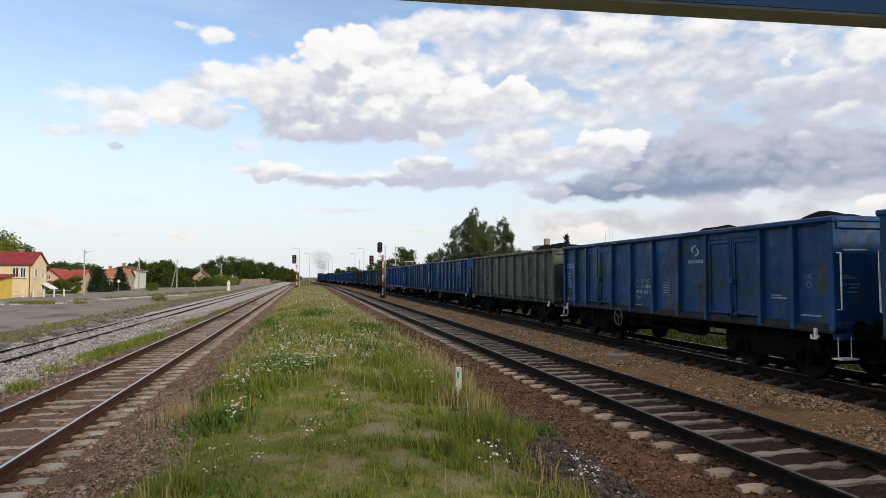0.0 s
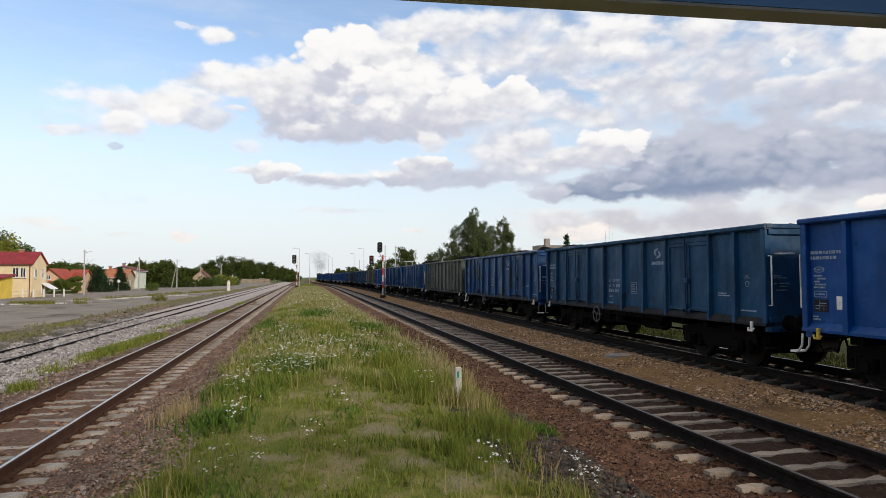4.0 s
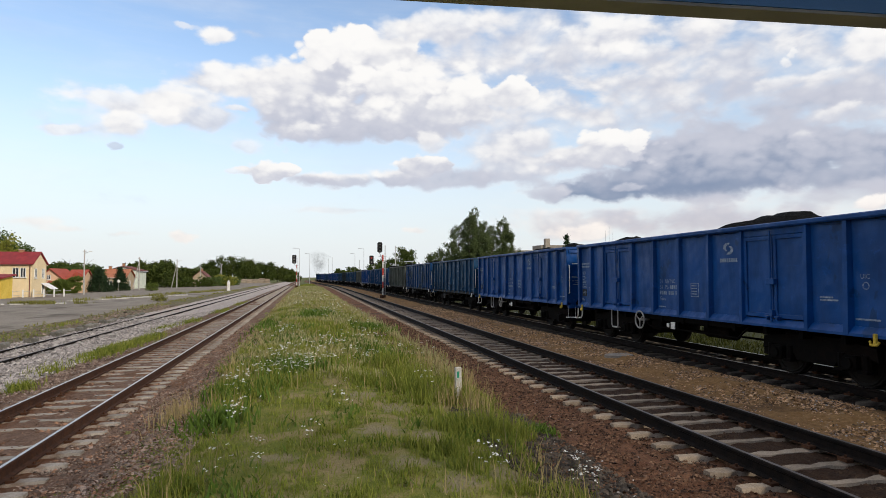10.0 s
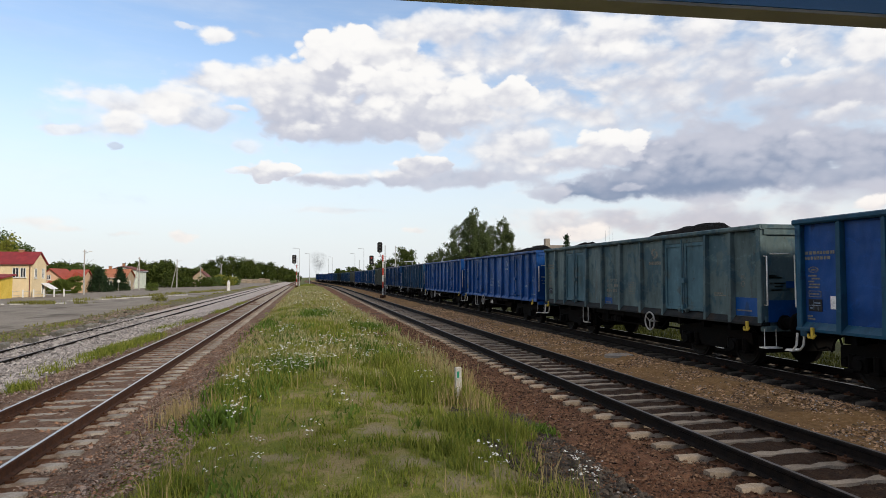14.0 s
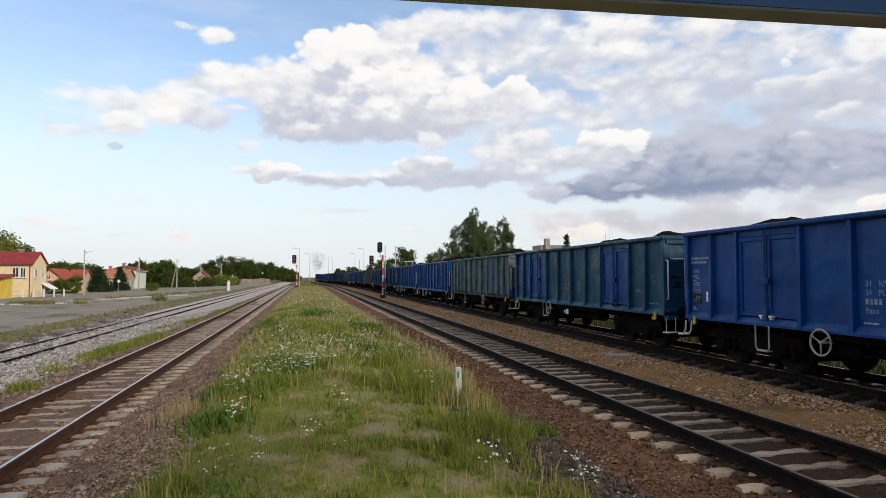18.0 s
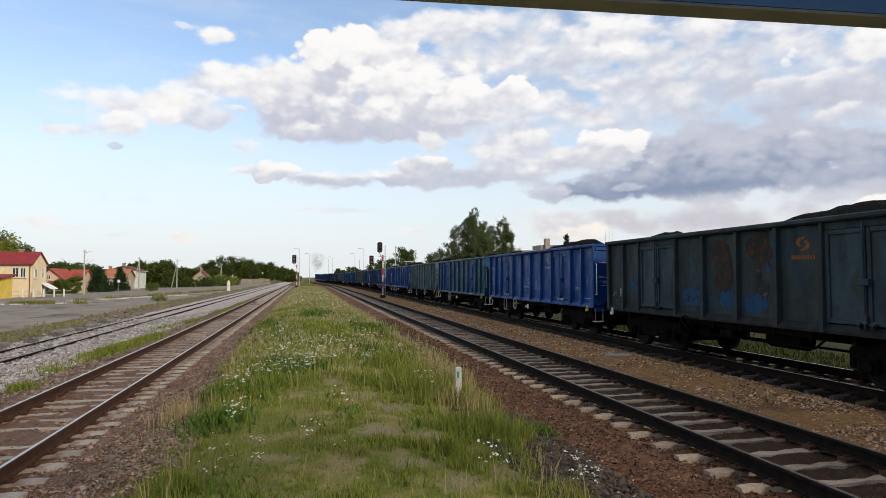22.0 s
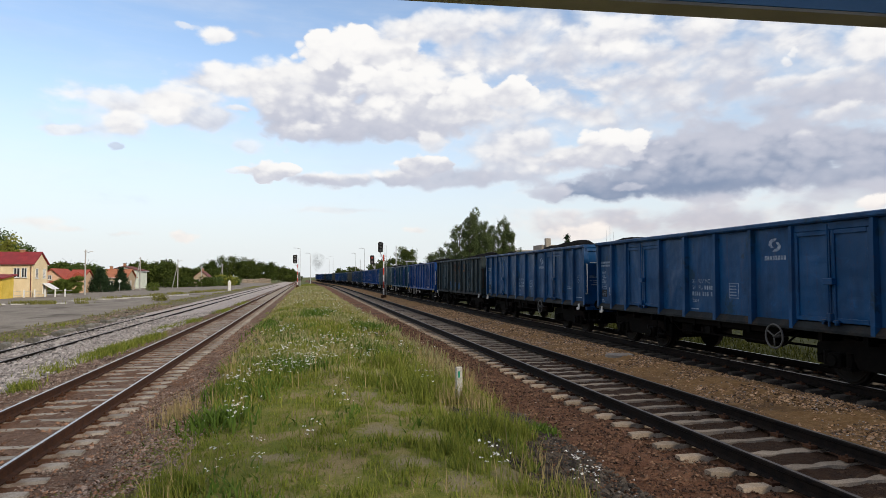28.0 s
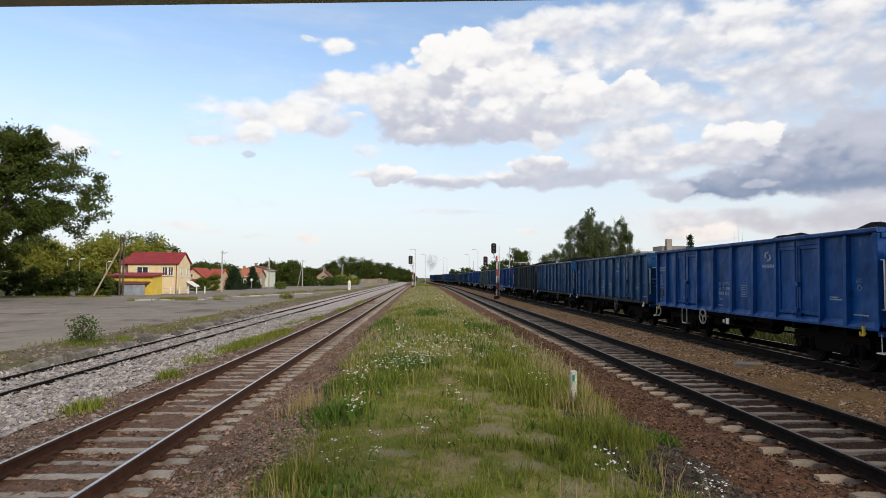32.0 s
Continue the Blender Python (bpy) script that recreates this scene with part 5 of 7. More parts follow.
# per wagon: body, doors, first bays, lettering, load, words for the label
KINDS = {
    "olive": (OLIVE, OLIVE, OLIVE, MARK, 0, "blue open goods wagon with olive worn patches, loaded with coal"),
    "dull": (DULL, DULL, DULL, MARK, 1, "dull blue open goods wagon loaded with coal"),
    "vivid": (VIVID, VIVID, VIVID, MARK, 2, "vivid blue open goods wagon loaded with coal"),
    "royal": (ROYAL, ROYAL, ROYAL, MARK, 3, "royal blue open goods wagon heaped with coal"),
    "grey": (GREY, BLUEGREY, GREY, MARK_OLD, 1, "faded grey-green open goods wagon with blue repairs"),
    "teal": (TEAL, ROYAL, ROYAL, MARK_OLD, 3, "teal open goods wagon with bright blue doors"),
    "soot": (SOOT, SLATE, SOOT, MARK_ORANGE, 2, "sooty grey open goods wagon with rust runs"),
    "steel": (STEEL_BLUE, STEEL_BLUE, STEEL_BLUE, MARK, 1, "steel blue open goods wagon loaded with coal"),
    "moss": (MOSS, MOSS, DULL, MARK_OLD, 0, "grey-green open goods wagon with a blue end"),
}
# from the head of the train to its rear; number 20 is the one beside the camera at the start
ORDER = ("dull royal steel vivid steel royal vivid steel royal vivid vivid dull soot dull dull moss vivid steel steel moss "
         "olive dull vivid vivid grey teal royal soot steel steel vivid royal").split()
FIRST = 20
# how far the step and the brake wheel sit further back on some wagons
FITTINGS = {21: (0.0, -0.25), 24: (-1.05, -3.7), 25: (-0.95, 0.15), 28: (-0.9, -3.9), 29: (-1.15, -3.85)}
WAGONS = []


def wear(ob, mat):
    ob.material_slots[0].link = "OBJECT"
    ob.material_slots[0].material = mat


def wagon(kind, near, number):
    body, doors, bays, mark, load, label = KINDS[kind]
    shift = FITTINGS.get(number, (0.0, 0.0))
    w = thing("goods_wagon", label, "goods wagon", group="wagons of the coal train")
    B = BODY

    def add(name, me, mat, parent=w, label=""):
        if not me.materials:
            me.materials.append(mat)
        ob = new(name, me)
        ob.parent = parent
        if me.materials[0] != mat:
            wear(ob, mat)
        return tagged(ob, label)

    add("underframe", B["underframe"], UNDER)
    fitting = PALE_BAR if kind in ("vivid", "royal", "teal", "grey") else (DULL_STEEL if kind in ("steel", "olive", "dull") else UNDER)
    hookmat = YELLOW if kind in ("vivid", "royal", "grey", "teal") else WHITE
    for tag in "lr":
        for i, me in enumerate(B["panel" + tag]):
            add("wall_panel", me, bays if i < 2 else body)
        for me in B["rib" + tag]:
            add("rib", me, body)
        for me in B["corner" + tag]:
            add("corner_post", me, body)
        add("top_rail", B["brim" + tag], body)
        add("sill", B["sill" + tag], body if kind in ("vivid", "royal", "teal") else GRIMY)
        for me in B["lintel" + tag]:
            add("door_lintel", me, body)
        for i, me in enumerate(B["leaf" + tag]):
            leaf = add("door_leaf", me, doors)
            if i % 2 == 0:
                add("door_bolt", B["bolt" + tag][i // 2], doors, leaf)
                for me2 in B["catch" + tag][i:i + 2]:
                    add("door_catch", me2, WHITE if kind == "royal" else body, leaf)
        if near or tag == "l":
            for me in B["logo" + tag]:
                add("emblem", me, mark, w, "pale painted emblem")
            tagged(add("wordmark", B["word" + tag], mark, w, "row of pale painted characters"), kind="stuff")
            if kind != "soot":
                tagged(add("lettering", B["text" + tag], mark, w, "small pale painted lettering"), kind="stuff")
        holder = add("label_holder", B["holder" + tag], BLACK)
        add("paper_label", B["card" + tag], CARD, w, "white paper label")
        add("label_lines", B["grid" + tag], MARK, holder, "thin pale table lines")
        add("brake_wheel", B["brakewheel" + tag], fitting, w, "spoked brake wheel").location.y = shift[1]
        add("step", B["step" + tag], fitting if fitting is PALE_BAR else UNDER).location.y = shift[0]
        for q in "fb":
            add("handrail", B["rail" + tag + q], WHITE if kind not in ("soot", "moss") else RUST, w, "pale handrail" if kind not in ("soot", "moss") else "rusty handrail")
            add("grab_bar", B["grip" + tag + q], WHITE if kind not in ("soot", "moss") else UNDER)
            add("towing_hook", B["hook" + tag + q], hookmat)
            add("footboard", B["footboard" + tag + q], UNDER if kind in ("soot", "moss", "dull", "steel") else WHITE)
            add("buffer", B["buffer" + tag + q], UNDER)
    for q in "fb":
        wall = add("end_wall", B["end" + q], body)
        for me in B["endrib" + q]:
            add("end_rib", me, body, wall)
        add("end_rail", B["endbrim" + q], body)
        add("buffer_beam", B["beam" + q], body)
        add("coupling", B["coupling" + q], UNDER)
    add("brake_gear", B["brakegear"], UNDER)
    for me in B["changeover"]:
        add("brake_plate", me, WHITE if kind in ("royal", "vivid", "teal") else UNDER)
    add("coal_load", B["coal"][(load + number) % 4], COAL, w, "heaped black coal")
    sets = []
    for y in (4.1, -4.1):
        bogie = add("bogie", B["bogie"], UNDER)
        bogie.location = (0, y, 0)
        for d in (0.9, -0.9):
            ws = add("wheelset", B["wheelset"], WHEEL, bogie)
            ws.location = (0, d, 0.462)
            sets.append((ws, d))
    return w, sets


for i, kind in enumerate(ORDER):
    WAGONS.append(wagon(kind, i >= FIRST - 3, i))


def repairs():
    """Bright blue touched-up rectangles on the grey-green wagon."""
    w, face = WAGONS[FIRST + 4][0], SIDE - 0.125
    for a, b, z0, z1 in ((5.05, 5.55, 1.17, 1.36), (11.47, 12.22, 1.16, 1.56)):
        part("repaint_patch", Geo().box(-face - 0.005, -face + 0.002, HALF - b, HALF - a, z0, z1), VIVID, w, "bright blue touched-up patch")
    for z0, z1, c in ((1.06, 1.52, 0.95), (1.78, 1.92, 0.5)):
        part("repaint_patch", Geo().box(-c - 0.3, c - 0.3, -HALF - 0.036, -HALF - 0.03, z0, z1), VIVID, w, "bright blue touched-up patch")
    # flaking paint on a sooty wagon: blue, rusty and ochre patches with ragged rims
    w, rnd = WAGONS[FIRST + 7][0], random.Random(3)
    bare = (0.020, 0.028, 0.030)
    ochre = surface("ochre_flaking_paint", (0.085, 0.046, 0.028), (0.13, 0.072, 0.042), 9.0, 50.0, 0.9, relief=0.2, c=bare, c_scale=6.0, c_at=(0.44, 0.54))
    blue = surface("flaking_blue_paint", (0.008, 0.050, 0.125), (0.012, 0.062, 0.15), 5.0, 50.0, 0.7, relief=0.2, c=bare, c_scale=5.0, c_at=(0.48, 0.60))
    scab = surface("scabby_rust", (0.050, 0.022, 0.013), (0.078, 0.034, 0.018), 9.0, 50.0, 0.9, relief=0.4, c=bare, c_scale=8.0, c_at=(0.42, 0.52))
    for order, (y, z, a, b, mat, words) in enumerate(((4.42, 1.50, 0.46, 0.30, blue, "blue"), (1.55, 1.75, 0.22, 0.16, blue, "blue"), (5.80, 1.50, 0.36, 0.24, blue, "blue"), (6.70, 1.45, 0.46, 0.26, blue, "blue"),
                                   (7.18, 2.35, 0.17, 0.26, blue, "blue"), (5.55, 2.62, 0.45, 0.34, scab, "rusty"), (5.7, 2.1, 0.40, 0.55, scab, "rusty"), (6.85, 2.60, 0.45, 0.40, scab, "rusty"),
                                   (6.95, 1.78, 0.24, 0.20, ochre, "ochre"), (6.85, 2.05, 0.10, 0.16, ochre, "ochre"))):
        n, g = 26, Geo()
        k = [0.55 + 0.55 * rnd.random() for _ in range(n)]
        k = [(k[i - 1] + 2 * k[i] + k[(i + 1) % n]) / 4 for i in range(n)]
        g.add([(-face - 0.003 - 0.0012 * order, HALF - y - a * k[i] * math.cos(6.283 * i / n), z + b * k[i] * math.sin(6.283 * i / n)) for i in range(n)], [tuple(range(n))])
        part("flaking_patch", g, mat, w, words + " flaking paint patch")


repairs()


# ================= plants =================
def blades(name, x, y, z, h, w, lean, mat, label, seed, kind="stuff"):
    """Bent, tapering grass blades, one at each place."""
    r, n = np.random.default_rng(seed), len(x)
    a = r.random(n) * 6.283
    dx, dy = np.cos(a), np.sin(a)
    b = a + 1.57 + (r.random(n) - 0.5)
    lx, ly = np.cos(b) * lean * h * r.random(n), np.sin(b) * lean * h * r.random(n)
    rows = []
    for k, (t, ww, ll) in enumerate(((0, 1, 0), (0.55, 0.75, 0.35), (1.0, 0.06, 1.0))):
        for s in (-1, 1):
            rows.append(np.stack([x + s * dx * w * ww / 2 + lx * ll, y + s * dy * w * ww / 2 + ly * ll, z + h * t * (1 - 0.12 * ll)], -1))
    v = np.stack(rows, 1).reshape(-1, 3)
    q = np.array([(0, 1, 3, 2), (2, 3, 5, 4)])
    f = (q[None] + 6 * np.arange(n)[:, None, None]).reshape(-1, 4)
    return tagged(new(name, fast_mesh(name, v, f, mat)), label, "grass", kind=kind)


def verge_edges(y):
    return np.interp(y, [3, 6.8, 9.7, 12.9, 21, 42, 75, 400], [-1.45, -1.5, -1.62, -1.66, -2.05, -2.35, -2.8, -3.8]), np.interp(y, [3, 5.8, 7.5, 8.6, 10.1, 12.4, 18, 24, 35, 50, 84, 400], [2.4, 2.6, 2.62, 2.85, 3.05, 3.2, 3.35, 3.2, 3.05, 2.7, 2.4, -1.5])


def bare_spot(x, y):
    """How far inside a trodden spot a place lies: below 1 is bare."""
    d = np.min([np.hypot((x - a) / c, (y - b) / e) for a, b, c, e in BARE], axis=0) / 1.1
    return d + 1.3 * (lattice(x + 5, y, 0.16) - 0.5)


def grow_verge():
    r = np.random.default_rng(11)
    for k, (ya, yb, n, h0, h1, w) in enumerate(((3.4, 9, 75000, 0.05, 0.22, 0.011), (9, 20, 70000, 0.07, 0.27, 0.016), (20, 48, 46000, 0.06, 0.23, 0.026), (48, 190, 26000, 0.08, 0.24, 0.06))):
        y = ya + (yb - ya) * r.random(n)
        lo, hi = verge_edges(y)
        x = lo + (hi - lo) * r.random(n) + r.normal(0, 0.10, n) + 0.7 * (lattice(y * 0 + 3, y, 0.9) - 0.5)
        tuft = lattice(x, y, 0.45) * 0.6 + lattice(x, y, 1.5) * 0.7 + lattice(x, y, 0.16) * 0.25
        bare = lattice(x + 7, y * 0.8, 1.1)
        keep = (r.random(n) < np.clip((tuft - 0.56) * 2.3, 0.04, 0.9)) & ((bare < np.where(y < 13, 0.53, 0.58)) | (r.random(n) < 0.10) | (y > 24)) & ((bare_spot(x, y) > 0.9) | (r.random(n) < 0.12))
        trodden = np.clip(1.2 - np.hypot((x - 0.9) / 1.5, (y - 7.5) / 4.0), 0, 1) * lattice(x + 4, y, 0.5) ** 0.5
        keep &= r.random(n) > 0.45 * trodden
        x, y, tuft = x[keep], y[keep], tuft[keep]
        m = len(x)
        edge = np.clip(np.minimum(x - verge_edges(y)[0], verge_edges(y)[1] - x), 0, 1)
        h = (h0 + (h1 - h0) * r.random(m) ** 1.7) * (0.25 + 1.0 * np.clip(tuft, 0, 1.1))
        h = h * np.where((np.abs(x - 2.3) < 0.7) & (y > 8) & (y < 16), 1.6, 1.0)
        blades("grass", x, y, height(x, y) - 0.01, h, w * (0.6 + 0.8 * r.random(m)), 0.7, GRASS, "lush green grass of the verge", 20 + k)
    n = 16000
    y = -2.8 + 6.4 * r.random(n)
    x = -1.5 + 3.3 * r.random(n)
    keep = lattice(x, y, 0.45) + 0.5 * lattice(x, y, 1.5) > 0.62
    x, y = x[keep], y[keep]
    blades("grass", x, y, height(x, y) + 0.01, 0.05 + 0.16 * r.random(len(x)) ** 1.7, 0.012, 0.7, GRASS, "trodden green grass under the canopy", 43)
    n = 95000
    y = 3.6 + 16 * r.random(n) ** 1.35
    lo, hi = verge_edges(y)
    x = lo - 0.1 + (hi - lo + 0.2) * r.random(n)
    keep = r.random(n) < np.clip(1.35 - 1.25 * lattice(x + 2, y, 0.6) ** 1.5 - 0.5 * lattice(x, y, 0.17), 0.05, 1)
    keep &= (bare_spot(x, y) > 0.85) | (r.random(n) < 0.5)
    x, y = x[keep], y[keep]
    blades("short_grass", x, y, height(x, y) + 0.015, 0.022 + 0.075 * r.random(len(x)) ** 1.8, 0.008 + 0.0006 * y, 1.1, TURF, "short mossy turf of the verge", 29)
    n = 13000
    y = 4.5 + 80 * r.random(n) ** 1.25
    lo, hi = verge_edges(y)
    side = np.where(r.random(n) < 0.5, lo + np.abs(r.normal(0, 0.35, n)), hi - np.abs(r.normal(0, 0.45, n)))
    x = np.where(r.random(n) < np.where(y > 14, 0.35, 0.88), side, lo + (hi - lo) * r.random(n))
    keep = (lattice(x, y, 0.8) > 0.42) & ((y > 8) | (r.random(n) < 0.4))
    x, y = x[keep], y[keep]
    blades("dry_grass", x, y, height(x, y), (0.14 + 0.42 * r.random(len(x)) ** 1.8) * np.where(y > 17, 0.6, 1.0), 0.006 + 0.0006 * y, 0.5, GRASS_DRY, "straw-coloured dry grass stalks", 31)
    n = 52000
    y = 13 + 130 * r.random(n) ** 1.25
    lo, hi = verge_edges(y)
    x = lo - 0.1 + (hi - lo + 0.2) * r.random(n)
    keep = lattice(x + 11, y * 0.5, 1.3) * 0.7 + lattice(x, y, 0.4) * 0.4 > 0.48
    x, y = x[keep], y[keep]
    blades("dry_grass", x, y, height(x, y), (0.08 + 0.20 * r.random(len(x)) ** 1.5) * np.where(y < 26, 0.75, 1.0), 0.009 + 0.0016 * y, 0.9, GRASS_HAY, "pale ripening grass heads in the verge", 45)
    n = 2600
    y = 14 + 80 * r.random(n) ** 1.3
    x = verge_edges(y)[1] + np.abs(r.normal(0, 0.28, n)) - 0.15
    x = np.minimum(x, 4.3)
    blades("dry_grass", x, y, height(x, y) + 0.02, 0.10 + 0.30 * r.random(n) ** 1.6, 0.007 + 0.0008 * y, 0.6, GRASS_HAY, "sparse dry stalks on the ballast's shoulder", 46)
    # a brown weed clump at the ballast's edge, and dry stalks round the marker post
    k = r.integers(0, 3, 620)
    x = np.array([-2.02, 2.65, 3.0])[k] + r.normal(0, 1, 620) * np.array([0.16, 0.3, 0.3])[k]
    y = np.array([10.6, 10.6, 13.5])[k] + r.normal(0, 1, 620) * np.array([0.3, 0.5, 1.0])[k]
    blades("dry_grass", x, y, height(x, y), 0.18 + 0.36 * r.random(620), 0.009, 0.45, GRASS_DRY, "brown dry stalks at the grass's edge", 38)
    x, y = r.normal(3.32, 0.12, 150), r.normal(8.76, 0.2, 150)
    blades("weeds", x, y, height(x, y) + 0.04, 0.05 + 0.10 * r.random(150), 0.03, 1.1, WEED, "small green weed in the red ballast", 39)
    clumps = ((0.3, 36, 0.5, 1.6, 900), (-1.9, 29, 0.3, 1.2, 500), (2.6, 26.5, 0.5, 1.0, 700), (-1.2, 12.0, 0.35, 0.5, 420), (-0.5, 14.6, 0.5, 0.6, 520), (-1.3, 9.6, 0.25, 0.4, 300), (1.9, 17.0, 0.4, 0.8, 400))
    x = np.concatenate([r.normal(a, c, k) for a, b, c, d, k in clumps])
    y = np.concatenate([r.normal(b, d, k) for a, b, c, d, k in clumps])
    blades("weed_leaves", x, y, height(x, y), 0.10 + 0.26 * r.random(len(x)), 0.022 + 0.0010 * y, 0.9, WEED, "dark green weed clumps in the verge", 42)
    # weeds on the ballast and along the siding
    spots = ((-6.65, 23.6, 0.28, 1.3, 2300), (-6.35, 27.2, 0.24, 1.1, 1300), (-6.3, 16.0, 0.16, 0.3, 260), (-6.75, 18.8, 0.14, 0.3, 160), (-6.35, 12.2, 0.18, 0.3, 300), (-14.4, 27.3, 0.45, 0.6, 600), (-13.7, 29.3, 0.25, 0.4, 260), (-14.9, 20.8, 0.5, 1.0, 500), (-14.0, 35, 0.4, 1.5, 300), (-14.6, 43, 0.5, 2.0, 400),
             (-7.2, 34.6, 0.3, 0.7, 350), (-6.5, 38.0, 0.3, 1.0, 450), (-6.1, 49.0, 0.3, 1.5, 450), (-6.2, 62.0, 0.3, 2.5, 450), (-7.4, 20.4, 0.3, 0.5, 90))
    x = np.concatenate([r.normal(a, c, k) for a, b, c, d, k in spots])
    y = np.concatenate([r.normal(b, d, k) for a, b, c, d, k in spots])
    blades("weeds", x, y, height(x, y) + 0.03, 0.08 + 0.24 * r.random(len(x)), 0.022, 0.9, GRASS, "bright grass tufts along the disused siding", 32)
    n = 9000
    y = 14 + 190 * r.random(n) ** 1.3
    x = -14.4 - 2.2 * r.random(n) ** 1.5 - 0.003 * y
    keep = (lattice(x * 0.4, y, 4.0) > 0.47) & (lattice(x, y, 0.9) > 0.45)
    x, y = x[keep], y[keep]
    blades("weeds", x, y, height(x, y) + 0.02, 0.06 + 0.26 * r.random(len(x)) ** 2, 0.035 + 0.0006 * y, 0.9, GRASS_YARD, "overgrown edge of the loading yard", 33)
    n = 9000
    y = 20 + 130 * r.random(n)
    x = 13.4 + 9 * r.random(n)
    blades("grass", x, y, height(x, y), 0.1 + 0.2 * r.random(n), 0.05, 0.7, GRASS_SHADE, "rough grass beyond the goods train, coloured dark for shade", 34)
    n = 9000
    y = 4 + 30 * r.random(n)
    x = 12.6 + 4 * r.random(n)
    blades("grass", x, y, height(x, y), 0.1 + 0.2 * r.random(n), 0.04, 0.7, GRASS_SHADE, "rough grass beyond the goods train, coloured dark for shade", 35)
    n = 9000
    k = r.random(n)
    near = r.random(n) < 0.5
    x = np.where(near, -35.0 + 10 * k, -29.0 + 11 * k) + r.normal(0, 0.5, n)
    y = np.where(near, 76.6 + 3.4 * k, 86 + 62 * k) + r.normal(0, 0.7, n)
    keep = lattice(x * 1.2, y, 1.6) > 0.52
    x, y = x[keep], y[keep]
    blades("weeds", x, y, height(x, y) + 0.02, 0.12 + 0.50 * r.random(len(x)) ** 2, 0.09, 0.8, GRASS_YARD, "weeds growing along broken yard edging", 36)
    n = 12000
    k = r.random(n)
    x, y = -84 + 40 * k, 81.5 + 9 * k - 3.2 * r.random(n)
    keep = lattice(x, y, 1.4) > 0.35
    x, y = x[keep], y[keep]
    blades("grass", x, y, height(x, y) + 0.02, 0.08 + 0.22 * r.random(len(x)), 0.09, 0.8, GRASS_YARD, "yellowish grass strip before the hedge", 40)
    n = 16000
    y = 4 + 40 * r.random(n) ** 1.5
    lo, hi = verge_edges(y)
    x = lo + (hi - lo) * r.random(n)
    keep = lattice(x + 3, y, 0.7) * 0.6 + lattice(x, y + 9, 2.1) * 0.5 > 0.6
    keep &= bare_spot(x, y) > 1.0
    x, y = x[keep], y[keep]
    blades("weed_leaves", x, y, height(x, y), 0.05 + 0.16 * r.random(len(x)), 0.028 + 0.0006 * y, 1.1, WEED, "broad green weed leaves in the verge", 37)


grow_verge()


def flowers():
    """White umbels on thin stalks, in loose clusters: round heads of small discs."""
    r = np.random.default_rng(5)
    cl = [(-1.02, 9.6, 0.28, 26), (0.55, 10.0, 0.22, 12), (0.02, 7.9, 0.12, 7), (-0.95, 7.0, 0.2, 9), (-0.55, 7.1, 0.15, 7), (-0.75, 13.6, 0.5, 70),
          (-0.1, 14.2, 0.4, 50), (-1.3, 12.2, 0.3, 30), (0.2, 15.5, 0.5, 40), (-0.6, 16.5, 0.5, 40), (2.75, 6.1, 0.22, 26), (1.9, 6.4, 0.25, 14), (2.1, 11.5, 0.3, 10), (1.3, 15.5, 0.7, 26), (0.4, 19, 0.9, 34), (1.8, 21, 0.8, 34), (-0.9, 23, 0.9, 34)]
    for i in range(40):
        y = 17 + 75 * r.random() ** 1.4
        lo, hi = verge_edges(y)
        cl.append((lo + 0.4 + (hi - lo - 0.8) * r.random(), y, 0.5 + 0.9 * r.random(), int(5 + 7 * r.random())))
    P, S = [], []
    for x, y, s, n in cl:
        for i in range(n):
            px, py = x + r.normal(0, s * 0.45), y + r.normal(0, s * 0.7)
            P.append((px, py, float(height(px, py)) + 0.16 + 0.26 * r.random()))
            S.append((0.0075 + 0.009 * r.random()) * (0.85 + 0.021 * min(py, 50)))
    for i in range(110):
        y = 6 + 50 * r.random() ** 1.3
        lo, hi = verge_edges(y)
        px = lo + 0.2 + (hi - lo - 0.4) * r.random()
        P.append((px, y, float(height(px, y)) + 0.1 + 0.26 * r.random()))
        S.append((0.005 + 0.006 * r.random()) * (0.65 + 0.028 * y))
    P, S = np.array(P), np.array(S)
    n, k = len(P), 4
    c = np.repeat(P, k, 0) + r.normal(0, 1, (n * k, 3)) * np.repeat(S, k)[:, None] * np.array([1.1, 1.1, 0.35])
    s = np.repeat(S, k) * (0.5 + 0.6 * r.random(n * k))
    ring = np.array([(math.cos(a), math.sin(a), 0) for a in np.linspace(0, 6.283, 7)[:-1]])
    tilt = (r.random((n * k, 1, 2)) - 0.5) * 1.2
    off = ring[None] * s[:, None, None]
    off[..., 2] = (ring[None, :, 0] * tilt[..., 0] + ring[None, :, 1] * tilt[..., 1]) * s[:, None]
    v = np.concatenate([(c + np.array([0, 0, 0.3]) * s[:, None])[:, None], c[:, None] + off], 1).reshape(-1, 3)
    tri = np.array([(0, i + 1, (i + 1) % 6 + 1) for i in range(6)])
    f = (tri[None] + 7 * np.arange(n * k)[:, None, None]).reshape(-1, 3)
    tagged(new("wildflowers", fast_mesh("wildflowers", v, f, PETAL)), "white wild flowers scattered through the grass", "flowers", kind="stuff")
    blades("flower_stalks", P[:, 0], P[:, 1], P[:, 2] - 0.34, np.full(n, 0.35), S * 0.35, 0.05, WEED, "thin green stalks of wild flowers", 41)


flowers()


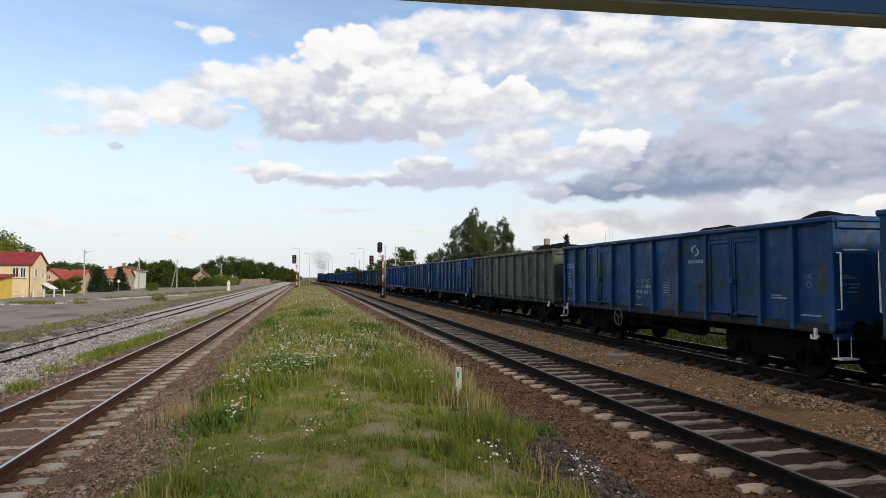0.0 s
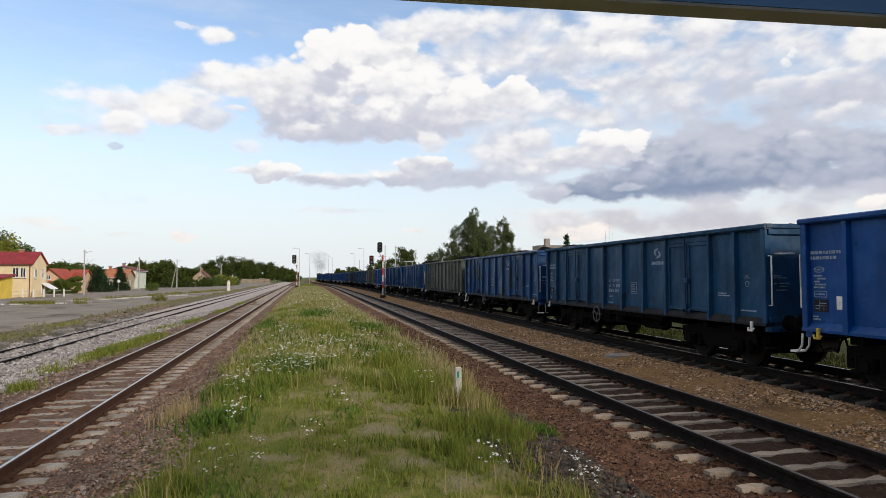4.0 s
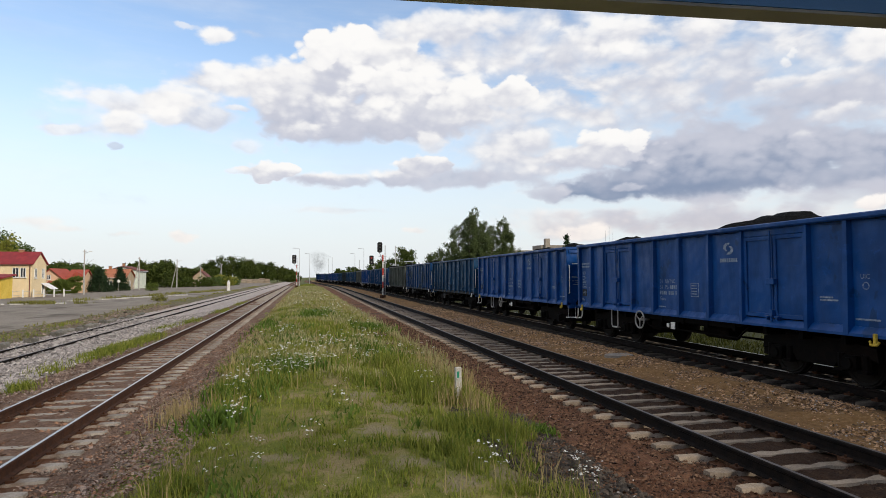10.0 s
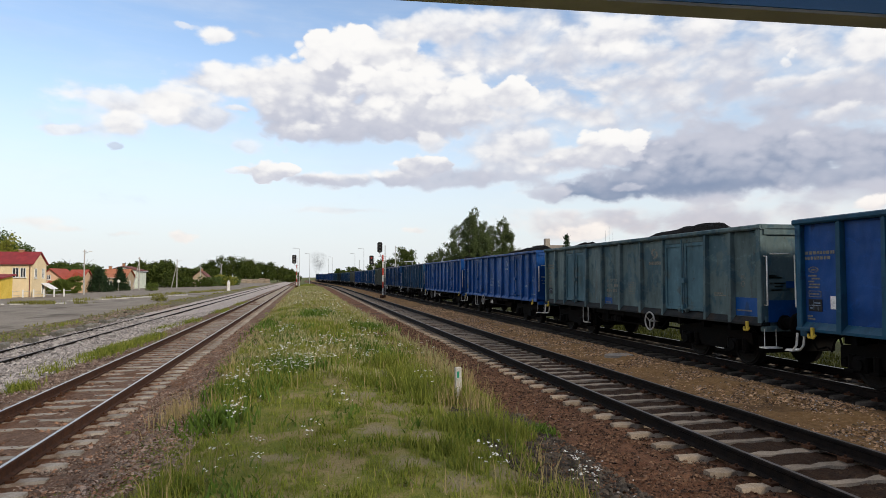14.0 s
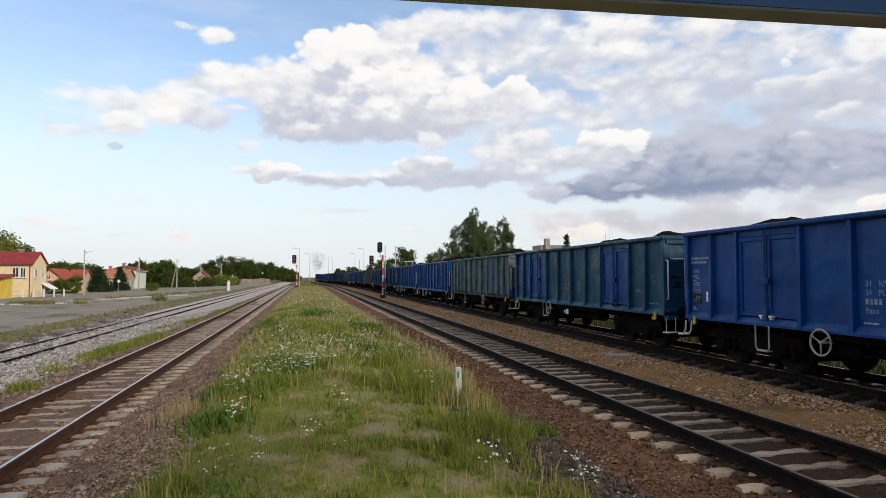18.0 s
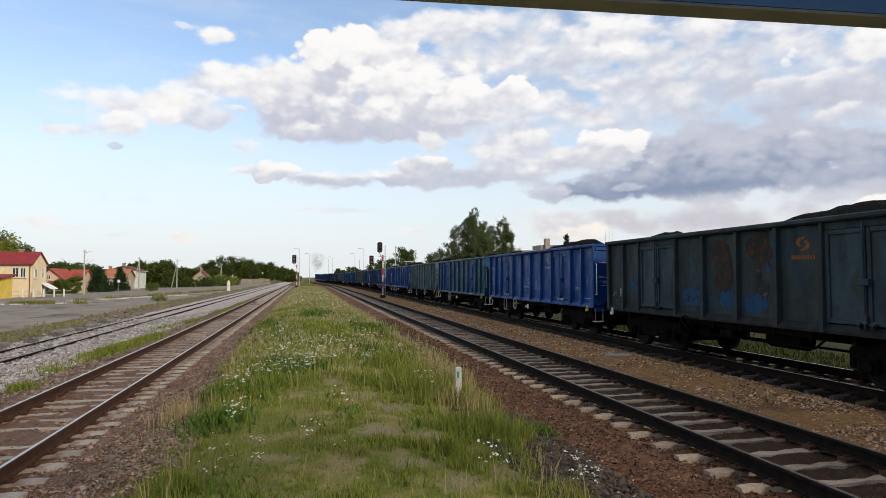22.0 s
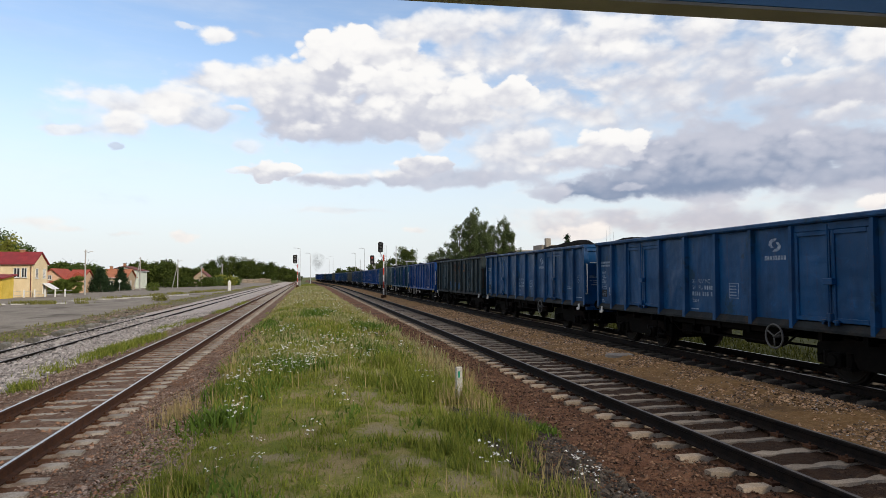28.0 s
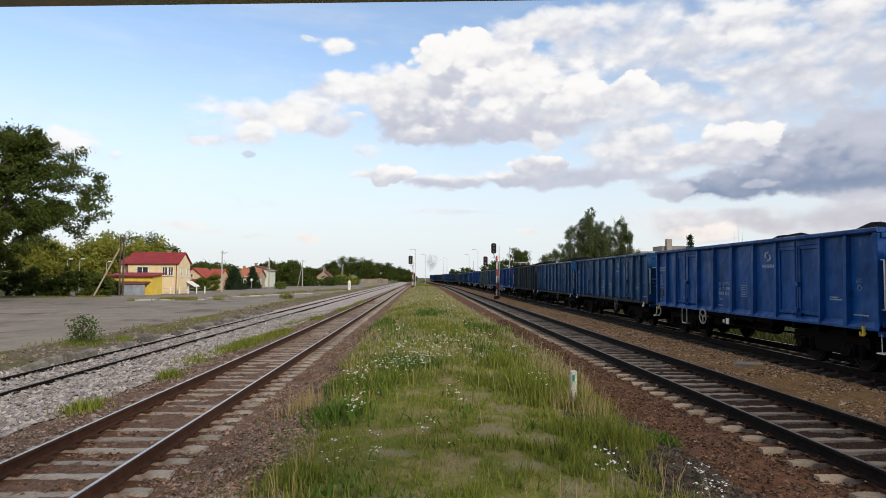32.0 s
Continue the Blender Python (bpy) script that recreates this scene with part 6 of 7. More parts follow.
def limbs(g, tips, base, d, length, r, depth, rnd, droop=0.0):
    """Branches that fork and taper; the ends are gathered in tips."""
    p, pts = Vector(base), [Vector(base)]
    d = Vector(d).normalized()
    for i in range(4):
        d = (d + Vector((rnd.uniform(-0.16, 0.16), rnd.uniform(-0.16, 0.16), rnd.uniform(-0.06, 0.12) - droop))).normalized()
        p = p + d * (length / 4)
        pts.append(p.copy())
    g.tube(pts, r, 6 if depth > 1 else 4, r * 0.6)
    if depth <= 1:
        tips += [pts[2], pts[3], pts[4]]
    if depth == 0:
        return
    for i in range(4 if depth > 1 else 3):
        a = rnd.uniform(0, 6.283)
        side = d.orthogonal().normalized()
        side = (side * math.cos(a) + d.cross(side) * math.sin(a))
        nd = (d * rnd.uniform(0.5, 1.0) + side * rnd.uniform(0.5, 1.0)).normalized()
        limbs(g, tips, pts[rnd.choice((2, 3, 4))], nd, length * rnd.uniform(0.55, 0.78), r * 0.5, depth - 1, rnd, droop)


def leaf_cloud(name, centres, spread, n, size, mat, seed, flat=0.7):
    """Many small pointed leaves round the given places."""
    r = np.random.default_rng(seed)
    c = np.array([tuple(p) for p in centres])[r.integers(0, len(centres), n)]
    c = c + r.normal(0, 1, (n, 3)) * np.array([spread, spread, spread * flat])
    a = r.normal(0, 1, (n, 3))
    a /= np.linalg.norm(a, axis=1, keepdims=True)
    b = np.cross(a, r.normal(0, 1, (n, 3)))
    b /= np.linalg.norm(b, axis=1, keepdims=True)
    s = (size * (0.5 + 0.9 * r.random(n)))[:, None]
    v = np.stack([c - a * s, c + b * s * 0.5, c + a * s, c - b * s * 0.5], 1).reshape(-1, 3)
    return fast_mesh(name, v, np.arange(4 * n).reshape(n, 4), mat)


def tree(x, y, top, radius, seed, mat=None, leaves=5000, size=0.22, trunk=0.25, label="leafy green tree behind the railway", name="tree", bottom=0.25, spread=None, clumps=46, droop=0.0, depth=2):
    """A trunk with forking limbs and a ragged crown; top: height over the ground; bottom: where the crown begins, as a share of it."""
    rnd, z = random.Random(seed), float(height(x, y))
    t = thing(name, label, "tree", pose(x, y, z))
    g, tips = Geo(), []
    g.tube([(0, 0, -0.2), (0.05, 0.02, top * 0.2), (rnd.uniform(-0.2, 0.2), rnd.uniform(-0.2, 0.2), top * 0.55), (0, 0, top * 0.86)], trunk, 8, trunk * 0.2)
    for i in range(7):
        h = top * (bottom + (0.72 - bottom) * (i + 0.5) / 7)
        a = i * 2.4 + rnd.uniform(-0.4, 0.4)
        limbs(g, tips, (0, 0, h), (math.cos(a), math.sin(a), rnd.uniform(0.25, 0.9)), radius * rnd.uniform(0.45, 0.8) * (0.62 if depth > 2 else 1.0), trunk * 0.4, depth - 1, rnd, droop)
    part("trunk", g, BARK, t, smooth=True)
    cen = []
    mid, hz = top * (1 + bottom) / 2, top * (1 - bottom) / 2
    while len(cen) < clumps:
        p = Vector((rnd.uniform(-1, 1), rnd.uniform(-1, 1), rnd.uniform(-1, 1)))
        if 0.35 < p.length < 1:
            k = 0.72 + 0.36 * rnd.random()
            cen.append((p.x * radius * k * (1 - 0.25 * max(0, p.y * 0)), p.y * radius * k, mid + p.z * hz * min(1, k)))
    cen += [tuple(p) for p in tips if p.z < top]
    part("crown", leaf_cloud("crown", cen, spread or radius * 0.13, leaves, size, mat or LEAF_MID, seed), None, t)
    return t


def fir(x, y, top, radius, seed, label="dark green conifer in a garden"):
    rnd = random.Random(seed)
    t = thing("conifer", label, "conifer", pose(x, y, float(height(x, y))))
    part("trunk", Geo().tube([(0, 0, -0.1), (0, 0, top)], 0.11, 6, 0.02), BARK, t)
    cen = []
    for i in range(170):
        k = rnd.random() ** 1.2
        a, rr = rnd.uniform(0, 6.28), radius * (1 - k) * rnd.uniform(0.45, 1.0)
        cen.append((rr * math.cos(a), rr * math.sin(a), 0.25 + (top - 0.3) * k))
    part("crown", leaf_cloud("crown", cen, radius * 0.12, 6500, 0.15, LEAF_FIR, seed, 0.9), None, t)
    return t


def bush(x, y, w, d, h, seed, mat=None, n=2200, size=0.16, label="green garden bush", name="bush", lift=0.0):
    rnd, z = random.Random(seed), float(height(x, y)) + lift
    t = thing(name, label, "bush", pose(x, y, z))
    g, cen = Geo(), []
    for i in range(7):
        a = rnd.uniform(0, 6.28)
        e = (w * 0.38 * math.cos(a), d * 0.38 * math.sin(a), h * rnd.uniform(0.55, 0.9))
        g.tube([(0.05 * math.cos(a), 0.05 * math.sin(a), -0.05), (e[0] * 0.5, e[1] * 0.5, e[2] * 0.6), e], 0.03, 5, 0.01)
    for i in range(60):
        p = (rnd.uniform(-0.5, 0.5) * w, rnd.uniform(-0.5, 0.5) * d, h * rnd.uniform(0.05, 0.95))
        if (p[0] / w * 2) ** 2 + (p[1] / d * 2) ** 2 + (max(0, p[2] / h - 0.5) * 1.9) ** 2 < 1.05:
            cen.append(p)
    part("woody_base", g, BARK, t)
    part("leaves", leaf_cloud("leaves", cen, 0.09 * (w + d + h) / 3 + 0.05, n, size, mat or LEAF_MID, seed), None, t)
    return t


def hedge(xa, ya, xb, yb, h, deep, seed, mat, n, size, label):
    """A clipped or wild row of shrubs along a line."""
    rnd = random.Random(seed)
    L = math.hypot(xb - xa, yb - ya)
    z = float(height((xa + xb) / 2, (ya + yb) / 2))
    t = thing("hedge", label, "hedge", pose((xa + xb) / 2, (ya + yb) / 2, z, 0, 0, math.degrees(math.atan2(yb - ya, xb - xa))))
    g, cen = Geo(), []
    for i in range(int(L * 1.2)):
        u = -L / 2 + i / 1.2
        g.tube([(u, 0, -0.1), (u + rnd.uniform(-0.2, 0.2), rnd.uniform(-0.2, 0.2), h * 0.8)], 0.035, 5, 0.015)
    for i in range(int(L * 14)):
        u = rnd.uniform(-0.5, 0.5) * L
        top = h * (0.78 + 0.22 * math.sin(u * 1.3 + seed) * math.sin(u * 0.37))
        cen.append((u, rnd.uniform(-0.5, 0.5) * deep, rnd.uniform(0.05, 1.0) * top))
    part("woody_base", g, BARK, t)
    part("leaves", leaf_cloud("leaves", cen, 0.22, n, size, mat, seed), None, t)
    return t


def birch(x, y, leaders, seed, n, label="tall grey-green birch behind the goods train"):
    """Upright leaders with hanging sprays; leaders: offset, depth, top and reach of each."""
    rnd, z = random.Random(seed), float(height(x, y))
    t = thing("tree", label, "tree", pose(x, y, z))
    g, cen, size = Geo(), [], []
    for dx, dy, top, reach in leaders:
        H = top - z
        g.tube([(dx * 0.25, dy * 0.25, -0.2), (dx * 0.6, dy * 0.6, H * 0.3), (dx, dy, H * 0.65), (dx + 0.2, dy, H * 0.97)], 0.19, 8, 0.02)
        for i in range(int(46 * reach)):
            k = 1 - 0.86 * rnd.random() ** 0.8
            r = reach * min(1.15, 0.14 + 2.3 * (1 - k) ** 0.85) * rnd.uniform(0.3, 1.05)
            a = rnd.uniform(0, 6.283)
            px, py, pz = dx * min(1, 0.4 + k) + r * math.cos(a), dy + r * math.sin(a), H * k
            if i % 3 == 0:
                g.tube([(dx * min(1, 0.3 + k), dy, pz - 0.5 * r - 0.2), (px * 0.5 + dx * 0.5, (py + dy) / 2, pz + 0.1), (px, py, pz)], 0.03, 4, 0.008)
            drop = rnd.uniform(0.3, 1.3)
            for j in range(5):
                cen.append((px + rnd.gauss(0, 0.12), py + rnd.gauss(0, 0.12), pz + 0.25 - drop * j / 4))
    part("trunk", g, BARK, t, smooth=True)
    part("crown", leaf_cloud("crown", cen, 0.17, n, 0.105, LEAF_BIRCH, seed, 1.0), None, t)
    return t


# right of the line
birch(29.0, 111, [(0.0, 0.0, 13.6, 3.0), (0.6, 0.6, 14.6, 2.2), (-2.4, 0.5, 11.6, 2.5), (2.6, 0.8, 12.0, 2.6), (-0.8, -0.6, 12.6, 3.0), (1.4, -1.0, 10.0, 3.2)], 101, 80000)
birch(35.0, 112, [(0.0, 0.0, 12.5, 2.3), (0.8, 0.5, 12.9, 1.6), (1.2, -0.3, 10.6, 2.0), (-1.8, 0.4, 11.2, 2.3)], 102, 42000)
birch(23.6, 113, [(0.0, 0.0, 7.2, 2.3), (2.2, 0.4, 8.8, 2.4), (-1.8, 0.3, 6.0, 1.9)], 103, 24000, "lower grey-green birch thicket behind the goods train")
tree(31.0, 128, 7.4, 4.4, 103, LEAF_BIRCH, 9000, 0.17, 0.2, bottom=0.1)
tree(24.2, 162, 10.6, 3.7, 104, LEAF_OAK, 9000, 0.2, 0.25, "dark green tree beyond the goods train", bottom=0.2)
tree(20.5, 185, 7.0, 3.8, 105, LEAF_DARK, 3200, 0.32, 0.2, "dark green tree beyond the goods train", bottom=0.1)
tree(23.5, 205, 7.6, 4.2, 106, LEAF_DARK, 3200, 0.34, 0.2, "dark green tree beyond the goods train", bottom=0.1)
tree(20.8, 300, 7.4, 4.0, 107, LEAF_DARK, 2400, 0.4, 0.2, "small far tree beyond the line", bottom=0.1)
tree(14.6, 310, 6.6, 3.0, 108, LEAF_DARK, 2000, 0.4, 0.2, "small far tree beyond the line", bottom=0.1)

# left: the big tree at the edge of the yard, and the greenery round the houses
tree(-50.0, 73, 20.4, 13.2, 111, LEAF_OAK, 100000, 0.17, 0.6, "big dark broad-leaved tree at the edge of the yard", bottom=0.20, clumps=350, spread=0.42, depth=3)
tree(-55.0, 76, 8.6, 6.0, 112, LEAF_OAK, 22000, 0.17, 0.3, "dark green young tree under the big one", bottom=0.04, clumps=90, spread=0.4)


def greenery():
    r = random.Random(77)
    for i, (px, y, h, rad, m) in enumerate(((-62, 122, 10.6, 5.6, LEAF_LIGHT), (-54.5, 124, 9.8, 5.2, LEAF_LIGHT), (-70, 118, 10.0, 5.5, LEAF_LIGHT), (-78, 112, 10.5, 5.5, LEAF_LIGHT),
                                            (-66, 150, 13.4, 6.4, LEAF_MID), (-62, 152, 10.6, 4.8, LEAF_MID), (-50.5, 160, 5.8, 4.2, LEAF_MID), (-74, 146, 12.4, 6.4, LEAF_MID))):
        tree(px, y, h, rad, 120 + i, m, 17000 if m is LEAF_LIGHT else 11000, 0.25, 0.25, "broad green tree behind the houses", bottom=0.02, clumps=80)
    for i, (x, y, h, rad) in enumerate(((-51, 350, 11.0, 7.0), (-40, 346, 13.0, 8.0), (-32, 350, 12.4, 7.6), (-24, 358, 10.6, 6.6), (-17.5, 372, 8.8, 5.6), (-12.5, 390, 7.6, 5.0), (-9.0, 410, 6.6, 4.4),
                                        (-51, 205, 7.4, 4.6), (-45, 208, 7.6, 4.8), (-63, 186, 6.4, 4.4), (-70, 196, 7.2, 4.8), (-57, 240, 6.8, 4.6), (-52, 250, 6.4, 4.4), (-80, 205, 8.0, 5.0), (-43, 240, 6.0, 4.6), (-37, 262, 5.6, 4.6))):
        tree(x, y, h, rad, 140 + i, LEAF_OAK if i % 3 else LEAF_DARK, 9000, 0.36, 0.22, "dark green tree on the far side of the yard", bottom=0.06)
    hedge(-84, 84, -45.5, 93, 4.2, 2.6, 61, LEAF_OAK, 42000, 0.22, "tall dark wild hedge along the yard")
    hedge(-47.2, 130, -42.2, 131, 3.3, 1.4, 62, LEAF_HEDGE, 26000, 0.12, "clipped green thuja hedge before a house")
    hedge(-41.5, 196, -30, 215, 3.2, 2.5, 63, LEAF_DARK, 5200, 0.24, "dark green hedge along the yard")
    hedge(-33, 214, -26, 250, 3.6, 3.0, 64, LEAF_MID, 4200, 0.26, "wild green hedge along the yard")
    bush(-47.2, 97.3, 2.8, 1.6, 2.1, 85, LEAF_DARK, 2600, 0.13, "dark bush before the yellow shed")
    fir(-41.9, 141, 4.7, 2.7, 71)
    fir(-42.0, 156, 5.0, 2.3, 72)
    bush(-28.6, 232, 6.4, 5.0, 4.0, 81, LEAF_LIGHT, 2200, 0.28, "light green round bush by the yard")
    bush(-14.5, 27.4, 1.15, 1.0, 1.2, 82, LEAF_MID, 900, 0.06, "young leafy bush growing at the track's edge")
    bush(-34.0, 150, 2.4, 2.0, 1.7, 83, LEAF_HEDGE, 1500, 0.13, "wild bush at the edge of the yard")
    bush(-18.2, 84, 1.7, 1.3, 0.8, 84, GRASS_YARD, 600, 0.10, "low wild bush on the loading yard")


greenery()

# ================= houses =================
PLASTER_CREAM = surface("cream_plaster", (0.72, 0.58, 0.36), (0.78, 0.64, 0.42), 1.0, 30.0, 0.9, relief=0.1)
PLASTER_YELLOW = surface("yellow_plaster", (0.62, 0.44, 0.07), (0.70, 0.52, 0.11), 1.0, 30.0, 0.9, relief=0.1)
PLASTER_PEACH = surface("peach_plaster", (0.62, 0.42, 0.28), (0.68, 0.48, 0.33), 1.0, 30.0, 0.9, relief=0.1)
PLASTER_GREEN = surface("pale_green_render", (0.55, 0.60, 0.52), (0.62, 0.67, 0.58), 1.0, 30.0, 0.9, relief=0.1)
PLASTER_WHITE = surface("off_white_render", (0.55, 0.53, 0.49), (0.64, 0.62, 0.58), 1.0, 30.0, 0.9, relief=0.1)
PLASTER_DUN = surface("dun_plaster", (0.36, 0.28, 0.19), (0.42, 0.34, 0.24), 1.0, 30.0, 0.9, relief=0.1)
BRICK = surface("orange_brick", (0.34, 0.16, 0.09), (0.42, 0.22, 0.13), 4.0, 30.0, 0.9, relief=0.3)
ROOF_RED = surface("red_roof_sheet", (0.21, 0.022, 0.028), (0.28, 0.036, 0.042), 1.0, 20.0, 0.55, relief=0.15)
ROOF_TILE = surface("red_roof_tiles", (0.30, 0.060, 0.042), (0.38, 0.090, 0.060), 1.5, 20.0, 0.8, relief=0.3)
ROOF_ORANGE = surface("orange_roof_tiles", (0.36, 0.13, 0.07), (0.44, 0.18, 0.10), 1.5, 20.0, 0.8, relief=0.3)
ROOF_BROWN = surface("brown_felt_roof", (0.13, 0.05, 0.045), (0.18, 0.07, 0.06), 1.5, 20.0, 0.8, relief=0.2)
GLASS = surface("dark_window_glass", (0.03, 0.035, 0.04), (0.05, 0.06, 0.07), 1.0, 5.0, 0.12, relief=0.0, spec=0.6)
PVC = surface("white_window_frame", (0.70, 0.70, 0.68), (0.78, 0.78, 0.76), 3.0, 30.0, 0.5, relief=0.0)
SHEET_BLUE = surface("blue_grey_sheet", (0.25, 0.29, 0.34), (0.33, 0.37, 0.42), 2.0, 30.0, 0.6, relief=0.1)


def window(parent, x, z, w, h, face, axis):
    """A window on a wall; face: the wall's plane; axis 'y': it looks to -y, 'x': to +x."""
    f, p = Geo(), Geo()
    a, b = x - w / 2, x + w / 2
    bars = [(a, a + 0.09, z, z + h), (b - 0.09, b, z, z + h), (a, b, z, z + 0.09), (a, b, z + h - 0.09, z + h), (x - 0.05, x + 0.05, z, z + h)]
    for q in bars:
        if axis == "y":
            f.box(q[0], q[1], face - 0.07, face + 0.02, q[2], q[3])
        else:
            f.box(face - 0.02, face + 0.07, q[0], q[1], q[2], q[3])
    if axis == "y":
        p.box(a + 0.02, b - 0.02, face - 0.03, face + 0.01, z + 0.02, z + h - 0.02)
        s = Geo().box(a - 0.1, b + 0.1, face - 0.16, face + 0.01, z - 0.08, z)
    else:
        p.box(face - 0.01, face + 0.03, a + 0.02, b - 0.02, z + 0.02, z + h - 0.02)
        s = Geo().box(face - 0.01, face + 0.16, a - 0.1, b + 0.1, z - 0.08, z)
    win = part("window", f, PVC, parent, "white-framed window")
    part("pane", p, GLASS, win)
    part("sill", s, PVC, win)


def house(x, y, w, d, eave, ridge, walls, roof, label, turn=0.0, along=True, wins=(), gable_wins=(), over=0.4, chimney=None, stuff="house"):
    """A house whose front looks to -y: its front right corner at x, y. along: the ridge runs along the front."""
    t = thing(stuff, label, "house", pose(x, y, float(height(x, y)) - 0.05, 0, 0, turn))
    g = Geo()
    if along:
        g.prism([(0, 0), (d, 0), (d, eave), (d / 2, ridge), (0, eave)], 0, -w, 0)
    else:
        g.prism([(-w, 0), (0, 0), (0, eave), (-w / 2, ridge), (-w, eave)], 1, 0, d)
    part("wall", g, walls, t)
    th, k = 0.16, (ridge - eave) / ((d if along else w) / 2)
    for s in (0, 1):
        r = Geo()
        if along:
            e, m = (-over, d / 2) if s == 0 else (d + over, d / 2)
            ze = eave - k * over
            prof = [(e, ze + 0.03), (m, ridge + 0.03), (m, ridge + 0.03 + th), (e, ze + 0.03 + th)]
            r.prism(prof, 0, -w - over, over)
        else:
            e, m = (-w - over, -w / 2) if s == 0 else (over, -w / 2)
            ze = eave - k * over
            r.prism([(e, ze + 0.03), (m, ridge + 0.03), (m, ridge + 0.03 + th), (e, ze + 0.03 + th)], 1, -over, d + over)
        part("roof", r, roof, t)
    for wx, wz, ww, wh in wins:
        window(t, wx, wz, ww, wh, 0, "y")
    for wy, wz, ww, wh in gable_wins:
        window(t, wy, wz, ww, wh, 0, "x")
    if chimney:
        cx, cy, ch = chimney
        c = part("chimney", Geo().box(cx - 0.3, cx + 0.3, cy - 0.3, cy + 0.3, ridge - 1.2, ridge + ch, 0.02), BRICK, t, "brick chimney")
        part("chimney_cap", Geo().box(cx - 0.38, cx + 0.38, cy - 0.38, cy + 0.38, ridge + ch, ridge + ch + 0.1), CONCRETE_GREY, c)
    part("gutter", Geo().tube([(-w - 0.3, -over - 0.06, eave - k * over + 0.05), (0.3, -over - 0.06, eave - k * over + 0.05)] if along else [(over + 0.05, -0.3, eave - k * over), (over + 0.05, d + 0.3, eave - k * over)], 0.07, 6), PVC if walls != PLASTER_CREAM else ROOF_BROWN, t)
    return t


h1 = house(-41.4, 107.5, 8.5, 5.4, 5.2, 6.95, PLASTER_CREAM, ROOF_RED, "two-storey cream house with a red sheet roof", wins=[(-5.9, 3.1, 1.9, 1.5), (-2.2, 3.1, 0.9, 1.5), (-1.2, 3.1, 0.8, 1.5)],
           gable_wins=[(1.3, 3.0, 0.9, 1.5), (4.1, 3.0, 0.9, 1.5), (4.1, 0.6, 0.9, 1.6)], chimney=(-2.6, 2.8, 0.5), over=0.28)
part("annex_wall", Geo().prism([(1.2, 0), (5.0, 0), (5.0, 5.0), (3.1, 6.0), (1.2, 5.0)], 0, -10.2, -8.52), PLASTER_CREAM, h1)
part("annex_roof", Geo().prism([(0.9, 4.86), (3.1, 6.03), (5.3, 4.86), (5.3, 5.02), (3.1, 6.2), (0.9, 5.02)], 0, -10.4, -8.8), ROOF_RED, h1)
part("downpipe", Geo().tube([(-8.35, -0.1, 0.1), (-8.35, -0.1, 5.0)], 0.06, 6), ROOF_BROWN, h1)
part("downpipe", Geo().tube([(-0.25, -0.1, 0.1), (-0.25, -0.1, 5.0)], 0.06, 6), ROOF_BROWN, h1)
part("awning", Geo().prism([(0.05, 2.1), (1.5, 1.2), (1.5, 1.28), (0.05, 2.2)], 1, 3.4, 6.2), PVC, h1, "white slanting awning over a side entrance")

sh = thing("shed", "low yellow outbuilding with a brown felt roof", "shed", pose(-42.5, 100.2, -0.93))
part("wall", Geo().prism([(0, 0), (3.6, 0), (3.6, 3.35), (0, 2.95)], 0, -6.6, 0), PLASTER_YELLOW, sh)
part("roof", Geo().prism([(-0.5, 2.9), (4.0, 3.4), (4.0, 3.58), (-0.5, 3.08)], 0, -7.0, 0.4), ROOF_RED, sh)
part("lean_to_roof", Geo().prism([(-1.9, 1.7), (-0.02, 2.05), (-0.02, 2.15), (-1.9, 1.8)], 0, -6.9, -0.3), ROOF_BROWN, sh)
for i in range(10):
    part("board", Geo().box(-5.4 + i * 0.5, -4.94 + i * 0.5, -1.75, -1.7, 0.0, 1.72), SHEET_BLUE, sh)

h2 = house(-47.0, 136, 4.2, 8.0, 2.9, 4.7, PLASTER_PEACH, ROOF_TILE, "peach bungalow with red roofs and a dormer", along=False, wins=[(-2.4, 2.7, 0.7, 0.9), (-1.9, 0.9, 1.2, 1.3)])
part("porch_roof", Geo().prism([(-2.6, 1.5), (-0.02, 2.3), (-0.02, 2.42), (-2.6, 1.62)], 0, -2.4, 1.6), ROOF_TILE, h2)
part("wing_wall", Geo().prism([(1.2, 0), (8, 0), (8, 2.8), (4.6, 4.5), (1.2, 2.8)], 0, 0.02, 3.0), PLASTER_PEACH, h2)
part("wing_roof", Geo().prism([(0.7, 2.6), (4.6, 4.52), (8.5, 2.6), (8.5, 2.78), (4.6, 4.7), (0.7, 2.78)], 0, 0.05, 3.3), ROOF_TILE, h2)
part("dormer", Geo().prism([(1.3, 3.0), (2.7, 3.0), (2.7, 3.8), (2.0, 4.2), (1.3, 3.8)], 1, 1.6, 4.4), ROOF_TILE, h2)

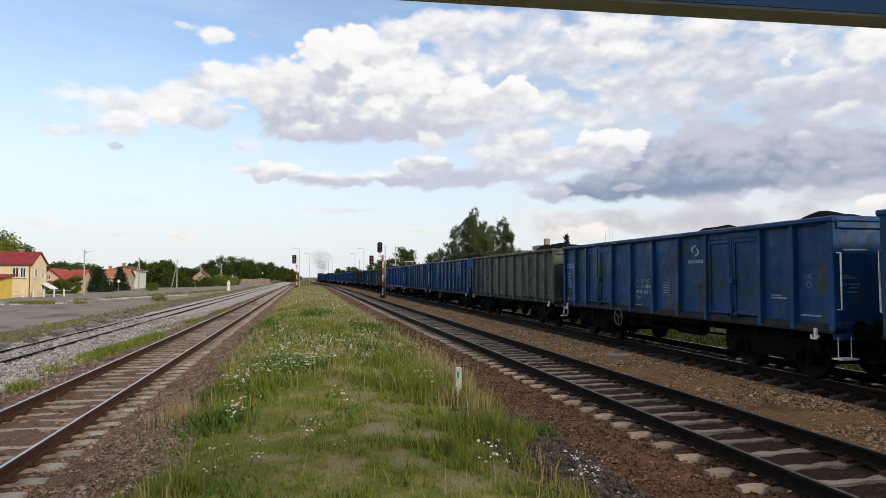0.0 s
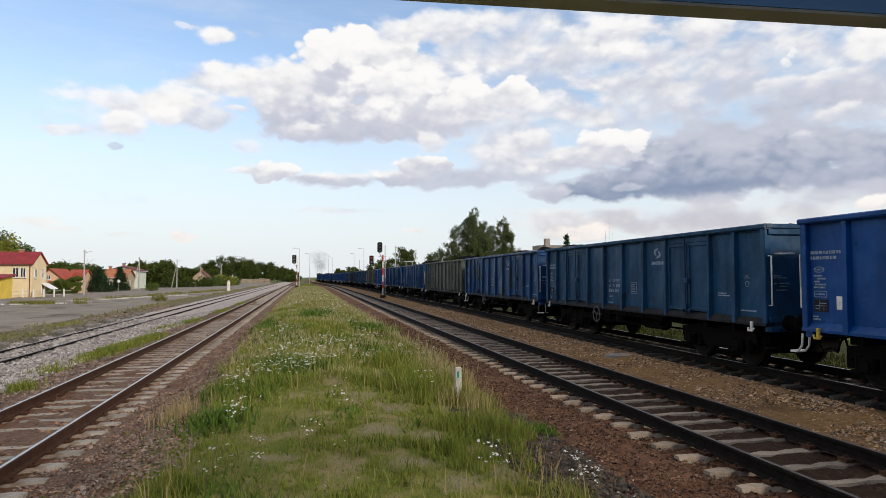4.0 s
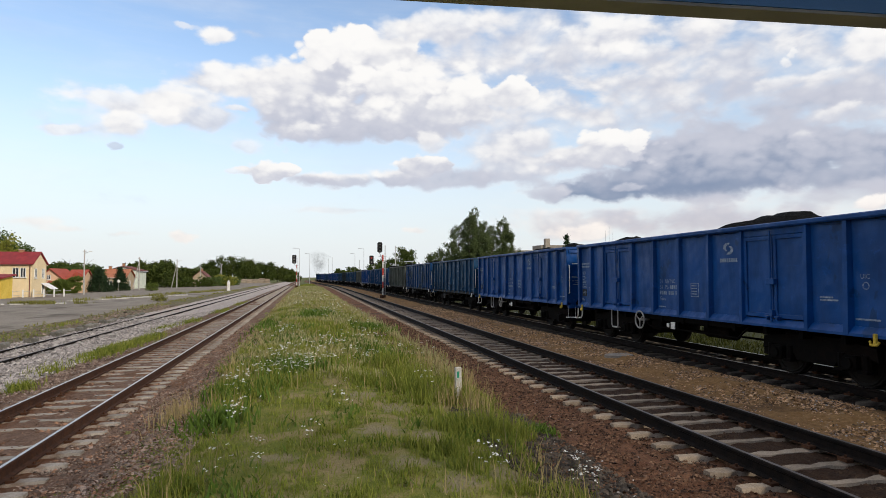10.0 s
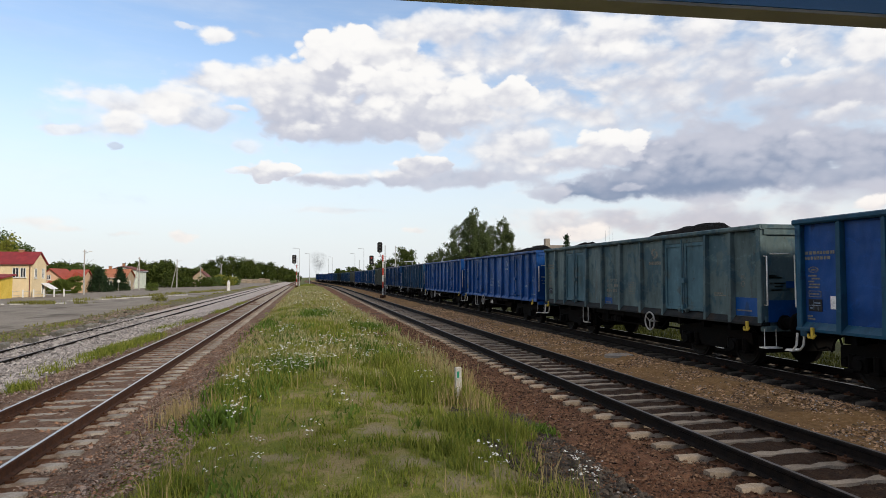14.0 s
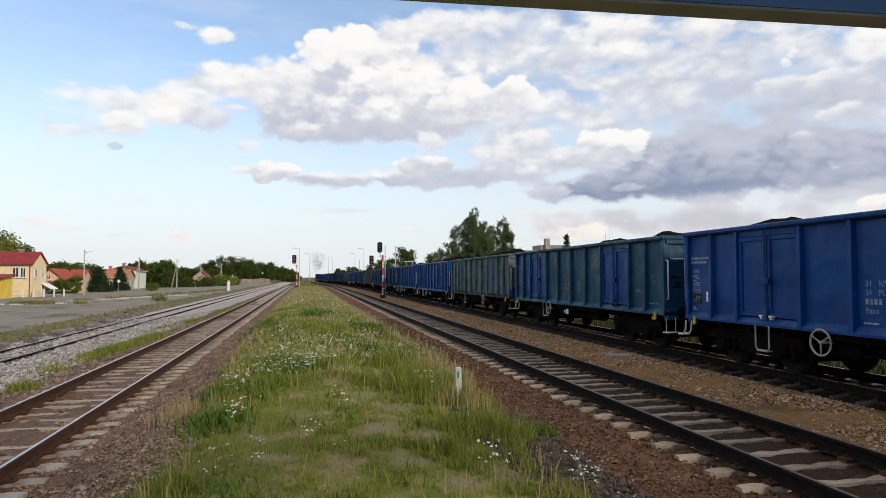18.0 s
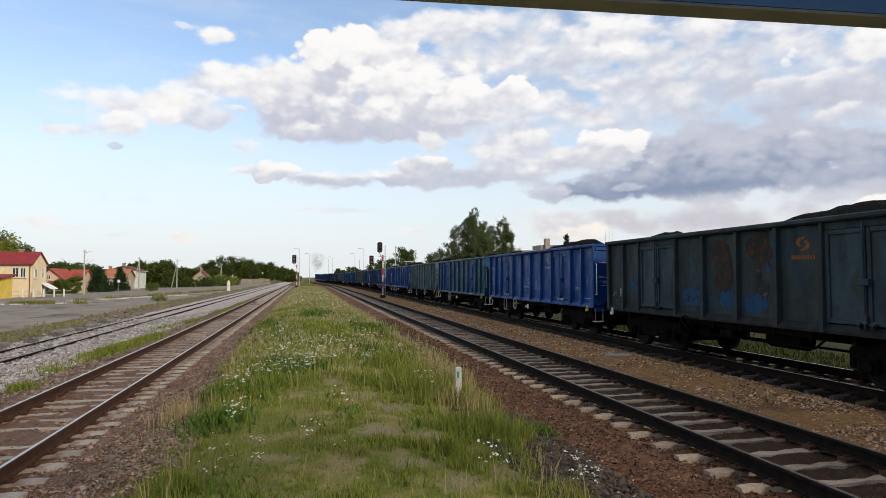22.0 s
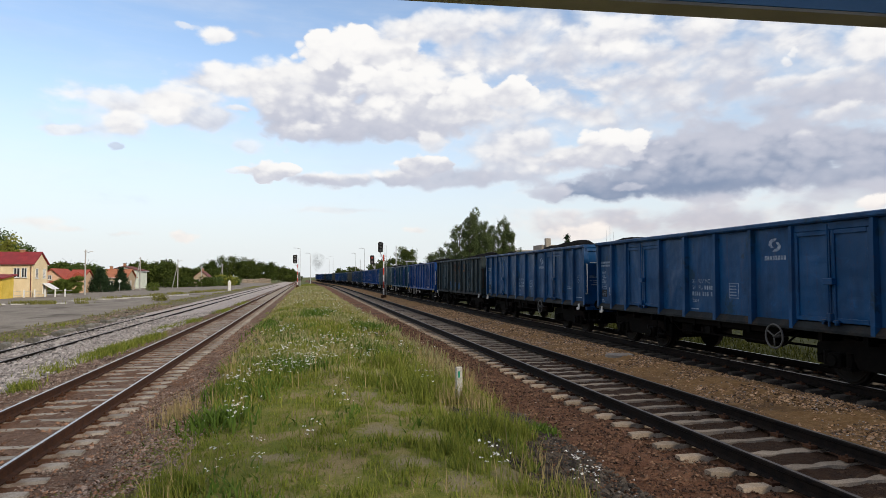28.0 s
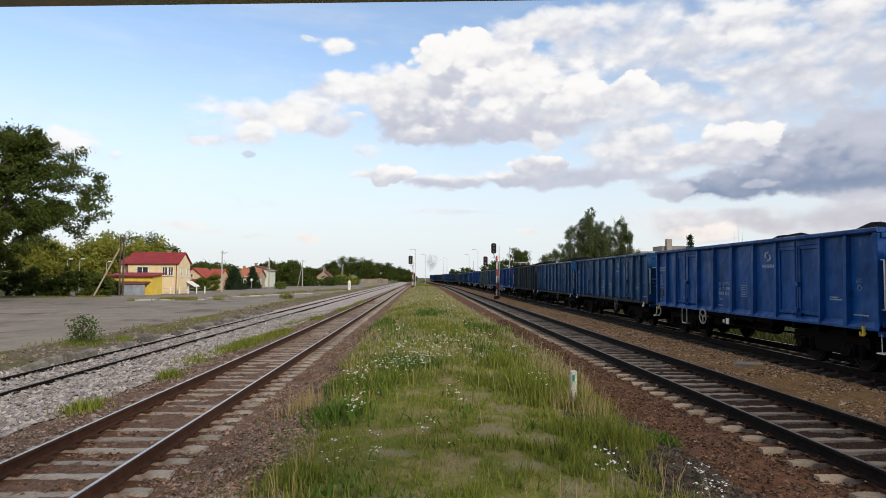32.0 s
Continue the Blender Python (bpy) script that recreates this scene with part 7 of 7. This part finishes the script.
house(-43.6, 166, 7.6, 8.5, 3.1, 5.0, PLASTER_DUN, ROOF_ORANGE, "low dun house with an orange tiled roof", wins=[(-5.8, 1.0, 1.2, 1.3), (-3.4, 1.0, 1.2, 1.3)], gable_wins=[(4, 1.0, 1.2, 1.3)], chimney=(-4.5, 4.2, 0.8))
house(-45.3, 184, 7.4, 9.5, 4.9, 6.0, PLASTER_GREEN, ROOF_BROWN, "tall pale green rendered house with a shallow roof", along=False, chimney=(-4.2, 3.0, 0.9))
house(-34.4, 232, 4.9, 8, 3.1, 5.2, PLASTER_DUN, ROOF_BROWN, "small dun house with a brown gable roof", wins=[(-3.5, 1.1, 0.9, 1.2), (-1.4, 1.1, 0.9, 1.2)], along=False, chimney=(-2.5, 4.0, 0.9))
house(-68, 172, 12, 9, 3.2, 6.2, PLASTER_WHITE, ROOF_ORANGE, "far white house with an orange roof among trees")

# flat-roofed works building beyond the train
w1 = thing("works_building", "off-white flat-roofed building with a chimney beyond the train", "building", pose(54.1, 146, -0.6))
part("wall", Geo().box(-5.8, 9.5, 0, 12, 0, 8.7), PLASTER_WHITE, w1)
part("roof", Geo().box(-6.1, 9.8, -0.3, 12.3, 8.7, 9.0), CONCRETE_GREY, w1)
part("stair_tower", Geo().box(2.2, 9.0, 2, 8, 9.0, 10.4), CONCRETE_A, w1)
part("chimney", Geo().box(3.2, 4.4, 1.4, 2.6, 9.0, 12.0, 0.02), CONCRETE_A, w1, "square rendered chimney")
for i in range(5):
    window(w1, -4 + i * 2.9, 6.2, 1.8, 1.4, 0, "y")
fir(56.3, 132, 11.7, 2.2, 75, "dark conifer beyond the train")
for mx, my, mh in ((51.8, 104, 10.8), (52.5, 104, 11.6), (53.2, 104, 10.4), (55.0, 130, 9.6)):
    part("mast", Geo().tube([(0, 0, 0), (0, 0, mh)], 0.05, 6, 0.02), ZINC, thing("aerial", "thin grey aerial mast beyond the train", "aerial", pose(mx, my, -0.6), group="aerials"))


# ================= signals, lamps, poles =================
SIGNAL_RED = bpy.data.materials.new("red_signal_lens")
SIGNAL_RED.use_nodes = True
SIGNAL_RED.node_tree.nodes["Principled BSDF"].inputs["Base Color"].default_value = (0.30, 0.02, 0.015, 1)
SIGNAL_RED.node_tree.nodes["Principled BSDF"].inputs["Emission Color"].default_value = (1.0, 0.08, 0.04, 1)
SIGNAL_RED.node_tree.nodes["Principled BSDF"].inputs["Emission Strength"].default_value = 0.10
LENS = surface("dull_lens", (0.20, 0.20, 0.19), (0.26, 0.25, 0.24), 3.0, 9.0, 0.3, relief=0.0)


def signal(x, y, top, head, label, lamps=3, lit=-1, side=-0.4, striped=True, base=None):
    """A colour-light signal: a post, a bracket and a black board of lamps with hoods."""
    z = float(height(x, y)) if base is None else base
    t = thing("railway_signal", label, "railway signal", pose(x, y, z))
    H = top - z
    if striped:
        n = 6
        for i in range(n):
            a, b = 0.35 + (H - head - 0.6) * i / n, 0.35 + (H - head - 0.6) * (i + 1) / n
            part("post_band", Geo().tube([(0, 0, a), (0, 0, b)], 0.075, 10), RED if i % 2 else WHITE, t)
    else:
        part("post", Geo().tube([(0, 0, 0.2), (0, 0, H - head - 0.3)], 0.07, 10), ZINC, t)
    part("foot", Geo().box(-0.28, 0.28, -0.22, 0.22, -0.15, 0.36, 0.03), RUST, t)
    part("bracket", Geo().tube([(0, 0, H - head - 0.9), (side * 0.5, 0, H - head - 0.45), (side, 0, H - head - 0.1), (side, 0, H - head + 0.1)], 0.045, 6), ZINC, t)
    part("ladder", Geo().tube([(0.16, 0.14, 0.3), (0.16, 0.14, H - head * 0.3)], 0.02, 5).tube([(0.30, 0.14, 0.3), (0.30, 0.14, H - head * 0.3)], 0.02, 5), ZINC, t)
    part("platform", Geo().box(side - 0.1, 0.4, 0.0, 0.4, H - head - 0.42, H - head - 0.36), ZINC, t)
    w = head * 0.24
    board = part("signal_head", Geo().prism([(side - w, H - head + 0.1), (side - w * 0.6, H - head), (side + w * 0.6, H - head), (side + w, H - head + 0.1), (side + w, H - 0.12), (side + w * 0.6, H), (side - w * 0.6, H), (side - w, H - 0.12)], 1, -0.12, 0.02), BLACK, t, "black signal head")
    for i in range(lamps):
        zc, r = H - head * (i + 0.6) / (lamps + 0.2), head * 0.10
        part("lens", Geo().tube([(side, -0.15, zc), (side, -0.121, zc)], r, 12), SIGNAL_RED if i == lit else LENS, board, "red lit lens" if i == lit else "")
        hood = Geo()
        for j in range(7):
            a0, a1 = math.pi * j / 7, math.pi * (j + 1) / 7
            p = [(side + r * 1.2 * math.cos(a), zc + r * 1.2 * math.sin(a)) for a in (a0, a1)]
            hood.add([(p[0][0], -0.12, p[0][1]), (p[1][0], -0.12, p[1][1]), (p[1][0], -0.36, p[1][1]), (p[0][0], -0.36, p[0][1])], [(0, 1, 2, 3)])
        part("hood", hood, BLACK, board)
    return t


signal(7.72, 67.2, 5.74, 1.1, "black three-lamp railway signal on a red and white post", 3, -1, -0.33)
signal(12.6, 126, 6.3, 1.75, "railway signal showing red on a bracket", 2, 0, -0.4, False)
signal(-2.75, 150, 7.2, 2.0, "black railway signal on a red and white post by the track", 3, -1, -0.55, True, -0.2)


def street_lamp(x, y, top, label="tall grey lamp post with a short arm", arm=-0.9, group="platform lamps", thick=0.09):
    z = float(height(x, y))
    t = thing("lamp_post", label, "lamp post", pose(x, y, z), group=group)
    H = top - z
    part("pole", Geo().tube([(0, 0, 0), (0, 0, H * 0.5), (0, 0, H)], thick, 8, thick * 0.55), ZINC, t)
    part("arm", Geo().tube([(0, 0, H - 0.05), (arm, 0, H + 0.1)], 0.04, 6), ZINC, t)
    part("lamp_head", Geo().box(min(arm * 1.75, arm), max(arm * 1.75, arm), -0.14, 0.14, H + 0.04, H + 0.15, 0.03), ZINC, t)
    part("base", Geo().box(-0.2, 0.2, -0.2, 0.2, -0.1, 0.25, 0.03), CONCRETE_GREY, t)
    return t


street_lamp(-2.3, 160, 9.1)
street_lamp(0.28, 205, 9.5)
street_lamp(14.6, 172, 9.7)
street_lamp(14.6, 206, 9.6)
street_lamp(9.4, 262, 10.2)
street_lamp(9.0, 300, 10.5)
for x, y, top in ((14.3, 106, 7.3), (15.0, 192, 7.2)):
    p = thing("pole", "plain grey pole beyond the goods train", "pole", pose(x, y, -0.6), group="poles")
    part("shaft", Geo().tube([(0, 0, 0), (0, 0, top + 0.6)], 0.10, 8, 0.07), ZINC, p)
fr = thing("gantry", "small grey steel frame beyond the goods train", "gantry", pose(17.6, 112, -0.6))
for s in (-0.55, 0.55):
    part("leg", Geo().tube([(s, 0, 0), (s, 0, 5.4)], 0.06, 6), ZINC, fr)
part("beam", Geo().box(-0.85, 0.85, -0.08, 0.08, 5.3, 5.45), ZINC, fr)


def wooden_pole(x, y, top, strut=True, lamp=False, lean=0.0, label="weathered electricity pole beside the yard", wood=None):
    z = float(height(x, y))
    t = thing("utility_pole", label, "pole", pose(x, y, z, 0, lean, 0), group="electricity poles")
    H = top - z
    part("shaft", Geo().tube([(0, 0, -0.1), (0, 0, H)], 0.15, 8, 0.10), wood or CONCRETE_GREY, t)
    if strut:
        part("strut", Geo().tube([(-1.5, 0.2, -0.1), (-0.1, 0, H * 0.82)], 0.12, 8, 0.09), CONCRETE_GREY, t)
    part("crossarm", Geo().box(-0.3, 0.3, -0.05, 0.05, H - 0.4, H - 0.32), ZINC, t)
    for s in (-0.24, 0.24):
        part("insulator", Geo().tube([(s, 0, H - 0.33), (s, 0, H - 0.16)], 0.045, 6), PVC, t)
    if lamp:
        part("lamp_arm", Geo().tube([(0, 0, H - 0.7), (0.9, -0.3, H - 0.35)], 0.04, 6), ZINC, t)
        part("lamp_head", Geo().box(0.8, 1.3, -0.42, -0.2, H - 0.38, H - 0.26, 0.03), PVC, t)


wooden_pole(-38.4, 121, 7.0, False, True)
wooden_pole(-39.0, 160, 6.9, True)
wooden_pole(-36.4, 190, 7.2, True, True)
wooden_pole(-33.6, 212, 5.6, False)
wooden_pole(-30.2, 235, 6.8, True)
wooden_pole(-45.6, 96, 8.3, False, False, 0, "weathered brown electricity pole by the shed", BARK)
wooden_pole(-45.1, 96, 8.3, False, False, 0, "weathered brown electricity pole by the shed", BARK)
sp = thing("pole_strut", "pale leaning strut beside the shed's poles", "pole", pose(-46.5, 90.2, -0.92))
part("shaft", Geo().tube([(0, 0, -0.1), (3.3, 0.5, 6.9)], 0.13, 8, 0.10), TIMBER, sp)
for x, top in ((-55.6, 4.6), (-53.7, 4.65), (-49.6, 4.25)):
    lp = thing("street_lamp", "small street lamp with a pale head above the hedge", "street lamp", pose(x, 100, -0.92), group="street lamps by the houses")
    part("pole", Geo().tube([(0, 0, 0), (0, 0, top + 0.75)], 0.06, 6, 0.04), ZINC, lp)
    part("arm", Geo().tube([(0, 0, top + 0.72), (0.4, -0.1, top + 0.95)], 0.03, 6), ZINC, lp)
    part("lamp_head", Geo().box(0.3, 0.85, -0.22, 0.02, top + 0.9, top + 1.06, 0.04), PVC, lp)
part("lattice", Geo().tube([(-0.8, 0, 0), (-0.3, 0, 9.5)], 0.08, 4).tube([(0.8, 0, 0), (0.3, 0, 9.5)], 0.08, 4).box(-1.3, 1.3, -0.1, 0.1, 9.2, 9.4).box(-0.9, 0.9, -0.1, 0.1, 7.6, 7.8).tube([(-0.7, 0, 2), (0.5, 0, 6)], 0.05, 4).tube([(0.7, 0, 2), (-0.5, 0, 6)], 0.05, 4),
     ZINC, thing("pylon", "far grey lattice pylon over the trees", "pylon", pose(-60, 270, -0.9)))

# marker posts, manhole, sign
mp = thing("marker_post", "short white concrete marker post in the grass", "marker post", pose(2.58, 10.9, -0.15))
part("post", Geo().box(-0.055, 0.055, -0.045, 0.045, -0.1, 0.60, 0.012), POST, mp)
part("plate", Geo().box(-0.028, 0.012, -0.052, -0.046, 0.42, 0.53), GREEN_MARK, mp, "small green plate")
km = thing("distance_post", "white concrete distance post beside the siding", "marker post", pose(-16.9, 143, -0.95))
part("post", Geo().box(-0.3, 0.3, -0.15, 0.15, 0, 2.1, 0.04), WHITE, km)
part("cap", Geo().box(-0.12, 0.12, -0.08, 0.08, 2.1, 2.4, 0.02), WHITE, km)
mh = thing("cable_cover", "flat grey concrete cover lying in the gravel", "cover", pose(8.2, 15.8, -0.105, 0, 0, 4))
part("slab", Geo().prism([(0.40 * math.cos(k * 0.5236 + 0.26), 0.30 * math.sin(k * 0.5236 + 0.26)) for k in range(12)], 2, -0.04, 0.03), CONCRETE_A, mh)
sg = thing("road_sign", "diamond road sign on a thin post", "road sign", pose(-41.2, 152, -0.9))
part("post", Geo().tube([(0, 0, 0), (0, 0, 2.6)], 0.035, 6), ZINC, sg)
part("plate", Geo().prism([(-0.42, 2.2), (0, 1.78), (0.42, 2.2), (0, 2.62)], 1, -0.06, -0.04), WHITE, sg)

# heavy kerb blocks beside the siding
kb = Geo().box(-0.17, 0.17, -0.46, 0.46, -0.17, 0.15, 0.05).mesh("kerb_block", KERB)
rk = random.Random(9)
for i in range(34):
    y = 21 + i * 1.06 + (0.5 if i > 9 else 0)
    if rk.random() < 0.3:
        continue
    tagged(new("kerb_block", kb), "tilted grey concrete kerb block beside the siding", "kerb block", group="kerb blocks").matrix_world = pose(-12.62 - 0.016 * (y - 22) + rk.uniform(-0.1, 0.1), y, -0.86 + rk.uniform(-0.09, 0.04), rk.uniform(-4, 4), rk.uniform(-6, 14), rk.uniform(-7, 7))
# broken edging slabs across the yard
sl = Geo().box(-0.9, 0.9, -0.5, 0.5, -0.1, 0.10, 0.03).mesh("edging_slab", POST)
for i in range(22):
    k = i / 10 if i < 11 else (i - 11) / 10
    x, y, a = (-34.0 + 8.0 * k, 77.2 + 2.6 * k, 15) if i < 11 else (-28.5 + 8.0 * k, 88 + 22 * k, 68)
    if rk.random() < 0.2:
        continue
    tagged(new("edging_slab", sl), "broken concrete edging slab on the loading yard", "slab", group="edging slabs").matrix_world = pose(x + rk.uniform(-0.4, 0.4), y + rk.uniform(-0.5, 0.5), -0.86, rk.uniform(-3, 3), rk.uniform(-3, 3), a + rk.uniform(-14, 14))
# stacked timber at the far end
for i in range(5):
    st = thing("timber_stack", "stack of pale sawn timber at the yard's far end", "timber stack", pose(-31 + i * 2.6, 322 + i * 3, -0.95), group="timber stacks")
    for j in range(5 if i != 3 else 6):
        part("layer", Geo().box(-1.25, 1.25, -2, 2, 0.1 + j * 0.42, 0.44 + j * 0.42, 0.02), TIMBER, st)
# garden fences
for i in range(12):
    f = thing("fence_panel", "low pale picket fence panel before the houses", "fence", pose(-49.0 + i * 1.02, 98.0 + i * 1.1, -0.92), group="fence panels")
    part("post", Geo().box(-0.08, 0.08, -0.08, 0.08, 0, 1.25, 0.01), PVC, f)
    part("rail", Geo().box(0.08, 1.0, -0.02, 0.02, 0.4, 0.46), ZINC, f)
    part("rail", Geo().box(0.08, 1.0, -0.02, 0.02, 0.95, 1.01), ZINC, f)

# ================= station canopy over the camera =================
cn = thing("canopy", "blue sheet-metal edge of a platform canopy overhead", "canopy", pose(0, 2.59, 3.2, 0, 0, -3.9))
part("fascia", Geo().box(-5, 7, -0.10, -0.05, 0.018, 0.30), CANOPY_BLUE, cn)
part("flange", Geo().box(-5, 7, -0.101, 0.014, 0.0, 0.014), CANOPY_GREY, cn, "dark grey bottom flange")
part("roof", Geo().box(-5, 7, -0.75, 0.02, 0.304, 0.36), CANOPY_GREY, cn)
for x in (-1.6, 2.9):
    part("column", Geo().box(x - 0.09, x + 0.09, -0.7, -0.52, -3.3, 0.30, 0.01), CANOPY_GREY, cn)
for x in (-1.9, 0.0, 1.93, 3.8):
    part("bolt", Geo().tube([(x, -0.125, 0.085), (x, -0.10, 0.085)], 0.012, 8), YELLOW, cn, "yellowed bolt head")

# ================= smoke over the locomotive =================
SMOKE = bpy.data.materials.new("thin_diesel_smoke")
SMOKE.use_nodes = True


def smoke_nodes():
    T = Tree(SMOKE.node_tree)
    bsdf = SMOKE.node_tree.nodes["Principled BSDF"]
    bsdf.inputs["Base Color"].default_value = (0.030, 0.027, 0.028, 1)
    bsdf.inputs["Roughness"].default_value = 1.0
    bsdf.inputs["Specular IOR Level"].default_value = 0.0
    soft = T.node("ShaderNodeAttribute")
    soft.attribute_name = "soft"
    ragged = T.step(T.noise(coords(T), 1.6, 4.0, 0.6), 0.3, 0.7, 0.3, 1.2)
    clear = T.node("ShaderNodeBsdfTransparent")
    mixer = T.node("ShaderNodeMixShader")
    T.put(mixer.inputs[0], T.math("MULTIPLY", T.math("MULTIPLY", soft.outputs["Fac"], ragged), 0.30))
    T.put(mixer.inputs[1], clear.outputs[0])
    T.put(mixer.inputs[2], bsdf.outputs[0])
    T.put(SMOKE.node_tree.nodes["Material Output"].inputs["Surface"], mixer.outputs[0])


smoke_nodes()


def puff(seed):
    """A loose puff: a bowed round veil that thins out to its rim."""
    rnd = random.Random(seed)
    v, f, soft = [], [], []
    for _ in range(1):
        m = pose(rnd.gauss(0, 0.3), rnd.gauss(0, 0.4), rnd.gauss(0, 0.3), rnd.uniform(60, 120), 0, rnd.uniform(-40, 40))
        n = len(v)
        v.append(tuple(m @ Vector((0, 0, 0.3))))
        soft.append(1.0)
        for k, (r, s) in enumerate(((0.4, 0.62), (0.72, 0.22), (1.05, 0.0))):
            for i in range(14):
                a = i * 2 * math.pi / 14
                q = r * (1 + 0.12 * math.sin(3 * a + seed))
                v.append(tuple(m @ Vector((q * math.cos(a), q * math.sin(a), 0.3 - 0.3 * q * q))))
                soft.append(s)
        f += [(n, n + 1 + i, n + 1 + (i + 1) % 14) for i in range(14)]
        f += [(n + 1 + 14 * k + i, n + 1 + 14 * k + (i + 1) % 14, n + 15 + 14 * k + (i + 1) % 14, n + 15 + 14 * k + i) for k in range(2) for i in range(14)]
    me = Geo().add(v, f).mesh("smoke_puff", SMOKE, True)
    me.attributes.new("soft", "FLOAT", "POINT").data.foreach_set("value", soft)
    return me


# ================= locomotive at the head =================
def locomotive():
    t = thing("locomotive", "dark diesel locomotive at the head of the coal train", "locomotive", group="coal train")
    part("frame", Geo().box(-1.45, 1.45, -8.5, 8.5, 0.85, 1.2, 0.05), UNDER, t)
    part("engine_hood", Geo().box(-1.1, 1.1, -5.5, 7.8, 1.2, 3.1, 0.12), SOOT, t)
    part("cab", Geo().box(-1.42, 1.42, -8.2, -5.5, 1.2, 3.8, 0.15), SOOT, t)
    part("exhaust", Geo().tube([(0, 1, 3.4), (0, 1, 4.0)], 0.25, 10), BLACK, t)
    for y in (5.2, -5.2):
        bogie = part("bogie", Geo().box(-1.15, 1.15, y - 1.9, y + 1.9, 0.3, 0.82, 0.05), UNDER, t)
        for d in (-1.2, 1.2):
            part("wheelset", Geo().tube([(-0.82, y + d, 0.5), (0.82, y + d, 0.5)], 0.5, 20), WHEEL, bogie)
    return t


LOCO = locomotive()
PUFFS = []
for i in range(7):
    p = tagged(new("smoke_puff", puff(i)), "thin grey exhaust smoke over the far train", "smoke", group="smoke puffs")
    PUFFS.append(p)


# ================= a bird that crosses the sky =================
def swallow():
    t = thing("bird", "small dark bird flying over the goods train", "bird")
    part("body", Geo().tube([(0, 0.09, 0), (0, 0.06, 0.004), (0, 0.0, 0.0), (0, -0.07, 0.0)], 0.026, 8, 0.012), BLACK, t, smooth=True)
    part("head", Geo().tube([(0, 0.075, 0.008), (0, 0.115, 0.01), (0, 0.135, 0.006)], 0.019, 8, 0.003), BLACK, t, smooth=True)
    for s in (-1, 1):
        part("wing", Geo().prism([(s * 0.015, 0.05), (s * 0.08, 0.065), (s * 0.185, -0.03), (s * 0.09, 0.0), (s * 0.015, -0.02)], 2, 0.004, 0.010), BLACK, t)
    part("tail", Geo().prism([(-0.012, -0.06), (0.012, -0.06), (0.035, -0.15), (0.0, -0.10), (-0.035, -0.15)], 2, -0.002, 0.003), BLACK, t)
    return t


BIRD = swallow()


# ================= what moves =================
def front_of(t):
    """Where the front of wagon number FIRST stands along the line."""
    return 22.15 + 3.7133 * t + 0.0176 * t * t


def on_line(y):
    d = (float(line_c(y + 2)) - float(line_c(y - 2))) / 4
    return pose(float(line_c(y)), y, 0.0, 0, 0, -math.degrees(math.atan(d)))


def flight(x, y, z, turn, bank=0.0):
    return pose(x, y, z, 12.0, bank, turn)


def motions():
    walk(BIRD, [(0.0, flight(13.8, 43.6, -0.1, -60)), (23.6, flight(13.8, 43.6, -0.1, -60)), (24.1, flight(13.6, 43.3, 3.2, -80)), (24.3, flight(14.0, 42.7, 4.83, -100)), (24.5, flight(16.7, 41.6, 6.25, -112, 15)),
                (24.7, flight(19.8, 40.1, 7.29, -116, 25)), (25.0, flight(24.3, 37.4, 8.49, -120, 20)), (25.5, flight(30.3, 32.4, 9.76, -124, 10)), (26.2, flight(36.0, 25.6, 10.7, -130)), (28.0, flight(52, 5, 8.0, -150)),
                (30.0, flight(58, -12, 3.0, -170)), (31.0, flight(59, -16, -0.5, -180)), (32.0, flight(59, -16, -0.5, -180))])
    times = [0.0, 2.0, 4.0, 6.0, 8.0, 10.0, 12.0, 14.0, 16.0, 18.0, 20.0, 22.0, 24.0, 26.0, 28.0, 30.0, 32.0]
    for i, (w, sets) in enumerate(WAGONS):
        back = (i - FIRST) * PITCH + HALF
        walk(w, [(t, on_line(front_of(t) - back)) for t in times])
        if not FIRST - 1 <= i <= FIRST + 10:
            continue
        total = front_of(32.0) - front_of(0.0)
        n = int(total / 0.462 / radians(84)) + 1
        turns = []
        for k in range(n + 1):
            s, lo, hi = total * k / n, 0.0, 32.0
            for _ in range(30):
                m = (lo + hi) / 2
                lo, hi = (m, hi) if front_of(m) - front_of(0.0) < s else (lo, m)
            turns.append((round(lo * 30) / 30, -math.degrees((front_of(round(lo * 30) / 30) - front_of(0.0)) / 0.462)))
        for ws, d in sets:
            walk(ws, [(t, pose(0, d, 0.462, a)) for t, a in turns])
    walk(LOCO, [(t, on_line(front_of(t) + FIRST * PITCH + 10.0)) for t in times])
    for i, p in enumerate(PUFFS):
        rows = []
        for t in times:
            h = 4.3 + i * 1.15 + 0.12 * t
            y = front_of(t) + FIRST * PITCH - 6
            rows.append((t, pose(float(line_c(y)) - 1.0 + 0.5 * math.sin(i * 2.1) + (h - 5) * -0.05 + i * 0.05, y - 4 - 0.8 * i, h, 0, 0, i * 7 - 28 + 0.5 * t)))
        p.scale = (2.4 + 0.42 * i, 2.4 + 0.42 * i, 2.2 + 0.30 * i)
        walk(p, rows)


motions()
